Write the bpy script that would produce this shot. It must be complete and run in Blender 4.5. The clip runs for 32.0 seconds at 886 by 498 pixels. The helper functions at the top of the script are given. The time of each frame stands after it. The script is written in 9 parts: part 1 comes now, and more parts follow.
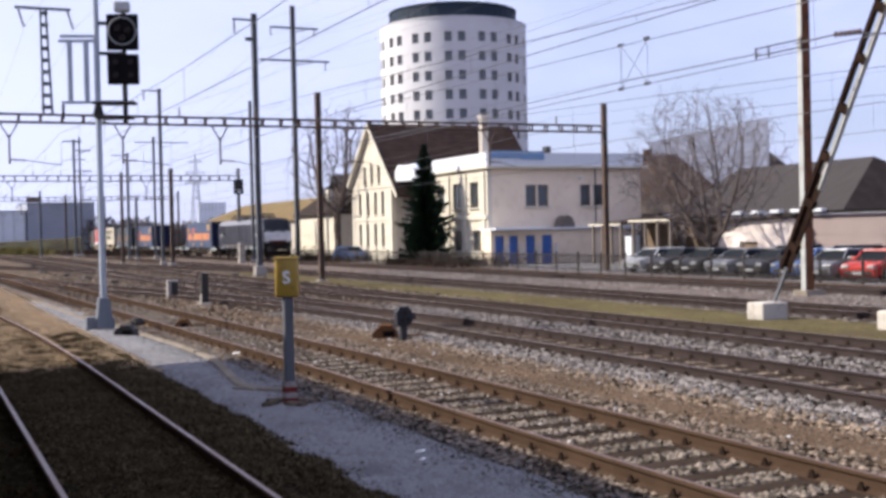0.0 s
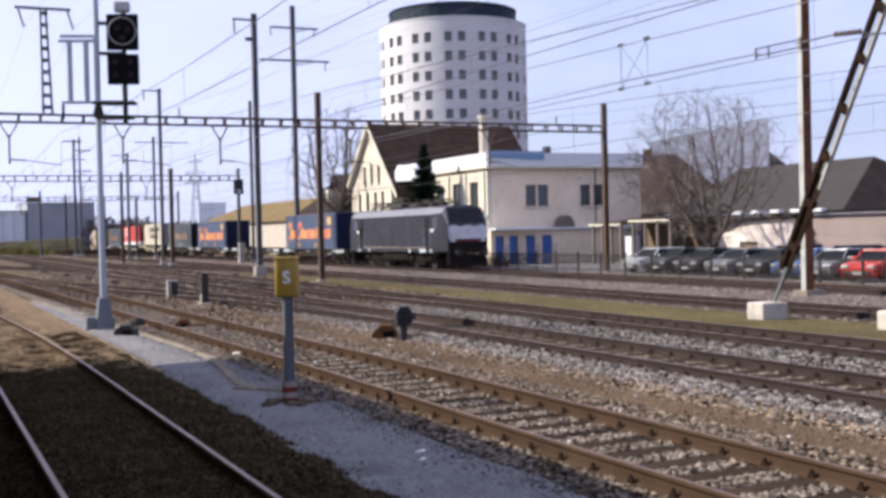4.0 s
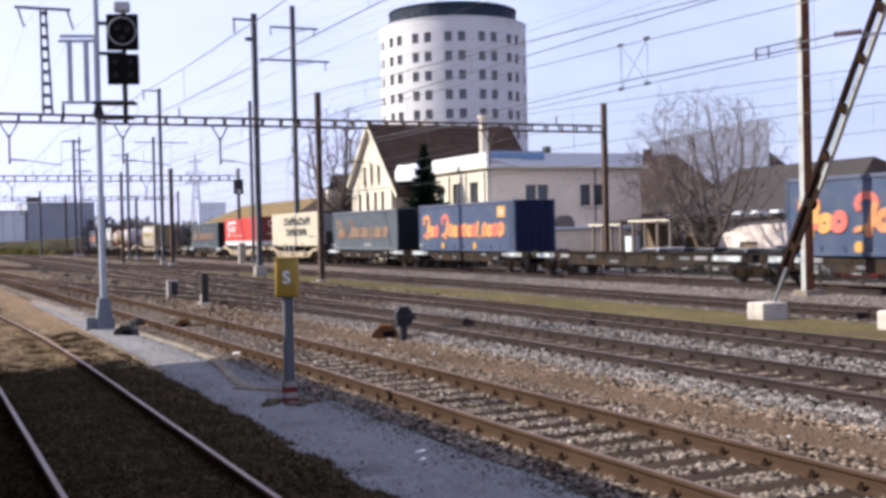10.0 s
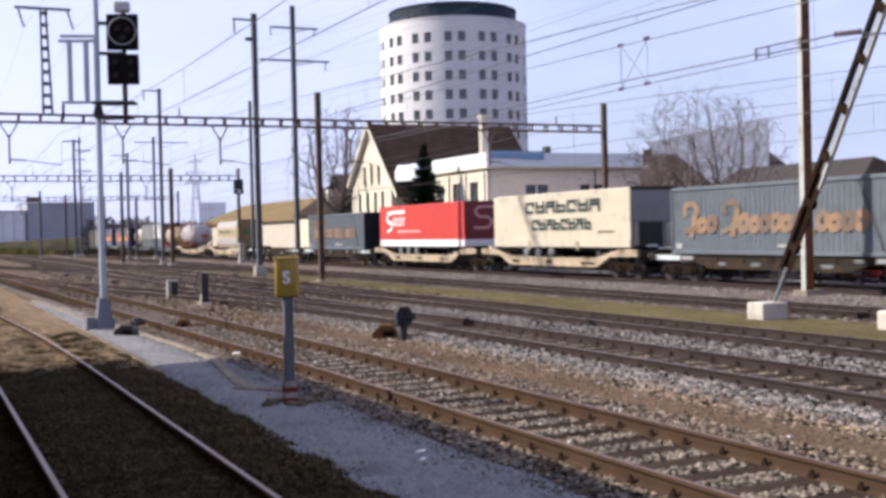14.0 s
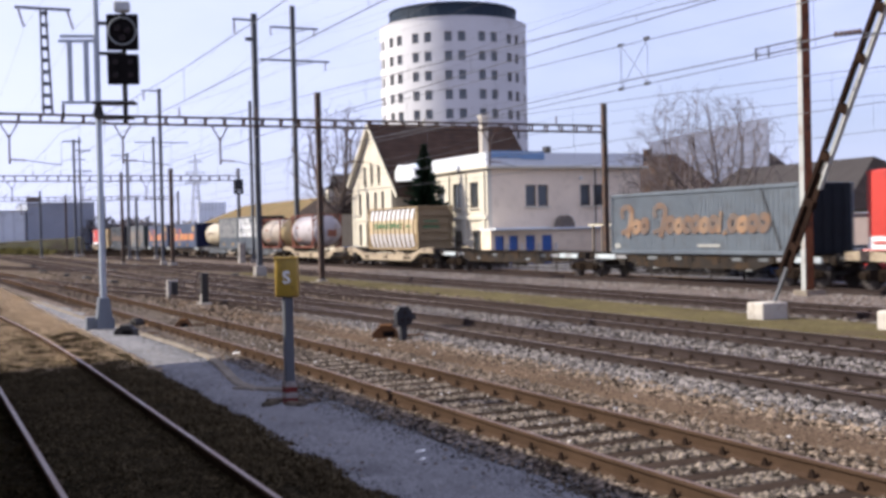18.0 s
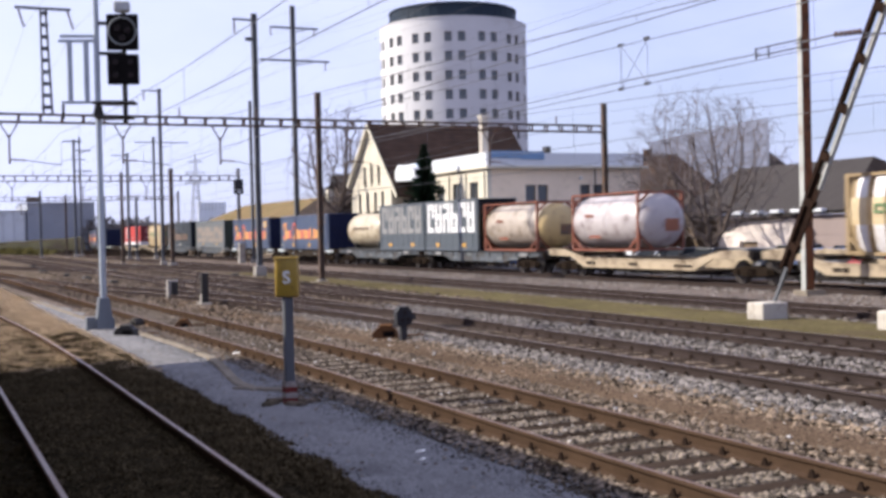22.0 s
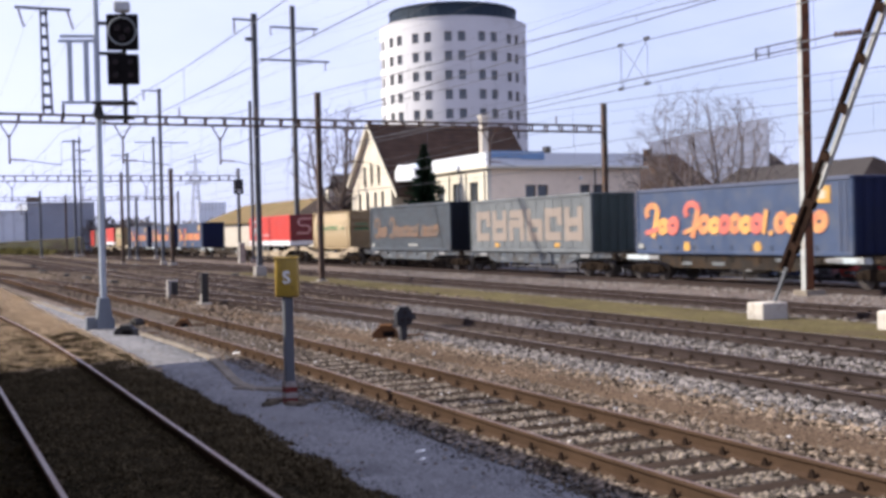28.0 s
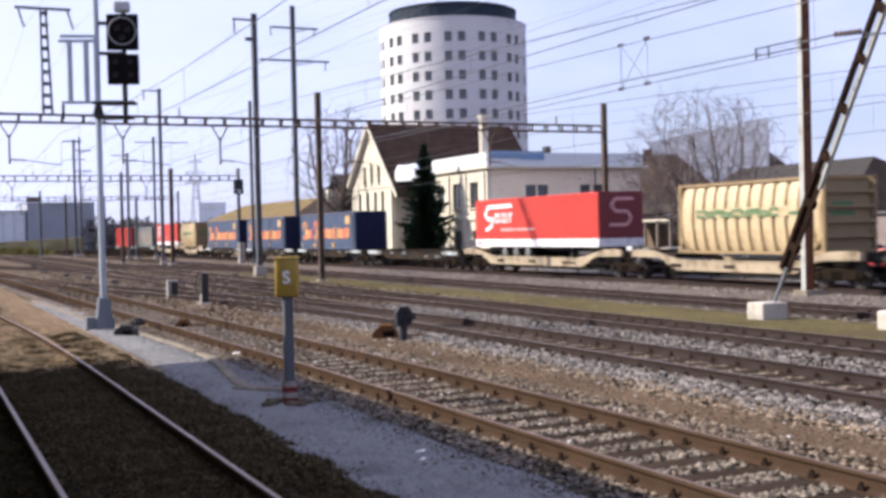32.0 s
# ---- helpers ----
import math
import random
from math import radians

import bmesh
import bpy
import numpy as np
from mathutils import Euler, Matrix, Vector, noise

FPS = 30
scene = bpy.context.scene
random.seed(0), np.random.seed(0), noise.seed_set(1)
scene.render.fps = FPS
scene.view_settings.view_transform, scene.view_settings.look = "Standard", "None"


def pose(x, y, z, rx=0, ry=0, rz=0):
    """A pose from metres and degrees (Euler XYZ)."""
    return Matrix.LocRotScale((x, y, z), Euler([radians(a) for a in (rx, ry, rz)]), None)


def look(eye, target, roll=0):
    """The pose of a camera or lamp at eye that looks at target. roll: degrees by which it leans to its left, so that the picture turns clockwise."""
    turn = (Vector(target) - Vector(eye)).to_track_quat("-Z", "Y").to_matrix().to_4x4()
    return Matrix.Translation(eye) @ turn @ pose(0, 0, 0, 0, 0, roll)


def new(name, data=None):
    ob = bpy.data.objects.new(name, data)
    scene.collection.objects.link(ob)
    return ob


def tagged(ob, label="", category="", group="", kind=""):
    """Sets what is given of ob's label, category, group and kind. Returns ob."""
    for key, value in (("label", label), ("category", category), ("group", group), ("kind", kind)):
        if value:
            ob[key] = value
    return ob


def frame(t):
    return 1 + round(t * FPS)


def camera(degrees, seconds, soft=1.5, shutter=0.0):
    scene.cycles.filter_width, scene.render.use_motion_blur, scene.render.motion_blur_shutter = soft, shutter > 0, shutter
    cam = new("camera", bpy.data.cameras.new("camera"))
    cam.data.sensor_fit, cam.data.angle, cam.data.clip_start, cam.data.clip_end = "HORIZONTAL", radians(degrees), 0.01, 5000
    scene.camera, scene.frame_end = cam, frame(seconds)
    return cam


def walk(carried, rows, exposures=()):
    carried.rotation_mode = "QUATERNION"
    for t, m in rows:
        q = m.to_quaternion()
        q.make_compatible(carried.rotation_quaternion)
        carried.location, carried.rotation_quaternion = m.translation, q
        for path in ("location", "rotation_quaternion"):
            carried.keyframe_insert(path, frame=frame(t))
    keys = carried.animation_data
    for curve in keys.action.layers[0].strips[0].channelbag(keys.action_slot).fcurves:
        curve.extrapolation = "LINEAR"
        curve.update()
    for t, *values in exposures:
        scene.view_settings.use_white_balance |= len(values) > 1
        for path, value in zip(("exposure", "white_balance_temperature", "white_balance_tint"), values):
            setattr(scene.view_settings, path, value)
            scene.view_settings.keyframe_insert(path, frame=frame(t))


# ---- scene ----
# World: x along the tracks (the train runs towards +x), y away from the platform, z up; z = 0 at the rail tops of the two near tracks.
EYE = Vector((0.0, 0.0, 2.15))
YAW, PITCH = radians(24.7), radians(0.886)
AIM = Vector((-math.cos(YAW) * math.cos(PITCH), math.sin(YAW) * math.cos(PITCH), -math.sin(PITCH)))
cam = camera(42.05, 32.0, soft=3.45, shutter=0.5)
# the clip's camera opens up a little while dark wagons fill its picture
walk(cam, [(0.0, look(EYE, EYE + AIM * 10, -1.32)), (32.0, look(EYE, EYE + AIM * 10, -1.32))],
     [(0.0, 0.76), (3.5, 0.76), (6.0, 0.86), (12.0, 0.87), (14.0, 0.78), (24.5, 0.77), (28.0, 0.83), (30.0, 0.86), (32.0, 0.86)])

# ---- light ----
SUN_FROM = Vector((-0.50, -0.866, 0.0)).normalized()
SUN_UP = radians(36)
SUN_DIR = Vector((SUN_FROM.x * math.cos(SUN_UP), SUN_FROM.y * math.cos(SUN_UP), math.sin(SUN_UP)))
sun = new("sun", bpy.data.lights.new("sun", "SUN"))
sun.data.energy, sun.data.angle, sun.data.color = 5.0, radians(0.6), (1.0, 0.93, 0.82)
sun.matrix_world = look(SUN_DIR * 50, (0, 0, 0))

world = bpy.data.worlds.new("sky")
scene.world = world
world.use_nodes = True
wn, wl = world.node_tree.nodes, world.node_tree.links
wn.clear()
w_out = wn.new("ShaderNodeOutputWorld")
w_bg = wn.new("ShaderNodeBackground")
w_bg.inputs["Strength"].default_value = 0.066
w_sky = wn.new("ShaderNodeTexSky")
w_sky.sky_type = "NISHITA"
w_sky.sun_disc = False
w_sky.sun_elevation = SUN_UP
w_sky.sun_rotation = math.atan2(SUN_DIR.x, SUN_DIR.y)
w_sky.air_density, w_sky.dust_density, w_sky.ozone_density = 1.0, 1.2, 2.0
# thin bright cloud over the whole sky, thicker towards the line's far end
w_tc = wn.new("ShaderNodeTexCoord")
w_map = wn.new("ShaderNodeMapping")
w_map.inputs["Scale"].default_value = (1.0, 1.0, 3.2)
w_n = wn.new("ShaderNodeTexNoise")
w_n.inputs["Scale"].default_value, w_n.inputs["Detail"].default_value, w_n.inputs["Roughness"].default_value = 2.6, 6.0, 0.55
w_ramp = wn.new("ShaderNodeMapRange")
w_ramp.inputs["From Min"].default_value, w_ramp.inputs["From Max"].default_value = 0.40, 0.72
w_ramp.inputs["To Min"].default_value, w_ramp.inputs["To Max"].default_value = 0.52, 0.97
w_mix = wn.new("ShaderNodeMix")
w_mix.data_type = "RGBA"
w_mix.inputs["B"].default_value = (7.05, 7.7, 12.25, 1)
wl.new(w_tc.outputs["Generated"], w_map.inputs["Vector"])
wl.new(w_map.outputs["Vector"], w_n.inputs["Vector"])
wl.new(w_n.outputs["Fac"], w_ramp.inputs["Value"])
wl.new(w_ramp.outputs["Result"], w_mix.inputs["Factor"])
wl.new(w_sky.outputs["Color"], w_mix.inputs["A"])
# bright haze round the sun's quarter of the sky
w_dot = wn.new("ShaderNodeVectorMath")
w_dot.operation = "DOT_PRODUCT"
w_dot.inputs[1].default_value = SUN_DIR
w_glow = wn.new("ShaderNodeMapRange")
w_glow.interpolation_type = "SMOOTHSTEP"
w_glow.inputs["From Min"].default_value, w_glow.inputs["From Max"].default_value = -0.25, 0.75
w_glow.inputs["To Min"].default_value, w_glow.inputs["To Max"].default_value = 0.0, 0.7
w_haze = wn.new("ShaderNodeMix")
w_haze.data_type = "RGBA"
w_haze.inputs["B"].default_value = (9.0, 9.5, 12.8, 1)
wl.new(w_tc.outputs["Generated"], w_dot.inputs[0])
wl.new(w_dot.outputs["Value"], w_glow.inputs["Value"])
wl.new(w_glow.outputs["Result"], w_haze.inputs["Factor"])
wl.new(w_mix.outputs["Result"], w_haze.inputs["A"])
wl.new(w_haze.outputs["Result"], w_bg.inputs["Color"])
wl.new(w_bg.outputs["Background"], w_out.inputs["Surface"])


# ---- materials ----
def material(name, base, rough=0.7, metal=0.0, var=0.22, scale=1.5, fine=28.0, bump=0.15, dirt=None, dirt_amount=0.35,
             cells=0.0, pieces=0.0, coat=0.0, stretch=(1, 1, 1), islands=0.0, spec=None):
    """A surface with broad and fine variation, optional stains (dirt), stony cells (cells: per metre) and piece-to-piece change."""
    m = bpy.data.materials.new(name)
    m.use_nodes = True
    n, l = m.node_tree.nodes, m.node_tree.links
    b = n["Principled BSDF"]
    b.inputs["Metallic"].default_value = metal
    b.inputs["Coat Weight"].default_value = coat
    # coarse surfaces shade their own gloss at low angles
    b.inputs["Specular IOR Level"].default_value = spec if spec is not None else 0.5 if rough < 0.6 else 0.25 if rough < 0.75 else 0.0
    tc = n.new("ShaderNodeTexCoord")
    mp = n.new("ShaderNodeMapping")
    mp.inputs["Scale"].default_value = stretch
    l.new(tc.outputs["Object"], mp.inputs["Vector"])
    n1, n2 = n.new("ShaderNodeTexNoise"), n.new("ShaderNodeTexNoise")
    for node, sc, det in ((n1, scale, 4.0), (n2, fine, 3.0)):
        node.inputs["Scale"].default_value, node.inputs["Detail"].default_value = sc, det
        l.new(mp.outputs["Vector"], node.inputs["Vector"])
    add = n.new("ShaderNodeMath")
    add.operation = "MULTIPLY_ADD"
    add.inputs[1].default_value = 0.6
    half = n.new("ShaderNodeMath")
    half.operation = "MULTIPLY"
    half.inputs[1].default_value = 0.4
    l.new(n2.outputs["Fac"], half.inputs[0])
    l.new(n1.outputs["Fac"], add.inputs[0])
    l.new(half.outputs[0], add.inputs[2])
    spread = n.new("ShaderNodeMapRange")
    spread.inputs["From Min"].default_value, spread.inputs["From Max"].default_value = 0.3, 0.7
    spread.inputs["To Min"].default_value, spread.inputs["To Max"].default_value = 1 - var, 1 + var
    l.new(add.outputs[0], spread.inputs["Value"])
    value = spread.outputs["Result"]
    height = n2.outputs["Fac"]
    if cells:
        v = n.new("ShaderNodeTexVoronoi")
        v.inputs["Scale"].default_value = cells
        l.new(mp.outputs["Vector"], v.inputs["Vector"])
        sep = n.new("ShaderNodeSeparateColor")
        l.new(v.outputs["Color"], sep.inputs["Color"])
        cv = n.new("ShaderNodeMapRange")
        cv.inputs["To Min"].default_value, cv.inputs["To Max"].default_value = 0.5, 1.5
        l.new(sep.outputs["Red"], cv.inputs["Value"])
        mul = n.new("ShaderNodeMath")
        mul.operation = "MULTIPLY"
        l.new(value, mul.inputs[0])
        l.new(cv.outputs["Result"], mul.inputs[1])
        value = mul.outputs[0]
        inv = n.new("ShaderNodeMath")
        inv.operation = "SUBTRACT"
        inv.inputs[0].default_value = 1.0
        l.new(v.outputs["Distance"], inv.inputs[1])
        height = inv.outputs[0]
    if islands:
        ge = n.new("ShaderNodeNewGeometry")
        iv = n.new("ShaderNodeMapRange")
        iv.inputs["To Min"].default_value, iv.inputs["To Max"].default_value = 1 - islands, 1 + islands
        l.new(ge.outputs["Random Per Island"], iv.inputs["Value"])
        mul = n.new("ShaderNodeMath")
        mul.operation = "MULTIPLY"
        l.new(value, mul.inputs[0])
        l.new(iv.outputs["Result"], mul.inputs[1])
        value = mul.outputs[0]
    if pieces:
        oi = n.new("ShaderNodeObjectInfo")
        pv = n.new("ShaderNodeMapRange")
        pv.inputs["To Min"].default_value, pv.inputs["To Max"].default_value = 1 - pieces, 1 + pieces
        l.new(oi.outputs["Random"], pv.inputs["Value"])
        mul = n.new("ShaderNodeMath")
        mul.operation = "MULTIPLY"
        l.new(value, mul.inputs[0])
        l.new(pv.outputs["Result"], mul.inputs[1])
        value = mul.outputs[0]
    vm = n.new("ShaderNodeVectorMath")
    vm.operation = "SCALE"
    vm.inputs[0].default_value = base[:3]
    l.new(value, vm.inputs["Scale"])
    colour = vm.outputs["Vector"]
    if dirt:
        n3 = n.new("ShaderNodeTexNoise")
        n3.inputs["Scale"].default_value, n3.inputs["Detail"].default_value = scale * 2.3, 6.0
        l.new(tc.outputs["Object"], n3.inputs["Vector"])
        dm = n.new("ShaderNodeMapRange")
        dm.inputs["From Min"].default_value, dm.inputs["From Max"].default_value = 0.62 - dirt_amount * 0.4, 0.78 - dirt_amount * 0.2
        l.new(n3.outputs["Fac"], dm.inputs["Value"])
        mx = n.new("ShaderNodeMix")
        mx.data_type = "RGBA"
        l.new(dm.outputs["Result"], mx.inputs["Factor"])
        l.new(colour, mx.inputs["A"])
        mx.inputs["B"].default_value = (*dirt, 1)
        colour = mx.outputs["Result"]
    l.new(colour, b.inputs["Base Color"])
    rr = n.new("ShaderNodeMapRange")
    rr.inputs["From Min"].default_value, rr.inputs["From Max"].default_value = 0.3, 0.7
    rr.inputs["To Min"].default_value, rr.inputs["To Max"].default_value = max(rough - 0.08, 0.03), min(rough + 0.08, 1)
    l.new(n1.outputs["Fac"], rr.inputs["Value"])
    l.new(rr.outputs["Result"], b.inputs["Roughness"])
    if bump:
        bp = n.new("ShaderNodeBump")
        bp.inputs["Strength"].default_value, bp.inputs["Distance"].default_value = min(bump, 1.0), 0.03 if not cells else 0.6 / cells
        l.new(height, bp.inputs["Height"])
        l.new(bp.outputs["Normal"], b.inputs["Normal"])
    return m


def glass_material(name, tint, rough=0.06):
    m = bpy.data.materials.new(name)
    m.use_nodes = True
    b = m.node_tree.nodes["Principled BSDF"]
    b.inputs["Base Color"].default_value = (*tint, 1)
    b.inputs["Roughness"].default_value = rough
    b.inputs["Specular IOR Level"].default_value = 0.6
    return m


MAT = {
    "soil": material("soil", (0.112, 0.087, 0.068), 0.95, var=0.4, scale=0.35, fine=14, bump=0.5, cells=26, dirt=(0.05405, 0.04633, 0.03089), dirt_amount=0.3),
    "path": material("trodden_path", (0.088, 0.061, 0.043), 0.95, var=0.3, scale=0.5, fine=22, bump=0.4, cells=40),
    "ballast": material("ballast", (0.10, 0.083, 0.071), 0.92, var=0.4, scale=0.4, fine=20, bump=0.9, cells=15, dirt=(0.062, 0.05, 0.04), dirt_amount=0.25),
    # Earthy bed, its colour darkened further for the shade beside the platform.
    "old_ballast": material("shaded_earthed_ballast", (0.026, 0.0205, 0.013), 0.97, var=0.6, scale=1.1, fine=22, bump=0.9, cells=18, dirt=(0.012, 0.010, 0.005), dirt_amount=0.5),
    "stone": material("ballast_stone", (0.27, 0.234, 0.2025), 0.9, var=0.3, scale=6, fine=60, bump=0.3),
    "pale_stone": material("pale_ballast_stone", (0.423, 0.405, 0.396), 0.9, var=0.3, scale=6, fine=60, bump=0.3),
    "asphalt": material("asphalt", (0.1734, 0.1668, 0.17), 0.9, var=0.2, scale=0.5, fine=60, bump=0.35, cells=70, dirt=(0.1152, 0.1097, 0.1119), dirt_amount=0.25),
    "kerb": material("kerb_stone", (0.19, 0.162, 0.132), 0.9, var=0.25, scale=2.5, fine=40, bump=0.3, pieces=0.12),
    "grass_ground": material("worn_grass", (0.098, 0.082, 0.042), 0.95, var=0.4, scale=0.45, fine=18, bump=0.6, cells=30, dirt=(0.08415, 0.06435, 0.04208), dirt_amount=0.45),
    "grass": material("grass_blades", (0.0945, 0.0828, 0.0306), 0.8, var=0.4, scale=0.8, fine=8, bump=0),
    "rail": material("rusty_rail", (0.056, 0.036, 0.025), 0.75, var=0.3, scale=1.2, fine=40, bump=0.2, dirt=(0.046, 0.030, 0.022)),
    "rail_dark": material("dark_rail", (0.042, 0.032, 0.030), 0.75, var=0.3, scale=1.2, fine=40, bump=0.2, dirt=(0.036, 0.027, 0.025)),
    "rail_top": material("polished_rail_head", (0.1677, 0.117, 0.09204), 0.36, metal=0.8, var=0.25, scale=1.2, fine=40, bump=0.05),
    "siding_top": material("brown_siding_rail_head", (0.19, 0.125, 0.10), 0.5, metal=0.35, var=0.25, scale=1.2, fine=40, bump=0.05),
    "dull_top": material("dull_rail_head", (0.1188, 0.06831, 0.04455), 0.5, metal=0.3, var=0.25, scale=1.2, fine=40, bump=0.05),
    # Near sleepers: weathered wood darkened to read as shaded grooves between stones.
    "sleeper": material("shaded_weathered_sleeper", (0.036, 0.026, 0.021), 0.9, var=0.35, scale=3, fine=30, bump=0.4, pieces=0.3, stretch=(1, 0.25, 1)),
    # Far sleepers keep a lighter tone than the near ones.
    "far_sleeper": material("far_light_sleeper", (0.072, 0.055, 0.046), 0.9, var=0.35, scale=3, fine=30, bump=0.4, islands=0.3, stretch=(1, 0.25, 1)),
    # Near-black, for the rail fastening and the shadow round it together.
    "clip": material("fastening_and_shadow", (0.022, 0.015, 0.012), 0.9, metal=0.0, var=0.3, scale=8, fine=60),
    "concrete": material("concrete", (0.297, 0.2732, 0.2495), 0.9, var=0.2, scale=1.5, fine=30, bump=0.3, dirt=(0.1663, 0.1485, 0.1307)),
    "galvanised": material("galvanised_steel", (0.33, 0.365, 0.41), 0.55, metal=0.3, var=0.18, scale=2, fine=25, bump=0.08),
    "mast": material("brown_mast_paint", (0.063, 0.0432, 0.0342), 0.65, var=0.3, scale=1.2, fine=20, bump=0.12, dirt=(0.117, 0.0585, 0.0342)),
    "mast_grey": material("grey_mast_paint", (0.0882, 0.0918, 0.1035), 0.6, var=0.25, scale=1.2, fine=20, bump=0.12),
    "mast_pale": material("pale_mast_paint", (0.3683, 0.3742, 0.3564), 0.6, var=0.18, scale=1.2, fine=20, bump=0.1, dirt=(0.1782, 0.1188, 0.07722), dirt_amount=0.25),
    "wire": material("wire", (0.09, 0.09, 0.099), 0.5, metal=0.5, var=0.1, bump=0),
    "insulator": material("insulator", (0.117, 0.072, 0.054), 0.25, var=0.2, bump=0),
    "signal_black": material("signal_black", (0.009, 0.0081, 0.0081), 0.85, var=0.3, scale=3, fine=30, bump=0.05),
    "signal_grey": material("signal_grey", (0.324, 0.333, 0.342), 0.5, var=0.2, scale=3, fine=30, bump=0.05),
    "lens_dark": material("signal_lens", (0.0126, 0.0063, 0.0063), 0.45, var=0.2, bump=0, spec=0.2),
    "yellow": material("yellow_enamel", (0.3208, 0.2031, 0.02406), 0.45, var=0.12, scale=4, fine=30, bump=0.05, dirt=(0.1711, 0.1016, 0.02138), dirt_amount=0.15),
    "white_paint": material("white_paint", (0.702, 0.693, 0.666), 0.55, var=0.1, scale=3, fine=30, bump=0.05, dirt=(0.45, 0.414, 0.36), dirt_amount=0.2),
    "red_paint": material("red_paint", (0.342, 0.045, 0.036), 0.55, var=0.2, scale=6, fine=30, bump=0.05),
    "dark_metal": material("dark_metal", (0.0315, 0.0288, 0.027), 0.6, metal=0.2, var=0.3, scale=3, fine=30, bump=0.1),
    "rust": material("rusted_iron", (0.126, 0.063, 0.0315), 0.85, var=0.4, scale=4, fine=30, bump=0.3),
    "timber": material("old_timber", (0.153, 0.1125, 0.081), 0.9, var=0.3, scale=3, fine=30, bump=0.3, pieces=0.25),
}


# ---- mesh helpers ----
def box(bm, c, s, rz=0.0, m=None):
    """A box of size s round c, turned by rz (radians) or placed by the matrix m."""
    x, y, z = s[0] / 2, s[1] / 2, s[2] / 2
    t = (m if m is not None else Matrix.Translation(c) @ Matrix.Rotation(rz, 4, "Z"))
    v = [bm.verts.new(t @ Vector(p)) for p in
         ((-x, -y, -z), (x, -y, -z), (x, y, -z), (-x, y, -z), (-x, -y, z), (x, -y, z), (x, y, z), (-x, y, z))]
    return [bm.faces.new([v[i] for i in q]) for q in ((3, 2, 1, 0), (4, 5, 6, 7), (0, 1, 5, 4), (1, 2, 6, 5), (2, 3, 7, 6), (3, 0, 4, 7))]


def soft_box(bm, c, s, b=0.02, seg=1, rz=0.0):
    """A box with bevelled edges."""
    t = bmesh.new()
    box(t, (0, 0, 0), s)
    bmesh.ops.bevel(t, geom=t.edges[:], offset=b, segments=seg, affect="EDGES", profile=0.5)
    bmesh.ops.transform(t, matrix=Matrix.Translation(c) @ Matrix.Rotation(rz, 4, "Z"), verts=t.verts)
    merge(bm, t)


def merge(bm, t):
    """Adds the bmesh t to bm and frees t."""
    me = bpy.data.meshes.new("tmp")
    t.to_mesh(me)
    t.free()
    bm.from_mesh(me)
    bpy.data.meshes.remove(me)


def rod(bm, a, b, r0, r1=None, seg=8, cap=True):
    """A round bar from a to b."""
    a, b = Vector(a), Vector(b)
    r1 = r0 if r1 is None else r1
    q = (b - a).to_track_quat("Z", "Y").to_matrix()
    ring = [[bm.verts.new(p + q @ Vector((r * math.cos(2 * math.pi * i / seg), r * math.sin(2 * math.pi * i / seg), 0))) for i in range(seg)]
            for p, r in ((a, r0), (b, r1))]
    for i in range(seg):
        j = (i + 1) % seg
        bm.faces.new((ring[0][i], ring[0][j], ring[1][j], ring[1][i]))
    if cap:
        bm.faces.new(ring[0][::-1])
        bm.faces.new(ring[1])


def bar(bm, a, b, w, h):
    """A square bar from a to b, w wide and h high."""
    a, b = Vector(a), Vector(b)
    d = b - a
    q = d.to_track_quat("X", "Z").to_matrix().to_4x4()
    box(bm, None, (d.length, w, h), m=Matrix.Translation((a + b) / 2) @ q)


def prism(bm, profile, x0, x1, axis="X"):
    """A closed outline, extruded along an axis: X takes (y, z), Y takes (x, z), Z takes (x, y)."""
    def at(p, u):
        return {"X": (u, p[0], p[1]), "Y": (p[0], u, p[1]), "Z": (p[0], p[1], u)}[axis]
    r0 = [bm.verts.new(at(p, x0)) for p in profile]
    r1 = [bm.verts.new(at(p, x1)) for p in profile]
    k = len(profile)
    for i in range(k):
        j = (i + 1) % k
        bm.faces.new((r0[i], r0[j], r1[j], r1[i]))
    bm.faces.new(r0[::-1])
    bm.faces.new(r1)
    return r0, r1


def revolve(bm, rings, centre, axis, seg=20, a0=0.0, a1=2 * math.pi):
    """Rings of (radius, place along the axis X or Z) round a centre."""
    full = abs(a1 - a0 - 2 * math.pi) < 1e-6
    n = seg if full else seg + 1
    c = Vector(centre)
    loops = []
    for r, u in rings:
        loop = []
        for i in range(n):
            a = a0 + (a1 - a0) * i / seg
            p = Vector((u, r * math.cos(a), r * math.sin(a))) if axis == "X" else Vector((r * math.cos(a), r * math.sin(a), u))
            loop.append(bm.verts.new(c + p))
        loops.append(loop)
    for l0, l1 in zip(loops, loops[1:]):
        for i in range(n if full else n - 1):
            j = (i + 1) % n
            bm.faces.new((l0[i], l0[j], l1[j], l1[i]))
    return loops


def mesh_of(name, bm, mats, smooth=0.0):
    bmesh.ops.recalc_face_normals(bm, faces=bm.faces[:])
    me = bpy.data.meshes.new(name)
    bm.to_mesh(me)
    bm.free()
    for m in (mats if isinstance(mats, (list, tuple)) else [mats]):
        me.materials.append(MAT[m] if isinstance(m, str) else m)
    if smooth:
        me.polygons.foreach_set("use_smooth", [True] * len(me.polygons))
        me.set_sharp_from_angle(angle=radians(smooth))
    return me


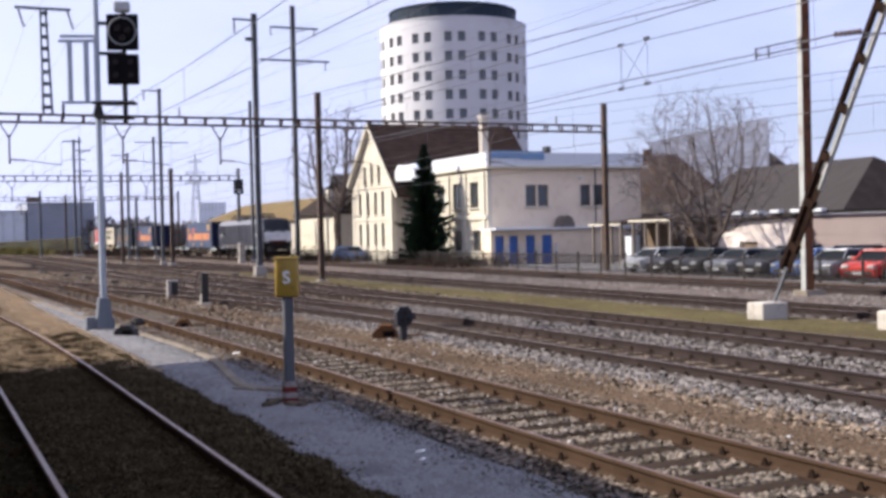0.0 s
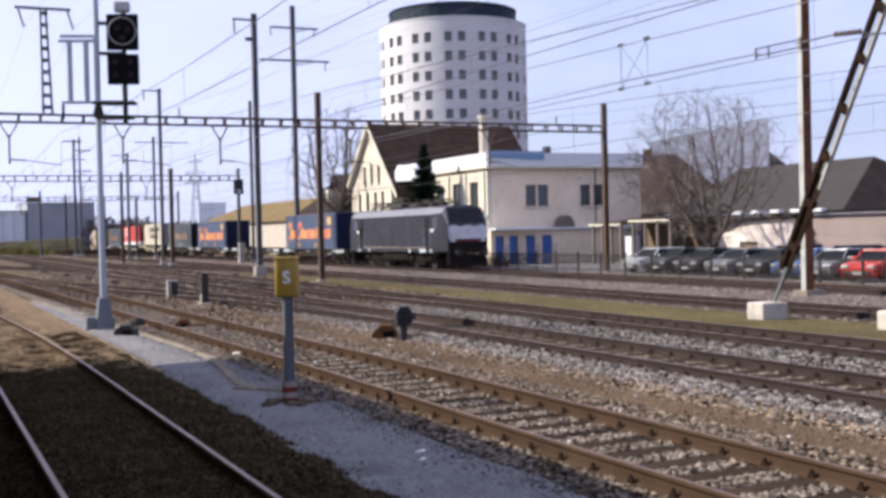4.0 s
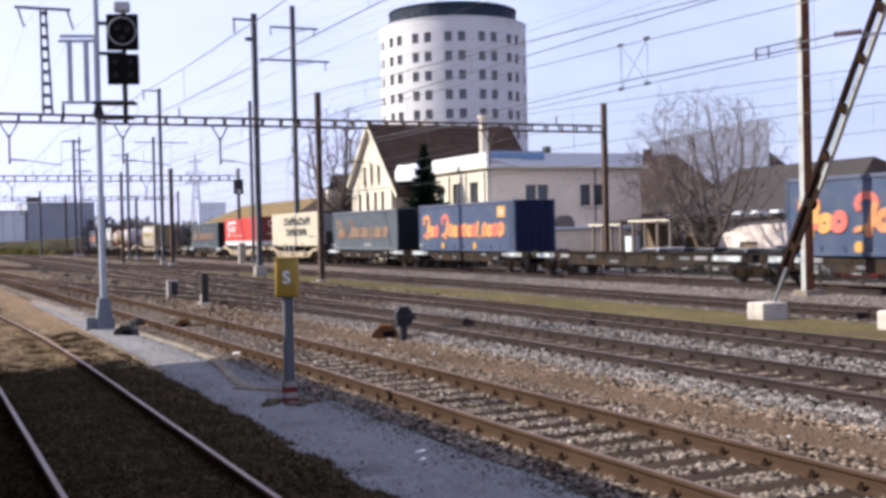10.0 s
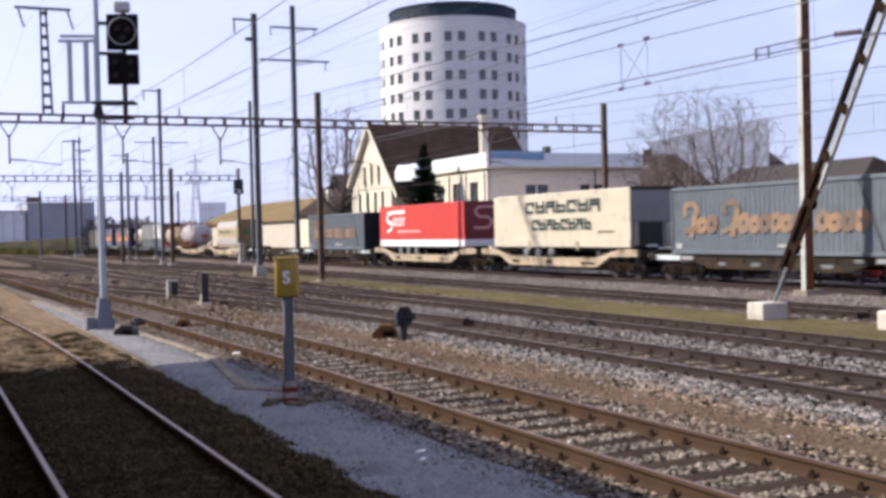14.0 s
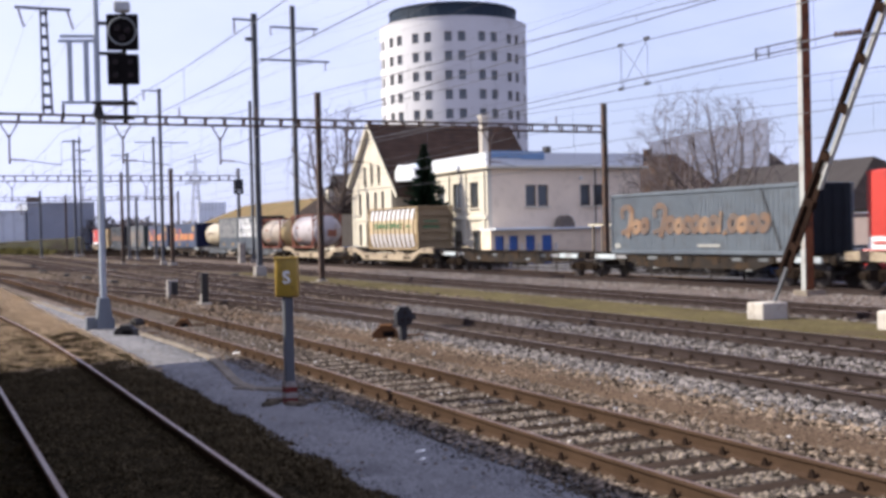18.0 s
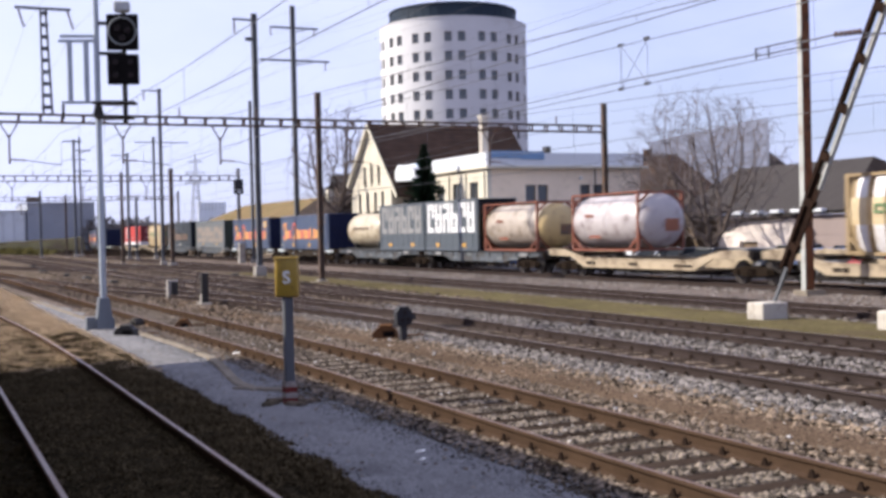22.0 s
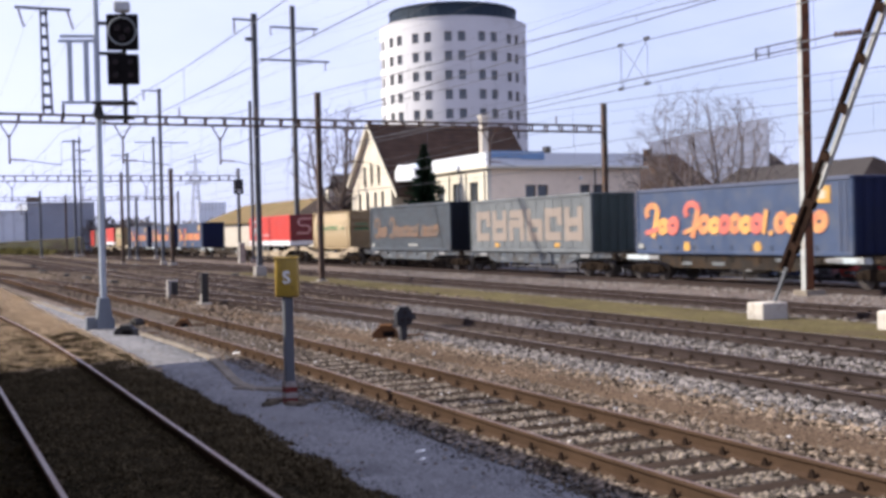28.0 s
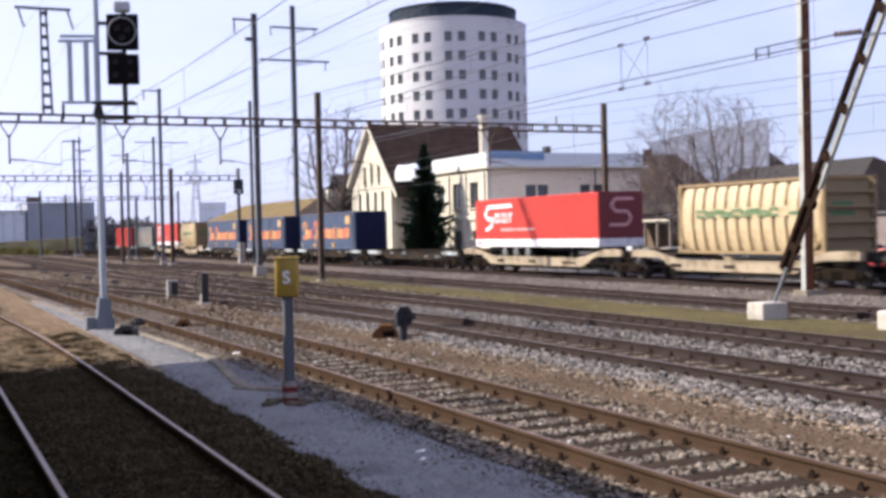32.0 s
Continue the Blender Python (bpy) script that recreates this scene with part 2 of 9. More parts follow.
def part(name, bm, mats, parent, label="", smooth=0.0, at=None):
    """Links a bmesh (or a mesh) as one part of a thing."""
    me = bm if isinstance(bm, bpy.types.Mesh) else mesh_of(name, bm, mats, smooth)
    ob = new(name, me)
    ob.parent = parent
    if at is not None:
        ob.matrix_basis = at
    return tagged(ob, label)


def thing(name, label, category, group="", kind="", at=None):
    """An empty at a thing's base; its parts hang under it."""
    ob = new(name)
    ob.empty_display_size = 0.3
    if at is not None:
        ob.matrix_basis = at
    return tagged(ob, label, category, group, kind)


def single(name, bm, mats, label, category="", group="", kind="", smooth=0.0, at=None):
    """A thing that is one mesh."""
    me = bm if isinstance(bm, bpy.types.Mesh) else mesh_of(name, bm, mats, smooth)
    ob = new(name, me)
    if at is not None:
        ob.matrix_basis = at
    return tagged(ob, label, category, group, kind)


# ---- ground and tracks ----
TRACKS = {1: (1.80, 0.09), 2: (6.62, 0.0), 3: (11.75, -0.05), 4: (15.85, -0.1), 5: (22.6, -0.15), 6: (30.8, -0.21)}
BEND_X, BEND_R, BEND_Y = -185.0, 500.0, 530.8


def along(x, y, bend=True):
    """The place and turn (radians) on a line that runs at y, x metres along it; past BEND_X the far lines bend away."""
    if x >= BEND_X or not bend:
        return x, y, 0.0
    a = (BEND_X - x) / BEND_R
    r = BEND_Y - y
    return BEND_X - r * math.sin(a), BEND_Y - r * math.cos(a), -a


def siding_path(x, y):
    """The siding swings towards the platform further out."""
    u = max(-18.0 - x, 0.0)
    return x, y - 0.0016 * u * u, 0.0032 * u


def second_path(x, y):
    """The second track leaves the straight at a small angle and then swings away."""
    u, v = max(-18.0 - x, 0.0), max(-62.0 - x, 0.0)
    return x, y - 0.02 * u - 0.0009 * v * v, 0.02 + 0.0018 * v if u > 0 else 0.0


def crossover(xa, ya, xb, yb):
    """A path that leaves one track at (xa, ya) and runs smoothly into another at (xb, yb)."""
    def path(x, y):
        u = min(max((xa - x) / (xa - xb), 0.0), 1.0)
        return x, y + ya + (yb - ya) * u * u * (3 - 2 * u), -(yb - ya) * 6 * u * (1 - u) / (xa - xb)
    return path


def follow(path, x, y):
    """A place on a track: path is a function, or True or False for the far bend."""
    return path(x, y) if callable(path) else along(x, y, path)


def level(y):
    """The height of the ground between the tracks."""
    return -0.24 - 0.2 * min(max((y - 8) / 22, 0), 1)


def ground_sheet():
    bm = bmesh.new()
    xs = [-3000, -1500, -700, -400, -250] + [-180 + 6 * i for i in range(36)] + [60, 150, 400, 900]
    ys = [-900, -300, -60, -12, -6, -2] + [1.2 * i for i in range(0, 32)] + [42, 50, 65, 90, 150, 300, 700, 1500, 3000]
    rows = []
    for x in xs:
        row = []
        for y in ys:
            z = level(y) + 0.05 * noise.noise(Vector((x * 0.12, y * 0.3, 0)))
            if y > 45:
                z = -0.44
            row.append(bm.verts.new((x, y, z)))
        rows.append(row)
    for r0, r1 in zip(rows, rows[1:]):
        for i in range(len(ys) - 1):
            bm.faces.new((r0[i], r1[i], r1[i + 1], r0[i + 1]))
    return single("ground", bm, "soil", "brown gravelly soil of a railway yard", "ground", kind="structure")


ground_sheet()


def strip(name, y0, y1, x0, x1, z, mat, label, edge=0.12, thick=0.1, step=1.5, rough=0.15, path=None):
    """A flat strip along the tracks with uneven long edges."""
    bm = bmesh.new()
    n = max(int((x1 - x0) / step), 1)
    rows = []
    for i in range(n + 1):
        x = x0 + (x1 - x0) * i / n
        e0 = rough * noise.noise(Vector((x * 0.7, y0, 3)))
        e1 = rough * noise.noise(Vector((x * 0.7, y1, 7)))
        q = path(x, 0.0)[1] if path else 0.0
        rows.append([bm.verts.new((x, py + q, pz)) for py, pz in ((y0 - edge + e0, z - thick), (y0 + e0, z), ((y0 + y1) / 2, z + 0.015), (y1 + e1, z), (y1 + edge + e1, z - thick))])
    for r0, r1 in zip(rows, rows[1:]):
        for i in range(4):
            bm.faces.new((r0[i], r1[i], r1[i + 1], r0[i + 1]))
    return single(name, bm, mat, label, "ground", kind="structure")


def walkway_path(x, y):
    u = max(-22.0 - x, 0.0)
    return x, y - 0.03 * u, 0.0


strip("pavement", 3.55, 5.2, -46, 25, -0.17, "asphalt", "grey asphalt walkway between two tracks", step=0.35, rough=0.34, path=walkway_path)
MAT["gravel"] = material("pale_gravel", (0.132, 0.1056, 0.0924), 0.95, var=0.35, scale=0.4, fine=16, bump=0.7, cells=14, dirt=(0.088, 0.06864, 0.05632), dirt_amount=0.3)
strip("path", 5.25, 5.75, -60, -17, -0.19, "gravel", "pale gravel between the walkway and a track", edge=0.15, thick=0.06, rough=0.2, path=walkway_path)
strip("path", 8.55, 9.35, -70, 30, -0.19, "path", "trodden brown cinder path between tracks", edge=0.25, thick=0.06)
strip("lawn", 17.9, 21.0, -75, 20, -0.31, "grass_ground", "thin olive grass strip between tracks", edge=0.3, thick=0.08, rough=0.3)
strip("path", 33.0, 34.7, -120, 10, -0.38, "path", "grey-brown gravel strip along the fence", edge=0.3, thick=0.06)
strip("path", 24.9, 29.0, -130, 20, -0.34, "gravel", "pale gravel strip between the far tracks", edge=0.3, thick=0.06)

RAIL = [(-0.075, -0.17), (0.075, -0.17), (0.075, -0.155), (0.012, -0.135), (0.012, -0.045), (0.036, -0.035), (0.036, -0.01), (0.024, 0.0),
        (-0.024, 0.0), (-0.036, -0.01), (-0.036, -0.035), (-0.012, -0.045), (-0.012, -0.135), (-0.075, -0.155)]


def sweep(bm, profile, y, z, x0, x1, step, bend, top_index=None):
    n = max(int((x1 - x0) / step), 1)
    prev = None
    for i in range(n + 1):
        px, py, a = follow(bend, x0 + (x1 - x0) * i / n, y)
        c, s = math.cos(a), math.sin(a)
        ring = [bm.verts.new((px - s * p[0], py + c * p[0], z + p[1])) for p in profile]
        if prev:
            for k in range(len(profile)):
                j = (k + 1) % len(profile)
                f = bm.faces.new((prev[k], prev[j], ring[j], ring[k]))
                if k == top_index:
                    f.material_index = 1
        else:
            bm.faces.new(ring[::-1])
        prev = ring
    bm.faces.new(prev)


def clip_mesh():
    bm = bmesh.new()
    # The triangle takes in the fastening and the shadow at the rail's foot.
    prism(bm, [(-0.105, -0.03), (0.105, -0.03), (0.05, 0.02), (0.012, 0.095), (-0.012, 0.095), (-0.05, 0.02)], -0.012, 0.012, "Y")
    return mesh_of("rail_clip", bm, "clip")


def sleeper_mesh():
    bm = bmesh.new()
    prism(bm, [(-0.13, -0.16), (0.13, -0.16), (0.125, -0.015), (0.10, 0.0), (-0.10, 0.0), (-0.125, -0.015)], -1.28, 1.28, "Y")
    return mesh_of("sleeper", bm, "sleeper")


CLIP, SLEEPER = clip_mesh(), sleeper_mesh()


def railway(k, x0, x1, near, bed, top, label, bend=False, far_step=0.62):
    """One track: ballast bed, two rails, sleepers; near: the stretch whose sleepers are pieces of their own."""
    y, z = TRACKS[k]
    tr = thing("railway_track", label, "railway track", "tracks of the yard", "structure")
    bm = bmesh.new()
    drop = -0.195 if bed != "old_ballast" else -0.13
    sweep(bm, [(-2.1, -0.42), (2.1, -0.42), (1.55, drop), (0.3, drop + 0.012), (-0.3, drop + 0.012), (-1.55, drop)], y, z, x0, x1, 4.0, bend)
    part("ballast_bed", bm, bed, tr, "bed of brown crushed stone")
    for s in (-0.7525, 0.7525):
        bm = bmesh.new()
        prof = [(p[0] + s, p[1]) for p in RAIL]
        sweep(bm, prof, y, z, x0, x1, 6.0 if not callable(bend) else 2.0, bend, top_index=7)
        part("rail", bm, ["rail" if k < 3 else "rail_dark", top], tr)
    if bed == "old_ballast":
        return tr
    x = near[0]
    i = 0
    rnd = random.Random(k)
    while x < near[1]:
        jit = rnd.uniform(-0.02, 0.02)
        px, py, a = follow(bend, x + jit, y)
        sl = part("sleeper", SLEEPER, None, tr, at=pose(px, py, z - 0.172, 0, 0, math.degrees(a) + rnd.uniform(-0.8, 0.8)))
        for s in (-0.7525, 0.7525):
            for d in (-0.062, 0.062):
                part("rail_clip", CLIP, None, sl, at=pose(0, s + d, 0.0))
        x += 0.62
        i += 1
    bm = bmesh.new()
    for a, b in ((x0, near[0]), (near[1], x1)):
        x = a + 0.3
        while x < b - 0.3 and x > -200:
            box(bm, (x, follow(bend, x, y)[1], z - 0.25), (0.25, 2.5, 0.16))
            x += far_step
        if a < -200:
            x = -200.0
            while x < b - 0.3:
                box(bm, (x, y, z - 0.25), (0.25, 2.5, 0.16))
                x += far_step
    tagged(part("far_sleepers", bm, "far_sleeper", tr), kind="stuff")
    return tr


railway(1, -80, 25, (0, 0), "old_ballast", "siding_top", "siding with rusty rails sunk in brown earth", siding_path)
railway(2, -150, 25, (-62, -3), "ballast", "dull_top", "track with rusty brown rails on dark sleepers", second_path)
railway(3, -244, 25, (-52, -6), "ballast", "rail_top", "track with dark worn rails on stone ballast", True)
railway(4, -244, 25, (-50, -8), "ballast", "rail_top", "track with dark worn rails on stone ballast", True)
railway(5, -244, 25, (-50, -15), "ballast", "rail_top", "track with dark rails beside a grass strip", True)
railway(6, -620, 40, (-60, -58), "ballast", "rail_top", "main line track that carries the goods train", True)


# crossovers in the throat of the yard
for k, xa, ya, xb, yb, zz in ((7, -29.0, 15.85, -74.0, 11.75, -0.085), (8, -24.0, 11.75, -78.0, 5.2, -0.035), (9, -62.0, 22.6, -118.0, 15.85, -0.13), (10, -80.0, 11.75, -130.0, 4.0, -0.06)):
    TRACKS[k] = (0.0, zz)
    railway(k, xb, xa, (max(xb, -60.0), xa - 9.0) if k < 9 else (0, 0), "ballast", "rail_top", "curved crossover with dark rails between two tracks", crossover(xa, ya, xb, yb))


def stones(name, n, xr, yr, zf, size, mat, label, seed, gaps=None, path=None):
    """Loose stones: small irregular hulls scattered over a stretch."""
    rnd = np.random.RandomState(seed)
    base = np.array([(0, 0, 0.62), (0.85, 0.1, 0.1), (0.2, 0.8, 0.0), (-0.75, 0.45, 0.15), (-0.55, -0.7, 0.0), (0.5, -0.75, 0.12), (0, 0, -0.6)])
    faces = np.array([(0, 1, 2), (0, 2, 3), (0, 3, 4), (0, 4, 5), (0, 5, 1), (6, 2, 1), (6, 3, 2), (6, 4, 3), (6, 5, 4), (6, 1, 5)])
    x = rnd.uniform(xr[0], xr[1], n)
    y = rnd.uniform(yr[0], yr[1], n)
    if gaps:
        k = np.floor((x - gaps[0]) / gaps[1])
        x = gaps[0] + (k + rnd.uniform(0.27, 0.73, n)) * gaps[1]
    s = size * rnd.uniform(0.5, 1.25, n)
    a = rnd.uniform(0, 6.28, n)
    v = base[None] * rnd.uniform(0.65, 1.3, (n, 7, 3)) * s[:, None, None]
    c, sn = np.cos(a)[:, None], np.sin(a)[:, None]
    vx = v[..., 0] * c - v[..., 1] * sn + x[:, None]
    vy = v[..., 0] * sn + v[..., 1] * c + y[:, None]
    if path:
        vy += np.array([path(p, 0.0)[1] for p in x])[:, None]
    vz = v[..., 2] + np.array([zf(p) for p in y])[:, None] + s[:, None] * 0.2
    verts = np.stack([vx, vy, vz], -1).reshape(-1, 3)
    f = (faces[None] + 7 * np.arange(n)[:, None, None]).reshape(-1, 3)
    me = bpy.data.meshes.new(name)
    me.from_pydata(verts.tolist(), [], f.tolist())
    me.materials.append(MAT[mat])
    return tagged(new(name, me), label, "gravel", kind="stuff")


def bed_height(y, k):
    yc, z = TRACKS[k]
    return z + min(-0.19, -0.19 - 0.23 * (abs(y - yc) - 1.55) / 0.55) if abs(y - yc) > 1.55 else z - 0.19


MAT["stone_field"] = material("mixed_stone", (0.135, 0.106, 0.083), 0.9, var=0.3, scale=1.5, fine=13, bump=0.2, islands=0.9)
MAT["sleeper_stone"] = material("mixed_bed_stone", (0.135, 0.112, 0.092), 0.9, var=0.3, scale=1.5, fine=13, bump=0.2, islands=0.9)
MAT["tan_field"] = material("mixed_tan_stone", (0.15, 0.113, 0.083), 0.9, var=0.3, scale=1.5, fine=13, bump=0.2, islands=0.95)
MAT["pale_field"] = material("mixed_pale_stone", (0.135, 0.12, 0.112), 0.9, var=0.3, scale=1.5, fine=13, bump=0.2, islands=0.95)
stones("ballast_stones", 13000, (-34, -3), (9.75, 11.0), lambda y: max(bed_height(y, 3), level(y) + 0.02), 0.066, "pale_field", "loose pale crushed stones beside a track", 1)
stones("ballast_stones", 9500, (-32, -3), (8.95, 10.1), lambda y: max(bed_height(y, 3), level(y) + 0.03), 0.055, "tan_field", "loose brown crushed stones at the foot of the bed", 12)
stones("ballast_stones", 170, (-30, -3), (5.4, 11.0), lambda y: -0.175, 0.038, "pale_stone", "scattered pale stones", 13)
stones("ballast_stones", 9000, (-30, -3), (7.35, 8.6), lambda y: max(bed_height(y, 2), level(y) + 0.045), 0.042, "stone_field", "loose brown crushed stones beside a track", 2)
stones("ballast_stones", 17000, (-40, -3), (5.9, 7.33), lambda y: TRACKS[2][1] - 0.185, 0.04, "sleeper_stone", "crushed stones between the sleepers", 3, (-62.0, 0.62), second_path)
stones("ballast_stones", 6500, (-40, -3), (5.28, 5.88), lambda y: -0.18, 0.042, "stone_field", "crushed stones beside the walkway", 4, None, second_path)
stones("ballast_stones", 4500, (-40, -3), (7.36, 7.95), lambda y: -0.18, 0.042, "stone_field", "crushed stones over the sleeper ends", 8, None, second_path)
stones("ballast_stones", 9000, (-36, -6), (12.6, 15.1), lambda y: -0.27, 0.05, "pale_field", "crushed stones between two tracks", 5)
stones("ballast_stones", 5000, (-36, -6), (10.9, 12.6), lambda y: -0.25, 0.045, "stone_field", "crushed stones between the sleepers", 9, (-52.0, 0.62))
stones("ballast_stones", 6000, (-60, -14), (20.9, 21.8), lambda y: -0.35, 0.055, "pale_field", "crushed stones at the edge of a track", 6)
stones("ballast_stones", 7000, (-70, -20), (24.6, 29.0), lambda y: -0.345, 0.055, "pale_field", "crushed stones between far tracks", 7)
MAT["grit"] = material("asphalt_grit", (0.15, 0.148, 0.155), 0.9, var=0.3, scale=1.5, fine=13, bump=0.2, islands=0.7)
stones("grit", 24000, (-30, -4), (3.4, 5.5), lambda y: -0.165, 0.013, "grit", "fine grey grit on the asphalt walkway", 21)
stones("ballast_stones", 700, (-30, -4), (3.3, 5.4), lambda y: -0.165, 0.024, "stone_field", "small loose stones on the walkway", 22)
stones("ballast_stones", 5000, (-90, -34), (8.2, 18.4), lambda y: level(y) + 0.06, 0.075, "stone_field", "loose brown stones between the tracks", 23)
stones("ballast_stones", 4000, (-75, -28), (5.2, 9.4), lambda y: -0.18, 0.055, "stone_field", "loose brown stones along a track", 24)
stones("ballast_stones", 700, (-30, -3), (8.7, 9.7), lambda y: -0.172, 0.022, "stone_field", "small stones trodden into the path", 25)




# ---- the goods train ----
TRAIN = []      # (thing, its place along the line at the start)
WHEELS = []     # (wheelset, its place under its bogie, radius)
RAIL_Y, RAIL_Z = TRACKS[6]

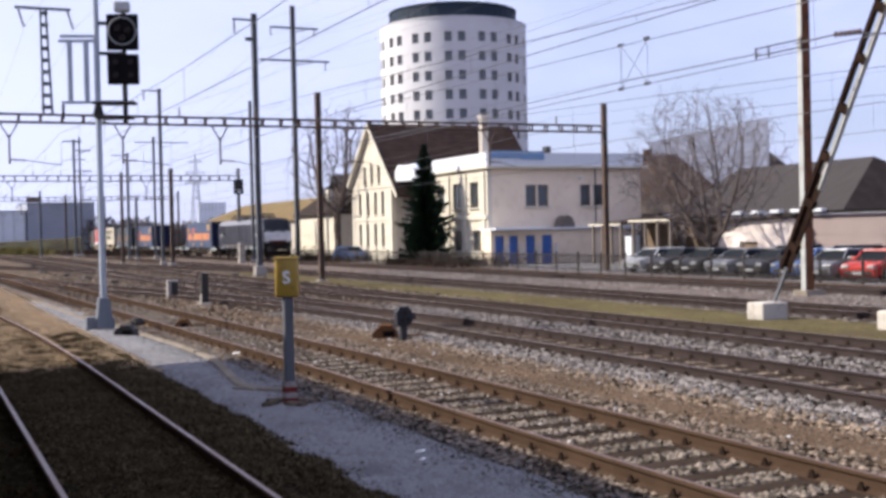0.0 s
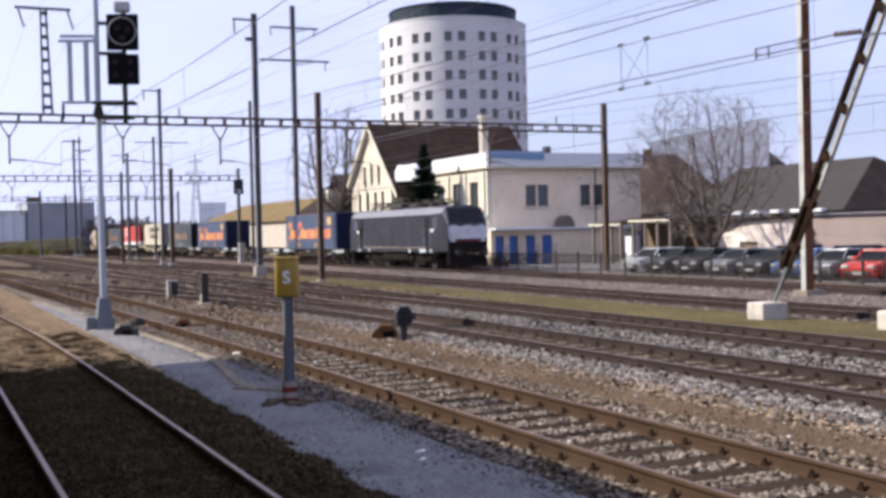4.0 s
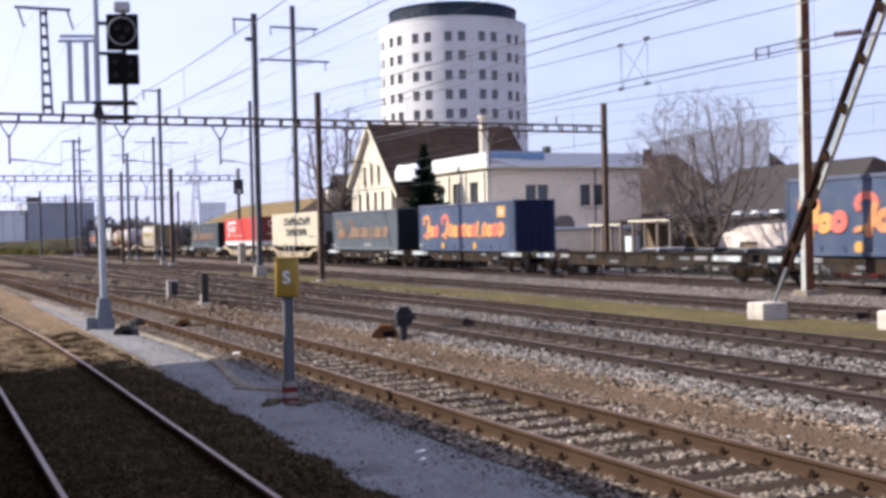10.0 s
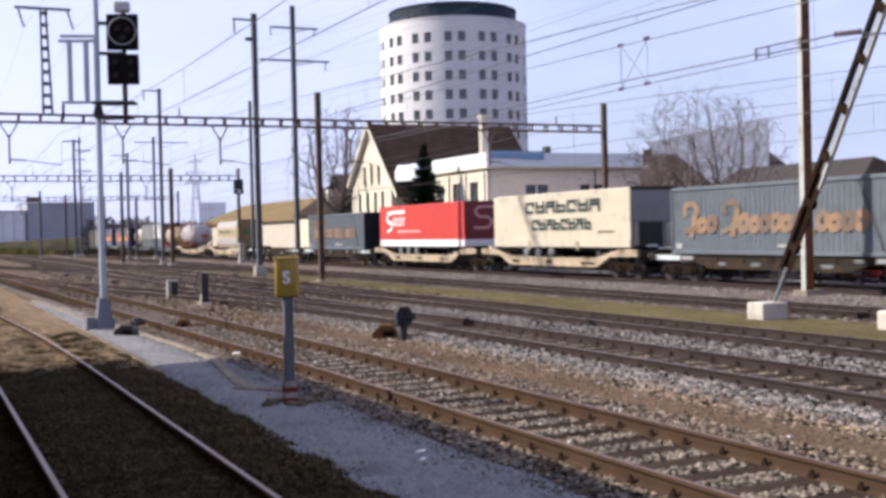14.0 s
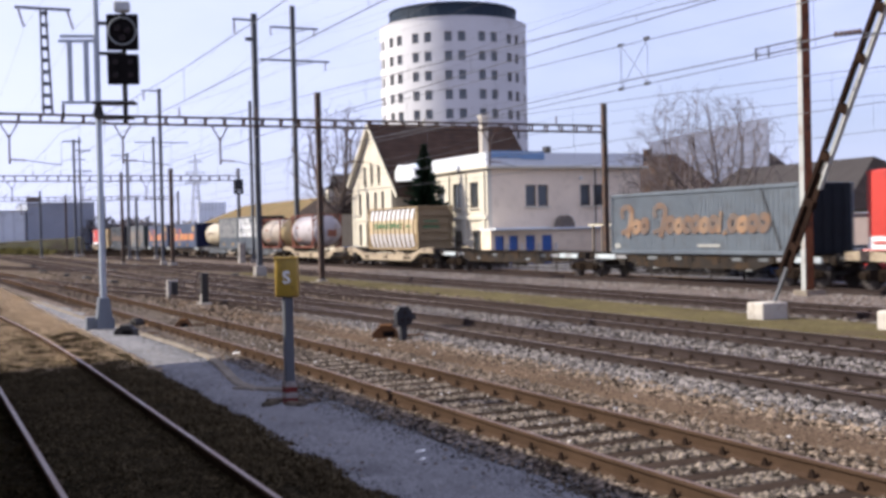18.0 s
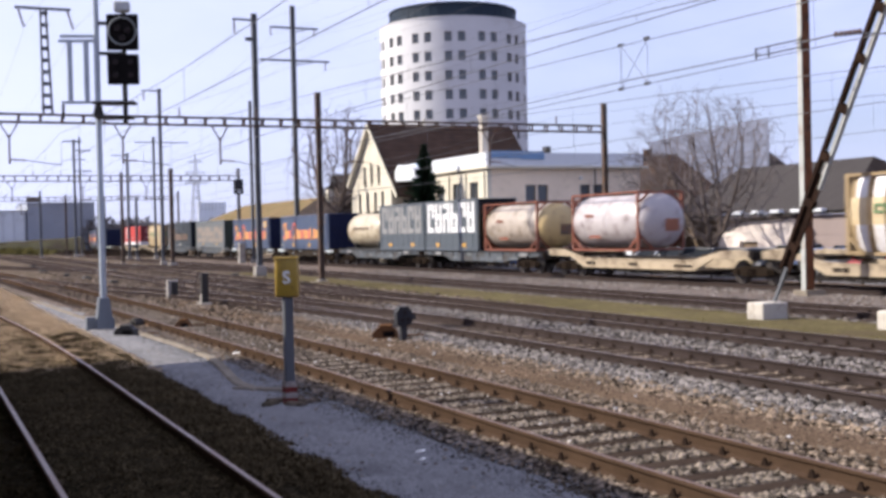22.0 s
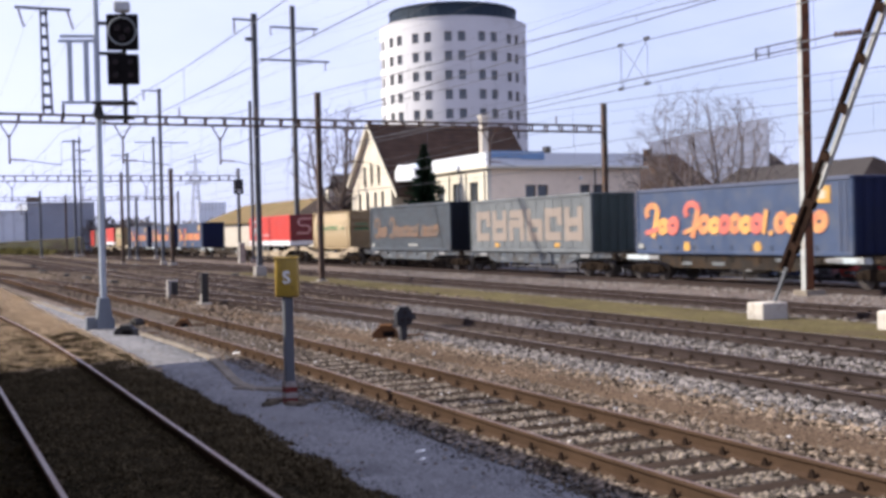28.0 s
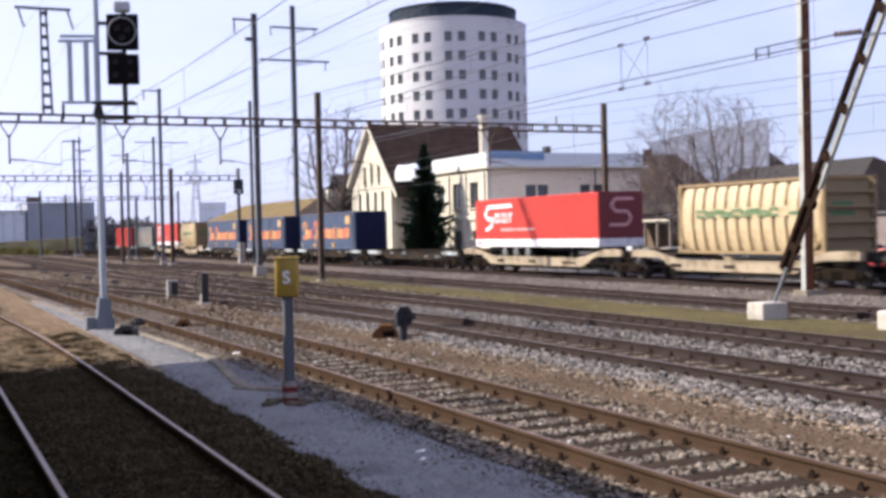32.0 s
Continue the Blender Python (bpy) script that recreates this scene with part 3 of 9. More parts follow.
MAT.update({
    "loco_black": material("loco_black_paint", (0.026, 0.026, 0.034), 0.4, var=0.25, scale=0.6, fine=12, bump=0.03, spec=0.12, dirt=(0.037, 0.036, 0.042), dirt_amount=0.35),
    "loco_grey": material("loco_grey_paint", (0.0594, 0.0594, 0.06984), 0.45, var=0.15, scale=0.7, fine=14, bump=0.03, dirt=(0.04158, 0.03861, 0.03861), dirt_amount=0.3),
    "loco_door": material("loco_door_black", (0.009, 0.009, 0.011), 0.5, var=0.2, scale=1.0, fine=14, bump=0.03, spec=0.15),
    "loco_silver": material("loco_silver_grey_roof_slope", (0.13, 0.13, 0.155), 0.5, var=0.15, scale=0.7, fine=14, bump=0.03, dirt=(0.09, 0.086, 0.09), dirt_amount=0.35),
    "loco_white": material("loco_white_front", (0.558, 0.576, 0.63), 0.4, var=0.08, scale=1.5, fine=14, bump=0.03, dirt=(0.36, 0.342, 0.324), dirt_amount=0.2),
    "windscreen": glass_material("windscreen", (0.012, 0.014, 0.018), 0.05),
    "running_gear": material("running_gear", (0.0189, 0.0162, 0.01485), 0.8, var=0.4, scale=2, fine=20, bump=0.2),
    # Brake-dusted steel, darkened further for the shade beneath the wagons.
    "brake_dust": material("shaded_brake_dusted_steel", (0.0185, 0.01349, 0.01045), 0.85, var=0.35, scale=2, fine=20, bump=0.2),
    "wheel_rim": material("wheel_steel", (0.054, 0.045, 0.0405), 0.5, metal=0.5, var=0.3, scale=3, fine=20, bump=0.1),
    "wagon_grey": material("wagon_grey_paint", (0.06713, 0.07673, 0.09108), 0.65, var=0.25, scale=0.8, fine=14, bump=0.1, dirt=(0.04315, 0.03357, 0.02637), dirt_amount=0.45),
    "wagon_cream": material("wagon_cream_paint", (0.324, 0.261, 0.1845), 0.65, var=0.2, scale=0.8, fine=14, bump=0.1, dirt=(0.1246, 0.09054, 0.06227), dirt_amount=0.35),
    "wagon_dark": material("wagon_dark_paint", (0.02808, 0.02434, 0.022), 0.75, var=0.35, scale=1.0, fine=14, bump=0.15, dirt=(0.05148, 0.0351, 0.0234), dirt_amount=0.4),
    "wagon_pale": material("wagon_pale_sill", (0.43, 0.48, 0.50), 0.55, var=0.2, scale=1.2, fine=14, bump=0.05, dirt=(0.1066, 0.08658, 0.07326), dirt_amount=0.35),
    "plate_orange": material("orange_plate", (0.25, 0.10, 0.06), 0.6, var=0.2, scale=3, fine=20, bump=0.03),
    "curtain_blue": material("blue_curtain", (0.027, 0.046, 0.098), 0.55, var=0.2, scale=0.8, fine=10, bump=0.1, dirt=(0.05, 0.063, 0.10), dirt_amount=0.4, stretch=(1, 1, 0.4)),
    "blue_roof": material("blue_roof_rail", (0.05328, 0.06394, 0.1066), 0.55, var=0.15, scale=1.0, fine=10, bump=0.05),
    # Blue of the ends, darkened for the shade on the front-facing doors.
    "blue_end": material("shaded_blue_steel_doors", (0.006, 0.0095, 0.036), 0.55, spec=0.15, var=0.2, scale=1.0, fine=10, bump=0.08),
    "box_grey": material("bluegrey_box_paint", (0.082, 0.099, 0.119), 0.55, var=0.16, scale=0.8, fine=12, bump=0.06, dirt=(0.069, 0.078, 0.09), dirt_amount=0.3, stretch=(1, 1, 0.4)),
    "box_dark": material("slate_box_paint", (0.05035, 0.05994, 0.07193), 0.55, var=0.18, scale=0.8, fine=12, bump=0.06, dirt=(0.04315, 0.04315, 0.04795), dirt_amount=0.3, stretch=(1, 1, 0.4)),
    "box_end": material("dark_steel_doors", (0.00648, 0.00792, 0.01224), 0.55, spec=0.15, var=0.2, scale=1.0, fine=10, bump=0.08),
    "box_green_end": material("dark_green_doors", (0.01755, 0.02925, 0.02457), 0.5, var=0.25, scale=1.0, fine=10, bump=0.08),
    "box_silver": material("pale_grey_box_paint", (0.1062, 0.1152, 0.1215), 0.55, var=0.15, scale=0.8, fine=12, bump=0.06, dirt=(0.081, 0.0873, 0.09), dirt_amount=0.35, stretch=(1, 1, 0.4)),
    "box_mid": material("mid_grey_box_paint", (0.058, 0.070, 0.084), 0.5, var=0.15, scale=0.8, fine=12, bump=0.06),
    "trailer_cream": material("cream_tarpaulin", (0.4196, 0.3716, 0.2937), 0.65, var=0.1, scale=0.7, fine=10, bump=0.12, dirt=(0.2997, 0.2517, 0.1918), dirt_amount=0.2),
    "trailer_red": material("red_tarpaulin", (0.40, 0.036, 0.028), 0.6, var=0.14, scale=0.7, fine=10, bump=0.12, dirt=(0.33, 0.034, 0.028), dirt_amount=0.25),
    "trailer_darkred": material("dark_red_front", (0.117, 0.00819, 0.0117), 0.55, var=0.14, scale=0.7, fine=10, bump=0.05),
    "trailer_white": material("white_skirt", (0.648, 0.63, 0.648), 0.55, var=0.08, scale=1.5, fine=14, bump=0.04, dirt=(0.405, 0.36, 0.342), dirt_amount=0.2),
    # Front wall grey, made darker for the shade on the trailer's front.
    "trailer_grey": material("shaded_grey_bulkhead", (0.1841, 0.173, 0.173), 0.55, var=0.12, scale=1.5, fine=14, bump=0.04),
    "tank_lilac": material("lilac_white_tank", (0.378, 0.342, 0.3465), 0.42, var=0.1, scale=0.9, fine=14, bump=0.04, dirt=(0.225, 0.1845, 0.1845), dirt_amount=0.3),
    "tank_beige": material("beige_tank", (0.315, 0.2655, 0.225), 0.5, var=0.14, scale=0.9, fine=14, bump=0.04, dirt=(0.189, 0.1485, 0.117), dirt_amount=0.35),
    "tank_sand": material("sand_yellow_tank_end", (0.47, 0.345, 0.16), 0.5, var=0.1, scale=0.9, fine=14, bump=0.04, dirt=(0.2664, 0.1865, 0.09324), dirt_amount=0.25),
    "tank_cream": material("cream_tank", (0.4396, 0.3796, 0.2797), 0.38, var=0.1, scale=0.9, fine=14, bump=0.04, dirt=(0.2531, 0.1865, 0.1199), dirt_amount=0.3),
    "frame_red": material("red_brown_frame", (0.18, 0.063, 0.0405), 0.65, var=0.25, scale=2, fine=20, bump=0.1),
    "rib_silver": material("silver_grey_bulk_box", (0.52, 0.50, 0.51), 0.4, metal=0.05, var=0.12, scale=1.0, fine=14, bump=0.05, dirt=(0.40, 0.36, 0.33), dirt_amount=0.2),
    "rib_cream": material("cream_bulk_box", (0.47, 0.365, 0.225), 0.5, var=0.12, scale=1.0, fine=14, bump=0.05, dirt=(0.36, 0.26, 0.14), dirt_amount=0.3),
    # Colour of the ends, also used as shade between the silver box's hoops.
    "bulk_end": material("bulk_box_end_and_gap_shade", (0.25, 0.18, 0.10), 0.6, var=0.2, scale=1.0, fine=14, bump=0.08),
    "logo_orange": material("orange_red_lettering", (0.47, 0.16, 0.085), 0.6, var=0.2, scale=1.2, fine=3, bump=0, dirt=(0.4743, 0.2601, 0.09945), dirt_amount=0.6),
    "logo_rust": material("faded_orange_lettering", (0.15, 0.088, 0.056), 0.6, var=0.2, scale=1.2, fine=3, bump=0, dirt=(0.105, 0.085, 0.075), dirt_amount=0.6),
    "logo_amber": material("amber_lettering", (0.55, 0.28, 0.09), 0.6, var=0.2, scale=1.2, fine=3, bump=0),
    "logo_coral": material("coral_lettering", (0.46, 0.12, 0.095), 0.6, var=0.2, scale=1.2, fine=3, bump=0),
    "logo_faded": material("faded_amber_lettering", (0.24, 0.145, 0.085), 0.6, var=0.2, scale=1.2, fine=3, bump=0, dirt=(0.15, 0.115, 0.09), dirt_amount=0.6),
    "logo_dark": material("dark_green_lettering", (0.027, 0.0405, 0.036), 0.6, var=0.2, scale=3, fine=20, bump=0),
    "logo_white": material("white_lettering", (0.58, 0.58, 0.59), 0.6, var=0.06, scale=3, fine=20, bump=0),
    "logo_pale": material("pale_grey_lettering", (0.2758, 0.2758, 0.2578), 0.6, var=0.1, scale=3, fine=20, bump=0),
    "logo_tan": material("tan_lettering", (0.225, 0.185, 0.158), 0.6, var=0.12, scale=3, fine=20, bump=0),
    "logo_dim": material("dim_grey_lettering", (0.215, 0.213, 0.215), 0.6, var=0.1, scale=3, fine=20, bump=0),
    "logo_green": material("green_lettering", (0.09, 0.171, 0.081), 0.6, var=0.15, scale=3, fine=20, bump=0),
    "logo_pink": material("pinkish_white_lettering", (0.495, 0.27, 0.27), 0.6, var=0.1, scale=3, fine=20, bump=0),
    "lamp_yellow": material("yellow_marker", (0.4464, 0.2448, 0.0504), 0.5, var=0.15, scale=3, fine=20, bump=0),
    "worn_red_front": material("dull_red_front_stripe", (0.13, 0.02, 0.016), 0.6, var=0.2, scale=6, fine=30, bump=0.05),
    "headlight": material("headlight_glass", (0.675, 0.684, 0.666), 0.2, var=0.05, bump=0),
})


def wheelset_mesh(r):
    bm = bmesh.new()
    rod(bm, (0, -0.98, 0), (0, 0.98, 0), 0.08, seg=8)
    for s in (-1, 1):
        rod(bm, (0, s * 0.70, 0), (0, s * 0.83, 0), r, r, 20)
        rod(bm, (0, s * 0.68, 0), (0, s * 0.70, 0), r + 0.03, r + 0.03, 20)
        rod(bm, (0, s * 0.83, 0), (0, s * 0.86, 0), r * 0.8, r * 0.76, 16)
        for i in range(5):
            a = 2 * math.pi * i / 5
            rod(bm, (r * 0.5 * math.cos(a), s * 0.855, r * 0.5 * math.sin(a)), (r * 0.5 * math.cos(a), s * 0.875, r * 0.5 * math.sin(a)), r * 0.13, seg=6)
    return mesh_of("wheelset", bm, "wheel_rim", 35)


WAGON_WHEEL, LOCO_WHEEL = wheelset_mesh(0.46), wheelset_mesh(0.62)


def bogie_mesh(base, r, heavy):
    bm = bmesh.new()
    h = base / 2
    for s in (-1, 1):
        y = s * 1.02
        if heavy:
            prism(bm, [(-h - 0.75, 0.60), (-h - 0.3, 0.48), (h + 0.3, 0.48), (h + 0.75, 0.60), (h + 0.7, 0.86), (0.6, 0.80), (-0.6, 0.80), (-h - 0.7, 0.86)], y - 0.09, y + 0.09, "Y")
            for x in (-h, h):
                soft_box(bm, (x, y + s * 0.12, 0.62), (0.42, 0.2, 0.40), 0.04)
                rod(bm, (x - 0.34, y + s * 0.14, 0.5), (x - 0.34, y + s * 0.14, 0.92), 0.11, seg=8)
                rod(bm, (x + 0.34, y + s * 0.14, 0.5), (x + 0.34, y + s * 0.14, 0.92), 0.11, seg=8)
            bar(bm, (-0.7, y + s * 0.16, 0.95), (0.7, y + s * 0.16, 0.72), 0.09, 0.1)
            box(bm, (0, y, 0.34), (0.9, 0.12, 0.2))
        else:
            prism(bm, [(-h - 0.32, 0.40), (-h + 0.25, 0.34), (-0.35, 0.30), (0.35, 0.30), (h - 0.25, 0.34), (h + 0.32, 0.40), (h + 0.30, 0.60), (0.45, 0.72), (-0.45, 0.72), (-h - 0.30, 0.60)], y - 0.06, y + 0.06, "Y")
            for x in (-h, h):
                soft_box(bm, (x, y + s * 0.07, r), (0.28, 0.16, 0.28), 0.03)
            for x in (-0.18, 0, 0.18):
                rod(bm, (x, y + s * 0.08, 0.34), (x, y + s * 0.08, 0.62), 0.065, seg=8)
    box(bm, (0, 0, 0.62), (0.5, 2.0, 0.2))
    return mesh_of("bogie", bm, "running_gear" if heavy else "brake_dust")


WAGON_BOGIE, LOCO_BOGIE = bogie_mesh(1.8, 0.46, False), bogie_mesh(2.9, 0.62, True)


def bogie(parent, x, heavy=False):
    b = part("bogie", LOCO_BOGIE if heavy else WAGON_BOGIE, None, parent, at=pose(x, 0, 0))
    base, r = (2.9, 0.62) if heavy else (1.8, 0.46)
    for s in (-1, 1):
        w = part("wheelset", LOCO_WHEEL if heavy else WAGON_WHEEL, None, b, at=pose(s * base / 2, 0, r))
        WHEELS.append((w, s * base / 2, r))


def buffer_mesh():
    bm = bmesh.new()
    rod(bm, (0, 0, 0), (0.35, 0, 0), 0.11, 0.10, 10)
    rod(bm, (0.35, 0, 0), (0.55, 0, 0), 0.07, 0.07, 8)
    rod(bm, (0.55, 0, 0), (0.60, 0, 0), 0.23, 0.22, 16)
    return mesh_of("buffer", bm, "dark_metal", 35)


BUFFER = buffer_mesh()


def buffers(parent, x, way):
    for s in (-1, 1):
        part("buffer", BUFFER, None, parent, at=pose(x, s * 0.875, 1.04, 0, 0, 0 if way > 0 else 180))


# -- lettering and marks, all on the side that faces the platform --
def stroke(bm, pts, w, y, d=0.006):
    """One flat ribbon through all the points, with mitred bends."""
    p = [Vector((x, 0, z)) for x, z in pts]
    way = [(q - o).normalized() for o, q in zip(p, p[1:])]
    p[0], p[-1] = p[0] - way[0] * w * 0.3, p[-1] + way[-1] * w * 0.3
    rows = []
    for i, o in enumerate(p):
        u0, u1 = way[max(i - 1, 0)], way[min(i, len(way) - 1)]
        m = (u0 + u1).normalized()
        n = Vector((-m.z, 0, m.x)) * (w / 2 / max(m.dot(u0), 0.5))
        rows.append([bm.verts.new((q.x, yy, q.z)) for q, yy in ((o - n, y), (o + n, y), (o + n, y - d), (o - n, y - d))])
    for r0, r1 in zip(rows, rows[1:]):
        for k in range(4):
            j = (k + 1) % 4
            bm.faces.new((r0[k], r0[j], r1[j], r1[k]))
    bm.faces.new(rows[0][::-1])
    bm.faces.new(rows[-1])


def arc(cx, cz, r, a0, a1, n=8, sx=1.0):
    return [(cx + sx * r * math.cos(radians(a0 + (a1 - a0) * i / n)), cz + r * math.sin(radians(a0 + (a1 - a0) * i / n))) for i in range(n + 1)]


def loop(bm, cx, cz, rx, rz, lean, w, y, d=0.008, n=14):
    """A flat leaning oval loop of width w."""
    ring = []
    for i in range(n):
        a = 2 * math.pi * i / n
        c, q = math.cos(a), math.sin(a)
        ring.append([bm.verts.new((cx + (rx - k) * c + lean * (rz - k) * q, yy, cz + (rz - k) * q)) for k, yy in ((0, y), (0, y - d), (w, y - d), (w, y))])
    for i in range(n):
        p, q = ring[i], ring[(i + 1) % n]
        for k in range(4):
            j = (k + 1) % 4
            bm.faces.new((p[k], p[j], q[j], q[k]))


def swash(parent, x0, length, z, y, mats, h=1.0):
    """A long brand mark: two tall swooshes and a chain of leaning oval loops, as plain shapes."""
    label = "orange brand mark in plain shapes" if mats[0] == "logo_orange" else "faded brand mark in plain shapes"
    u = length / 10.0
    count = 0

    def add(bm):
        nonlocal count
        part("brand_shape", bm, mats[count % len(mats)], parent, label)
        count += 1

    for cx in (x0 + 0.62 * u, x0 + 3.05 * u):
        bm = bmesh.new()
        stroke(bm, arc(cx, z + 0.98 * h, 0.27 * h, 215, -20, 8, 1.5), 0.25 * h, y)
        add(bm)
        bm = bmesh.new()
        stroke(bm, [(cx + 0.36 * h, z + 0.9 * h), (cx + 0.22 * h, z + 0.45 * h), (cx + 0.05 * h, z + 0.02 * h)], 0.30 * h, y - 0.008)
        add(bm)
    for k, rx in ((1.30, 0.33), (1.92, 0.33), (3.75, 0.33), (4.33, 0.30), (4.88, 0.30), (5.44, 0.30), (6.0, 0.30), (6.56, 0.32), (7.72, 0.30), (8.28, 0.32), (8.88, 0.32), (9.46, 0.34)):
        bm = bmesh.new()
        rz = (0.40, 0.35, 0.38)[count % 3] * h
        loop(bm, x0 + k * u, z + 0.04 * h + rz, rx * u * 1.12, rz, 0.14, min(rx * u, rz) * 0.86, y - 0.004 * (count % 3))
        add(bm)
    for xa, za, xb, zb, w in ((6.9, 0.1, 7.04, 0.86, 0.17), (0.25, 0.14, 1.0, 0.30, 0.2), (2.6, 0.14, 3.4, 0.34, 0.18), (7.2, 0.05, 7.3, 0.12, 0.16)):
        bm = bmesh.new()
        stroke(bm, [(x0 + xa * u, z + za * h), (x0 + xb * u, z + zb * h)], w * h, y - 0.016)
        add(bm)


def block_mark(parent, x0, x1, z0, z1, y, mat, n, w=None, label="brand mark in plain block shapes"):
    """A row of n plain bold shapes built of upright and level bars."""
    cell = (x1 - x0) / n
    h = z1 - z0
    th = min(cell * (0.30 if n < 7 else 0.36), h * 0.28)
    for i in range(n):
        bm = bmesh.new()
        a, b = x0 + i * cell + cell * 0.07 + th / 2, x0 + (i + 1) * cell - cell * 0.07 - th / 2
        lo, hi, mid = z0 + th * 0.3, z1 - th * 0.3, (z0 + z1) / 2 + h * 0.06
        k = i % 4
        for x, za, zb in (((a, lo, hi), (b, mid, hi)), ((a, lo, hi), (b, lo, hi)), ((a, lo, mid), (b, lo, hi)), ((a, lo, hi), (b, lo, mid)))[k]:
            stroke(bm, [(x, za), (x, zb)], th, y)
        for z in ((z0 + th / 2, z1 - th / 2), (mid, z0 + th / 2), (mid, z1 - th / 2), (mid, z0 + th / 2))[k]:
            stroke(bm, [(a, z), (b, z)], th * 0.9, y - 0.004)
        part("brand_shape", bm, mat, parent, label)


def bars(parent, rows, y, mat, label="line of small unreadable writing"):
    for x0, x1, z, h in rows:
        bm = bmesh.new()
        stroke(bm, [(x0, z), (x1, z)], h, y)
        part("writing", bm, mat, parent, label)


# -- wagons --
def flat_wagon(c0, c1, paint, joint_front, joint_back, label, pale=True):
    """One half of an articulated container wagon between two places along the train (c0 rear, c1 front)."""
    L = c1 - c0
    w = thing("container_wagon", label, "railway wagon", "wagons of the goods train")
    a, b = -L / 2 + 0.32, L / 2 - 0.32
    for s in (-1, 1):
        bm = bmesh.new()
        y = s * 1.14
        prism(bm, [(a, 0.92), (a + 3.0, 0.86), (a + 4.0, 0.58), (b - 4.0, 0.58), (b - 3.0, 0.86), (b, 0.92), (b, 1.14), (a, 1.14)], y - 0.045, y + 0.045, "Y")
        bar(bm, (a, y, 1.14), (b, y, 1.14), 0.2, 0.03)
        for i in range(9):
            x = a + 1.2 + (b - a - 2.4) * i / 8
            box(bm, (x, y + s * 0.06, 0.98), (0.06, 0.06, 0.24))
        part("side_sill", bm, paint, w)
    bm = bmesh.new()
    for i in range(8):
        x = a + 0.6 + (b - a - 1.2) * i / 7
        box(bm, (x, 0, 0.98), (0.18, 2.2, 0.2))
    box(bm, (0, 0, 0.92), (b - a, 0.5, 0.28))
    part("underframe", bm, "wagon_dark", w)
    for x, way, joint in ((b, 1, joint_front), (a, -1, joint_back)):
        bm = bmesh.new()
        soft_box(bm, (x + way * 0.1, 0, 1.0), (0.2, 2.3, 0.34), 0.03)
        part("headstock", bm, "wagon_dark", w)
        if pale:
            for s in (-1, 1):
                bm = bmesh.new()
                soft_box(bm, (x - way * 1.25, s * 1.21, 1.0), (1.7, 0.05, 0.22), 0.012)
                part("sill_plate", bm, "wagon_pale", w, "pale worn sill plate")
        if not joint:
            buffers(w, x + way * 0.2, way)
        if not (joint and way < 0):
            bogie(w, x - way * (1.75 if not joint else 0.1))
    bm = bmesh.new()
    soft_box(bm, (1.5, -0.95, 0.62), (0.9, 0.35, 0.35), 0.03)
    part("brake_box", bm, "running_gear", w)
    bm = bmesh.new()
    rod(bm, (-1.8, -0.95, 0.62), (-0.6, -0.95, 0.62), 0.17, seg=10)
    part("air_tank", bm, "running_gear", w)
    rnd = random.Random(int(-c0 * 10))
    bars(w, [(x, x + rnd.uniform(0.3, 0.7), rnd.choice((0.78, 0.98)), 0.14) for x in (-3.2, -1.2, 2.6, 4.2)], -1.205, "box_silver", "pale data plate")
    bars(w, [(-5.6, -4.9, 1.0, 0.17), (5.3, 6.0, 1.0, 0.17)], -1.255, "logo_dim", "small pale plate")
    TRAIN.append((w, (c0 + c1) / 2))
    return w


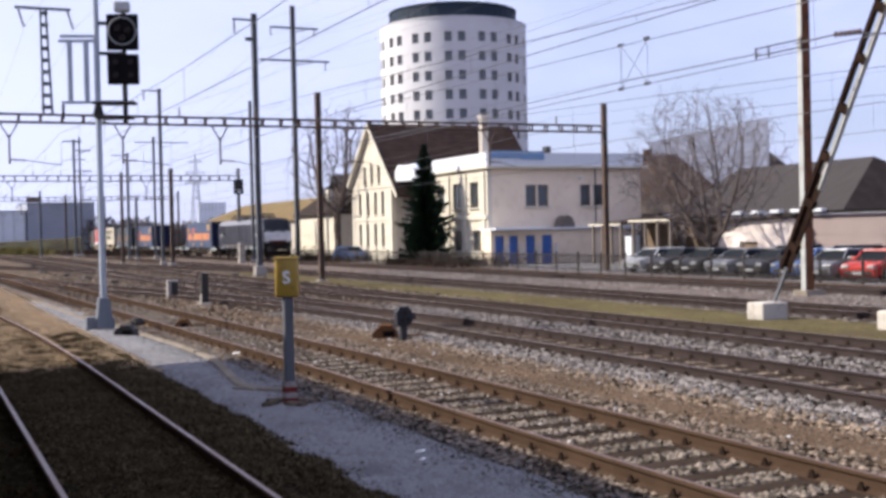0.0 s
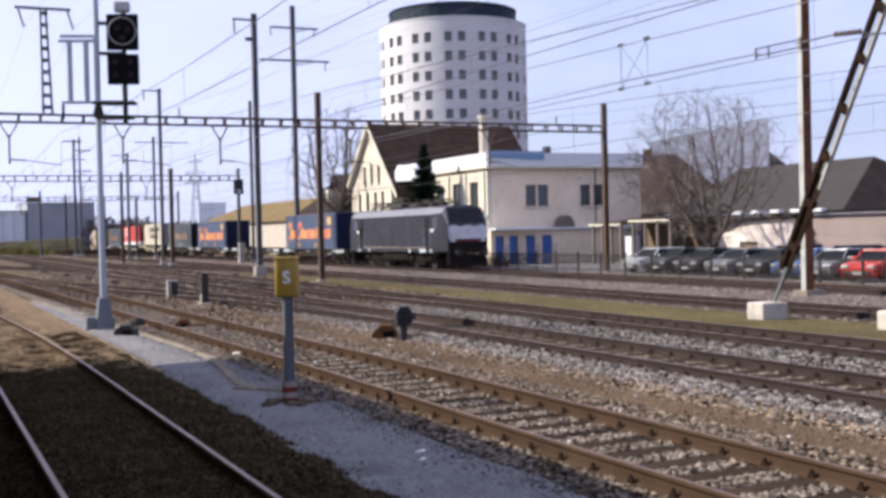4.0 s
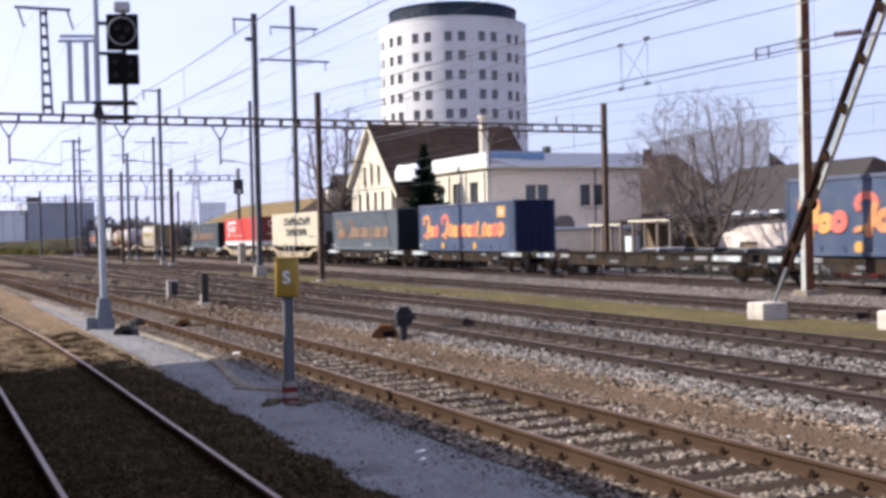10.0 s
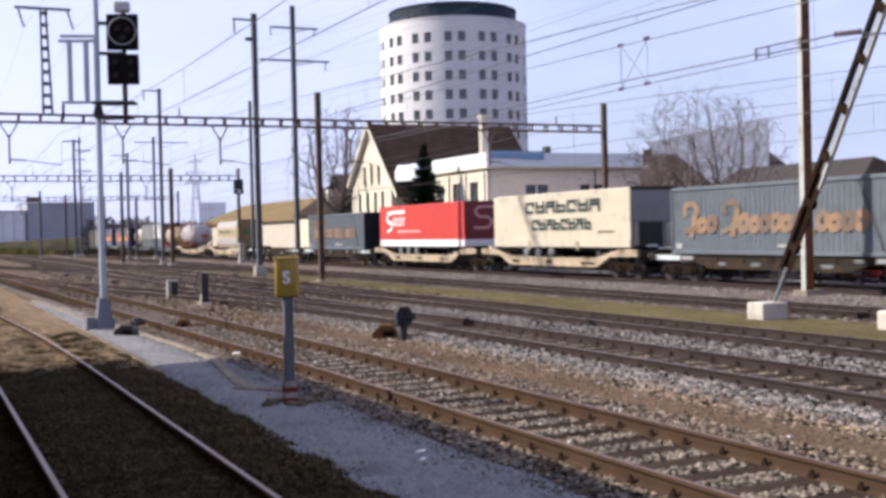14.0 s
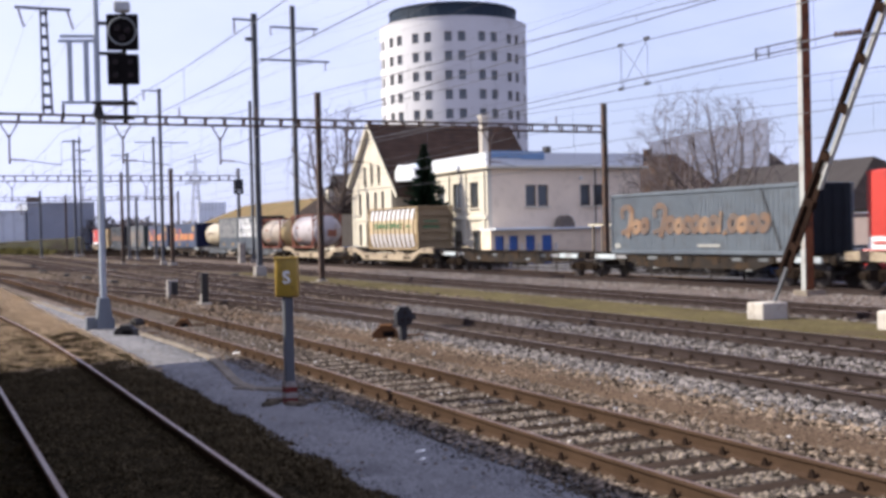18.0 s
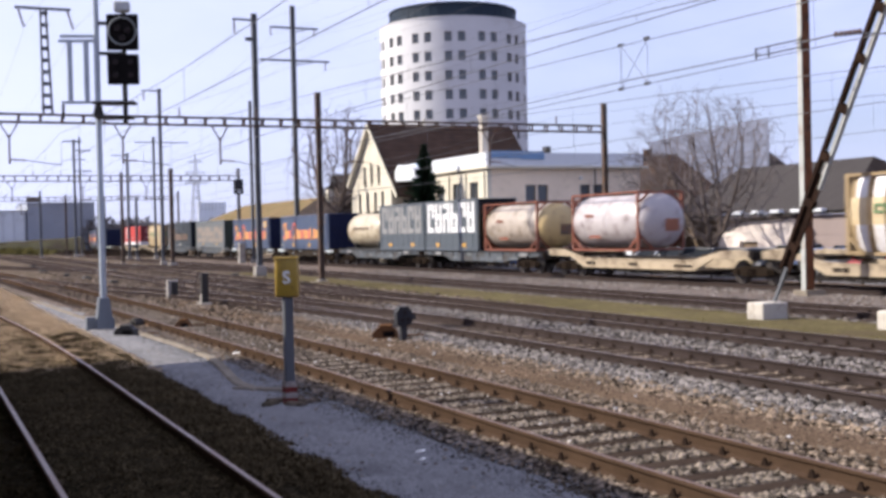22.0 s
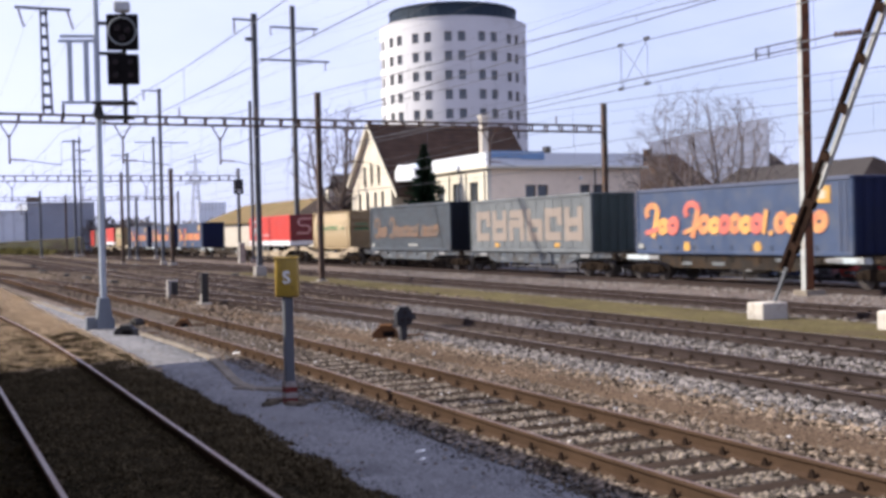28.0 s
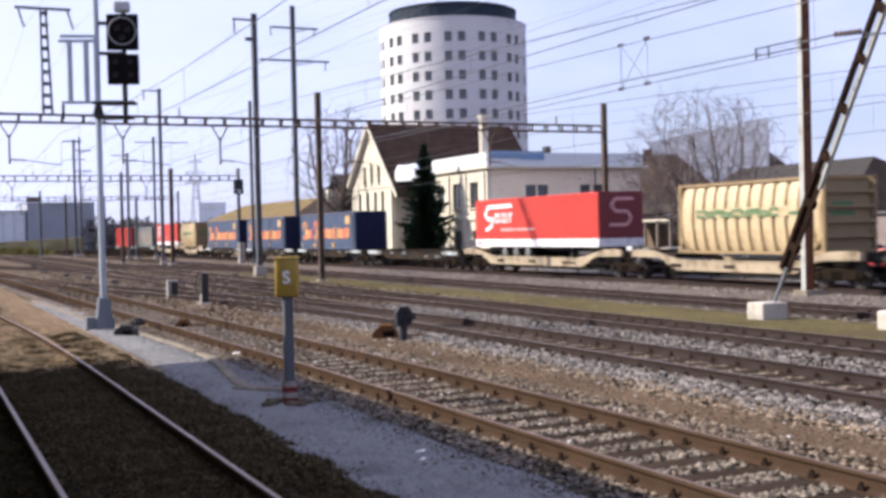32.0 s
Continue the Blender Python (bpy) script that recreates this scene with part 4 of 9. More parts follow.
def pocket_wagon(c0, c1, paint, joint_front, joint_back, label):
    """One half of a cream pocket wagon with swan-necked sills."""
    L = c1 - c0
    w = thing("pocket_wagon", label, "railway wagon", "wagons of the goods train")
    a, b = -L / 2 + 0.3, L / 2 - 0.3
    for s in (-1, 1):
        bm = bmesh.new()
        y = s * 1.30
        prism(bm, [(a, 1.02), (a + 2.2, 0.98), (a + 3.4, 0.48), (b - 3.4, 0.48), (b - 2.2, 0.98), (b, 1.02), (b, 1.30), (b - 0.6, 1.36), (b - 1.6, 1.32), (b - 3.2, 0.98),
                   (b - 4.2, 0.92), (a + 4.2, 0.92), (a + 3.2, 0.98), (a + 1.6, 1.32), (a + 0.6, 1.36), (a, 1.30)], y - 0.05, y + 0.05, "Y")
        bar(bm, (a + 4.0, y, 0.90), (b - 4.0, y, 0.90), 0.16, 0.05)
        bar(bm, (a + 3.6, y, 0.50), (b - 3.6, y, 0.50), 0.16, 0.05)
        part("side_sill", bm, paint, w)
        for i in range(4):
            bm = bmesh.new()
            x = a + 4.2 + (b - a - 8.4) * i / 3
            box(bm, (x, y + s * 0.055, 0.70), (0.05, 0.03, 0.34))
            part("stiffener", bm, paint, w)
    bm = bmesh.new()
    box(bm, (0, 0, 0.42), (b - a - 6.2, 2.4, 0.1))
    for x in (a + 1.6, b - 1.6):
        box(bm, (x, 0, 1.08), (3.0, 2.3, 0.14))
    part("underframe", bm, "wagon_dark", w)
    for x, way, joint in ((b, 1, joint_front), (a, -1, joint_back)):
        bm = bmesh.new()
        soft_box(bm, (x + way * 0.08, 0, 1.12), (0.16, 2.5, 0.34), 0.03)
        part("headstock", bm, "wagon_dark", w)
        if not joint:
            buffers(w, x + way * 0.14, way)
        if not (joint and way < 0):
            bogie(w, x - way * (1.55 if not joint else 0.1))
    bars(w, [(-4.0, -3.3, 0.68, 0.16), (-0.4, 0.2, 0.68, 0.14), (3.0, 4.2, 0.66, 0.12)], -1.362, "wagon_dark", "dark data plate")
    TRAIN.append((w, (c0 + c1) / 2))
    return w


# -- loads --
def load_thing(name, label, c0, c1, category="container"):
    t = thing(name, label, category, "loads of the goods train")
    TRAIN.append((t, (c0 + c1) / 2))
    return t


def box_container(c0, c1, z1, side, end, roof, label, ribs=0, name="container", z0=1.16, straps=0, inset=0.0):
    """A box body: side walls, roof, corner posts, rails, front wall and door end with bars."""
    L = c1 - c0
    t = load_thing(name, label, c0, c1)
    a, b, hw = -L / 2, L / 2, 1.26
    for s in (-1, 1):
        bm = bmesh.new()
        if ribs:
            n = int(L / ribs)
            prof = []
            for i in range(n):
                x = a + 0.14 + (L - 0.28) * i / n
                d = (L - 0.28) / n
                prof += [(x, 0.0), (x + d * 0.42, 0.0), (x + d * 0.5, 0.03), (x + d * 0.92, 0.03)]
            lo = [bm.verts.new((x, s * (hw - 0.045 + o), z0 + 0.14)) for x, o in prof]
            hi = [bm.verts.new((x, s * (hw - 0.045 + o), z1 - 0.12)) for x, o in prof]
            for i in range(len(prof) - 1):
                bm.faces.new((lo[i], lo[i + 1], hi[i + 1], hi[i]))
            box(bm, (0, s * (hw - 0.09), (z0 + z1) / 2), (L - 0.2, 0.04, z1 - z0 - 0.2))
        else:
            soft_box(bm, (0, s * (hw - 0.04), (z0 + z1) / 2 + 0.01), (L - 0.24, 0.05, z1 - z0 - 0.24), 0.01)
        part("side_wall", bm, side, t)
    bm = bmesh.new()
    soft_box(bm, (0, 0, z1 - 0.02), (L - 0.1, 2 * hw - 0.06, 0.05), 0.015)
    part("roof", bm, roof, t)
    for s in (-1, 1):
        bm = bmesh.new()
        soft_box(bm, (0, s * (hw - 0.02), z1 - 0.07), (L - 0.02, 0.09, 0.15), 0.02)
        part("top_rail", bm, roof, t)
        bm = bmesh.new()
        soft_box(bm, (0, s * (hw - 0.01), z0 + 0.07), (L - 0.02, 0.09, 0.15), 0.015)
        part("bottom_rail", bm, side, t)
        for x in (a + 0.07, b - 0.07):
            bm = bmesh.new()
            soft_box(bm, (x, s * (hw - 0.035), (z0 + z1) / 2), (0.14, 0.12, z1 - z0), 0.02)
            part("corner_post", bm, side, t)
    for x, way in ((b, 1), (a, -1)):
        bm = bmesh.new()
        soft_box(bm, (x - way * 0.04, 0, (z0 + z1) / 2), (0.06, 2 * hw - 0.16, z1 - z0 - 0.04), 0.01)
        for z in (z0 + 0.12, z0 + 0.9, z0 + 1.7, z1 - 0.12):
            box(bm, (x - way * 0.0, 0, z), (0.05, 2 * hw - 0.2, 0.09))
        part("end_wall", bm, end, t)
        bm = bmesh.new()
        rod(bm, (0, 0, z0 + 0.1), (0, 0, z1 - 0.1), 0.022, seg=6)
        lock = mesh_of("door_bar", bm, end)
        for y in (-0.75, -0.25, 0.25, 0.75):
            part("door_bar", lock, None, t, at=pose(x + way * 0.045, y, 0))
    bm = bmesh.new()
    box(bm, (0, 0, z0 + 0.03), (L - 0.1, 2 * hw - 0.1, 0.06))
    part("floor", bm, "wagon_dark", t)
    if straps:
        bm = bmesh.new()
        box(bm, (0, -hw - 0.004, z0 + 0.22), (0.05, 0.014, 0.30))
        strap = mesh_of("strap", bm, "dark_metal")
        for i in range(straps):
            part("strap", strap, None, t, at=pose(a + L * (i + 0.5) / straps, 0, 0))
    return t, L, hw


def blue_box(c0, c1, z1=3.98, label="dark blue curtain-sided swap body with an orange brand mark"):
    t, L, hw = box_container(c0, c1, z1, "curtain_blue", "blue_end", "blue_roof", label, name="swap_body", straps=11)
    y = -hw - 0.012
    swash(t, -L / 2 + 0.5, L - 1.5, 1.92, y, ("logo_orange", "logo_amber", "logo_coral"), 1.08)
    bm = bmesh.new()
    soft_box(bm, (L / 2 - 1.55, y, z1 - 0.62), (0.95, 0.012, 0.62), 0.005)
    part("badge", bm, "lamp_yellow", t, "orange square badge")
    bm = bmesh.new()
    soft_box(bm, (L / 2 - 1.55, y - 0.008, z1 - 0.62), (0.5, 0.01, 0.3), 0.004)
    part("badge_field", bm, "trailer_cream", t)
    for x in (-L * 0.22, L * 0.12):
        bm = bmesh.new()
        rod(bm, (x, y + 0.01, 1.47), (x, y - 0.012, 1.47), 0.22, seg=14)
        part("marker", bm, "lamp_yellow", t, "yellow round marker")
    bars(t, [(-L / 2 + 0.2, -L / 2 + 0.45, 1.5, 0.2)], y, "logo_pale")
    # stiffened front panels of the curtain
    for x in (L / 2 - 0.32, L / 2 - 0.62):
        bm = bmesh.new()
        soft_box(bm, (x, -hw + 0.0, 2.55), (0.10, 0.05, z1 - 1.5), 0.012)
        part("curtain_pillar", bm, "blue_roof", t)
    return t


def grey_box(c0, c1, z1, side, mark, label, ribs=0.28, end="box_end", slant=True):
    t, L, hw = box_container(c0, c1, z1, side, end, side, label, ribs=ribs, name="container")
    y = -hw - 0.008
    if mark:
        swash(t, -L / 2 + 0.7, L - 2.2, 1.95, y, mark, 1.05)
    if slant:
        bm = bmesh.new()
        stroke(bm, [(L / 2 - 2.2, z1 - 0.15), (L / 2 - 1.1, 1.35)], 0.07, y)
        part("strap", bm, "dark_metal", t)
    bars(t, [(-L / 2 + 0.4, -L / 2 + 0.7, 1.5, 0.22), (0.2, 1.6, 1.52, 0.12)], y, "logo_pale")
    return t


def lettered_box(c0, c1, z1, side, mark, n, label, end="box_end", zr=(0.42, 0.86), marker=True):
    t, L, hw = box_container(c0, c1, z1, side, end, side, label, name="container", ribs=0.0)
    y = -hw - 0.004
    h = z1 - 1.16
    block_mark(t, -L / 2 + L * 0.05, L / 2 - L * 0.05, 1.16 + h * zr[0], 1.16 + h * zr[1], y, mark, n)
    bm = bmesh.new()
    box(bm, (0, y + 0.002, (z1 + 1.2) / 2), (0.02, 0.012, h - 0.4))
    seam = mesh_of("panel_seam", bm, side)
    for i in range(int(L / 0.9)):
        part("panel_seam", seam, None, t, at=pose(-L / 2 + 0.5 + 0.9 * i, 0, 0))
    if marker:
        for x in (-L * 0.25, L * 0.25):
            bm = bmesh.new()
            soft_box(bm, (x, y - 0.004, 1.52), (0.5, 0.012, 0.22), 0.005)
            part("marker", bm, "lamp_yellow", t, "yellow handling mark")
    return t


def ribbed_box(c0, c1, z1, side, mark, n, label):
    """A bulk container: rounded sides with upright hoops, and end frames with cross bars."""
    L = c1 - c0
    t = load_thing("bulk_container", label, c0, c1)
    a, b = -L / 2, L / 2
    z0 = 1.30
    prof = []
    for i in range(25):
        u = i / 24
        ang = radians(-62 + 124 * u)
        prof.append((1.02 + 0.24 * (math.cos(ang) - math.cos(radians(62))) / (1 - math.cos(radians(62))), z0 + (z1 - z0) * (0.5 + 0.5 * math.sin(ang) / math.sin(radians(62)))))
    ring = [(y, z) for y, z in prof] + [(-y, z) for y, z in prof[::-1]]
    bm = bmesh.new()
    prism(bm, ring, a + 0.25, b - 0.25, "X")
    banded = side == "rib_silver"
    zc = (z0 + z1) / 2 + 0.15

    def paint_band(b0):
        for f in b0.faces:
            if abs(f.calc_center_median().z - zc + 0.05) < 0.45:
                f.material_index = 1
    if banded:
        paint_band(bm)
    # On the silver box a darker shell paints the shadow between the hoops.
    part("shell", bm, ["bulk_end", "rib_cream"] if banded else side, t, smooth=40)
    step = (L - 0.9) / n
    bm0 = bmesh.new()
    outer = [(y + (0.10 if y > 0 else -0.10), z) for y, z in ring]
    prism(bm0, outer, -step * 0.31, step * 0.31, "X")
    bmesh.ops.bevel(bm0, geom=[e for e in bm0.edges if abs(e.verts[0].co.x - e.verts[1].co.x) < 1e-6], offset=0.055, segments=2, affect="EDGES")
    if banded:
        paint_band(bm0)
    hoop = mesh_of("hoop", bm0, [side, "rib_cream"] if banded else side, 50)
    for i in range(n):
        part("hoop", hoop, None, t, at=pose(a + 0.45 + step * (i + 0.5), 0, 0))
    for x, way in ((a, -1), (b, 1)):
        bm = bmesh.new()
        for s in (-1, 1):
            soft_box(bm, (x - way * 0.1, s * 1.2, (z0 + z1) / 2 - 0.05), (0.2, 0.14, z1 - z0 + 0.1), 0.02)
            bar(bm, (x - way * 0.1, s * 1.2, z0), (x - way * 1.0, s * 1.15, z0 - 0.04), 0.12, 0.12)
            bar(bm, (x - way * 0.1, s * 1.22, z0 + 0.55), (x - way * 0.75, s * 1.2, z0), 0.10, 0.10)
        for i in range(6):
            box(bm, (x - way * 0.05, 0, z0 + (z1 - z0) * i / 5), (0.12, 2.4, 0.08))
        part("end_frame", bm, "bulk_end", t)
        bm = bmesh.new()
        box(bm, (x - way * 0.2, 0, (z0 + z1) / 2), (0.06, 2.2, z1 - z0 - 0.1))
        part("end_wall", bm, "bulk_end", t)
    bm = bmesh.new()
    for z, w in ((zc + 0.22, 1.0), (zc - 0.12, 1.15)):
        box(bm, (b - 0.165, -0.25, z), (0.012, w, 0.17))
    part("end_mark", bm, mark, t, "green mark in plain bars on the end")
    for s in (-1, 1):
        bm = bmesh.new()
        bar(bm, (a, s * 1.2, z1 - 0.02), (b, s * 1.2, z1 - 0.02), 0.12, 0.10)
        part("top_rail", bm, "bulk_end", t)
        bm = bmesh.new()
        bar(bm, (a, s * 1.15, z0 - 0.05), (b, s * 1.15, z0 - 0.05), 0.12, 0.12)
        part("bottom_rail", bm, "bulk_end", t)
    if not banded:
        bm = bmesh.new()
        soft_box(bm, (-L * 0.03, -1.345, zc), (L * 0.66, 0.05, 0.38), 0.02, 2)
        part("name_band", bm, "rib_cream", t, "smooth cream-yellow band along the side")
    block_mark(t, -L * 0.34, L * 0.24, zc - 0.17, zc + 0.17, -1.392, mark, 9, 0.07, "green brand mark in plain block shapes")
    bars(t, [(L * 0.31, L * 0.40, zc - 0.06, 0.12)], -1.392, mark)
    return t


def tank(c0, c1, r, zc, shell, cap, frame, label, marks=True):
    """A tank container: domed barrel in a frame of posts, rails and braces."""
    L = c1 - c0
    t = load_thing("tank_container", label, c0, c1)
    a, b = -L / 2, L / 2
    bm = bmesh.new()
    body = [(r * 0.985, a + 0.62), (r, a + 0.66), (r, b - 0.66), (r * 0.985, b - 0.62)]
    revolve(bm, body, (0, 0, zc), "X", 36)
    part("barrel", bm, shell, t, smooth=30)
    for x in (a + 1.5, 0.0, b - 1.5):
        bm = bmesh.new()
        revolve(bm, [(r * 1.001, x - 0.05), (r * 1.012, x - 0.04), (r * 1.012, x + 0.04), (r * 1.001, x + 0.05)], (0, 0, zc), "X", 36)
        part("band", bm, shell, t, smooth=30)
    for way, x in ((-1, a + 0.63), (1, b - 0.63)):
        bm = bmesh.new()
        rings = [(r * math.cos(radians(q)), x + way * 0.58 * math.sin(radians(q))) for q in (0, 15, 30, 45, 60, 75, 86)]
        revolve(bm, rings, (0, 0, zc), "X", 36)
        part("domed_end", bm, cap, t, smooth=40)
    if marks:
        bm = bmesh.new()
        soft_box(bm, (b - 0.06, 0.25, zc - 0.2), (0.02, 0.75, 0.55), 0.004)
        part("end_mark", bm, "logo_rust" if cap != "tank_lilac" else "plate_orange", t, "orange plate on the tank's end")
    bm = bmesh.new()
    box(bm, (0, 0, zc + r + 0.05), (1.9, 0.5, 0.05))
    rod(bm, (0.3, 0, zc + r), (0.3, 0, zc + r + 0.16), 0.25, seg=12)
    bar(bm, (a, -0.35, zc + r + 0.08), (b, -0.35, zc + r + 0.08), 0.04, 0.04)
    part("catwalk", bm, "dark_metal", t)
    if frame:
        hw = 1.2
        ztop, zbot = zc + r + 0.06, zc - r - 0.06
        for x, way in ((a + 0.62, -1), (b - 0.62, 1)):
            bm = bmesh.new()
            for s in (-1, 1):
                soft_box(bm, (x, s * hw, (ztop + zbot) / 2), (0.14, 0.12, ztop - zbot), 0.015)
                bar(bm, (x, s * hw, zbot + 0.75), (x, s * 0.45, zbot + 0.05), 0.1, 0.1)
                bar(bm, (x, s * hw, ztop - 0.55), (x, s * 0.6, ztop - 0.03), 0.09, 0.09)
                bar(bm, (x, s * hw, zbot + 0.6), (x - way * 0.75, s * hw, zbot + 0.04), 0.09, 0.09)
            for z in (ztop, zbot):
                box(bm, (x, 0, z), (0.12, 2 * hw, 0.1))
            part("end_frame", bm, frame, t)
        for s in (-1, 1):
            bm = bmesh.new()
            bar(bm, (a + 0.62, s * hw, ztop), (b - 0.62, s * hw, ztop), 0.07, 0.07)
            part("top_rail", bm, frame, t)
            bm = bmesh.new()
            bar(bm, (a + 0.62, s * hw, zbot), (b - 0.62, s * hw, zbot), 0.1, 0.1)
            part("bottom_rail", bm, frame, t)
        bars(t, [(-1.6, -0.9, zc + 0.3, 0.13), (-1.2, -0.3, zc - r + 0.55, 0.14)], -r - 0.012, "frame_red", "small rust-red placard")
    else:
        for s in (-1, 1):
            bm = bmesh.new()
            for x in (a + 1.3, b - 1.3):
                prism(bm, [(-0.95, 1.16), (0.95, 1.16), (0.85, zc - 0.55), (-0.85, zc - 0.55)], x - 0.08, x + 0.08, "X")
            part("saddle", bm, "dark_metal", t)
            break
        bm = bmesh.new()
        box(bm, (0, 0, 1.2), (L, 2.3, 0.1))
        part("base_frame", bm, "dark_metal", t)
        block_mark(t, -1.9, 1.3, zc + 0.02, zc + 0.24, -r - 0.004, "logo_rust", 11, 0.05, "small brown brand mark in plain shapes")
    return t


def trailer(c0, c1, z0, z1, side, front, skirt, label, kind):
    """A tarpaulin semi-trailer riding in a pocket wagon, front towards the locomotive."""
    L = c1 - c0
    t = load_thing("semi_trailer", label, c0, c1, "trailer")
    a, b, hw = -L / 2, L / 2, 1.27
    zs = z0 + 0.42
    for s in (-1, 1):
        bm = bmesh.new()
        n = 26
        lo, hi = [], []
        for i in range(n + 1):
            x = a + L * i / n
            o = 0.012 * math.sin(i * 1.9) + 0.01 * math.sin(i * 0.7)
            lo.append(bm.verts.new((x, s * (hw + o * 0.5), zs)))
            hi.append(bm.verts.new((x, s * (hw - 0.01), z1 - 0.06)))
        mid = [bm.verts.new((v.co.x, s * (hw + 0.012 * math.sin(i * 2.3)), (zs + z1) / 2)) for i, v in enumerate(lo)]
        for i in range(n):
            bm.faces.new((lo[i], lo[i + 1], mid[i + 1], mid[i]))
            bm.faces.new((mid[i], mid[i + 1], hi[i + 1], hi[i]))
        part("tarpaulin", bm, side, t, smooth=60)
        bm = bmesh.new()
        soft_box(bm, (0, s * (hw - 0.01), (z0 + zs) / 2), (L - 0.04, 0.06, zs - z0), 0.012)
        part("side_board", bm, skirt, t)
    bm = bmesh.new()
    prism(bm, [(-hw + 0.03, z0 + 0.1), (hw - 0.03, z0 + 0.1), (hw - 0.03, z1 - 0.07), (hw - 0.2, z1), (-hw + 0.2, z1), (-hw + 0.03, z1 - 0.07)], a + 0.04, b - 0.04, "X")
    part("roof", bm, side, t)
    for x, way in ((b, 1), (a, -1)):
        bm = bmesh.new()
        lowz = z0 + (1.15 if (kind == "cream" and way > 0) else 0.42)
        soft_box(bm, (x - way * 0.02, 0, (lowz + z1) / 2), (0.07, 2 * hw - 0.02, z1 - lowz), 0.02)
        part("end_wall", bm, front, t)
        if lowz > z0 + 0.5:
            # A flat dark panel stands for the shade inside the recess.
            bm = bmesh.new()
            soft_box(bm, (x - way * 0.03, -0.15, (z0 + lowz) / 2), (0.05, 1.3, lowz - z0), 0.01)
            part("recess_panel", bm, "dark_metal", t, "flat dark panel for the shaded recess below the front wall")
            for yy in (-1.12, 0.62, 1.12):
                bm = bmesh.new()
                soft_box(bm, (x - way * 0.02, yy, (z0 + lowz) / 2), (0.09, 0.22, lowz - z0 - 0.02), 0.015)
                part("front_post", bm, front, t, "grey post beside the recess")
            bm = bmesh.new()
            soft_box(bm, (x + way * 0.02, 0, z1 - 0.06), (0.1, 2 * hw - 0.04, 0.16), 0.02)
            part("front_cap", bm, "dark_metal", t)
            bm = bmesh.new()
            soft_box(bm, (x + way * 0.02, -0.1, z0 + 0.06), (0.06, 0.6, 0.1), 0.01)
            part("coupling_panel", bm, "white_paint", t, "white coupling panel")
        else:
            bm = bmesh.new()
            soft_box(bm, (x - way * 0.02, 0, z0 + 0.21), (0.07, 2 * hw - 0.02, 0.40), 0.015)
            part("end_board", bm, skirt, t)
    for i in range(3):
        for s in (-1, 1):
            bm = bmesh.new()
            x = a + L * 0.26 + 1.31 * i
            rod(bm, (x, s * 0.88, z0 - 0.28), (x, s * 1.2, z0 - 0.28), 0.50, 0.48, 18)
            rw = part("road_wheel", bm, "running_gear", t, smooth=40)
            bm = bmesh.new()
            rod(bm, (x, s * 1.19, z0 - 0.28), (x, s * 1.225, z0 - 0.28), 0.27, 0.22, 12)
            part("hub", bm, "box_silver", rw, "grey wheel hub", smooth=40)
    bm = bmesh.new()
    for s in (-0.45, 0.45):
        box(bm, (0, s, z0 - 0.08), (L - 0.6, 0.12, 0.3))
    soft_box(bm, (b - 3.0, -0.8, z0 - 0.3), (0.12, 0.3, 0.9), 0.02)
    soft_box(bm, (b - 3.0, 0.8, z0 - 0.3), (0.12, 0.3, 0.9), 0.02)
    part("chassis", bm, "dark_metal", t)
    y = -hw - 0.022
    if kind == "cream":
        block_mark(t, a + L * 0.27, a + L * 0.82, z1 - 1.05, z1 - 0.42, y, "logo_dark", 7, 0.16, "dark brand mark in plain block shapes")
        block_mark(t, a + L * 0.32, a + L * 0.76, z1 - 1.92, z1 - 1.34, y, "logo_dark", 8, 0.13, "dark brand mark in plain block shapes")
        bars(t, [(a + L * 0.8, a + L * 0.9, z0 + 0.75, 0.08)], y, "logo_rust")
        bm = bmesh.new()
        for x in (a + L * 0.30, a + L * 0.66):
            soft_box(bm, (x, y - 0.01, z0 + 0.1), (0.28, 0.05, 0.45), 0.02)
        part("pocket_latch", bm, "wagon_cream", t)
    else:
        bm = bmesh.new()
        x = a + L * 0.10
        stroke(bm, [(x + 3.1, z1 - 0.42), (x + 0.35, z1 - 0.45), (x, z1 - 0.85), (x + 0.3, z1 - 1.1), (x + 0.9, z1 - 1.12)], 0.24, y)
        stroke(bm, [(x + 0.9, z1 - 1.12), (x + 0.8, z1 - 1.5), (x + 0.1, z1 - 1.72)], 0.22, y)
        for i in range(5):
            stroke(bm, [(x + 1.25 + 0.42 * i, z1 - 1.30), (x + 1.25 + 0.42 * i, z1 - 0.84)], 0.17, y)
            if i % 2:
                stroke(bm, [(x + 1.0 + 0.42 * i, z1 - 1.28), (x + 1.3 + 0.42 * i, z1 - 1.28)], 0.13, y - 0.007)
            else:
                stroke(bm, [(x + 1.25 + 0.42 * i, z1 - 0.88), (x + 1.5 + 0.42 * i, z1 - 0.88)], 0.13, y - 0.007)
        part("brand_mark", bm, "logo_white", t, "white brand mark in plain shapes")
        bars(t, [(x + 1.9, x + 3.4, z1 - 1.72, 0.16), (x + 3.6, x + 5.6, z1 - 1.72, 0.13)], y, "logo_pink", "pale line of small writing")
        bars(t, [(a + 0.3, a + 0.9, zs - 0.2, 0.1)], -hw - 0.05, "red_paint")
        bm = bmesh.new()
        f = [(0.7, 0.6), (-0.3, 0.6), (-0.55, 0.32), (-0.3, 0.0), (0.35, 0.0), (0.58, -0.3), (0.35, -0.65), (-0.65, -0.65)]
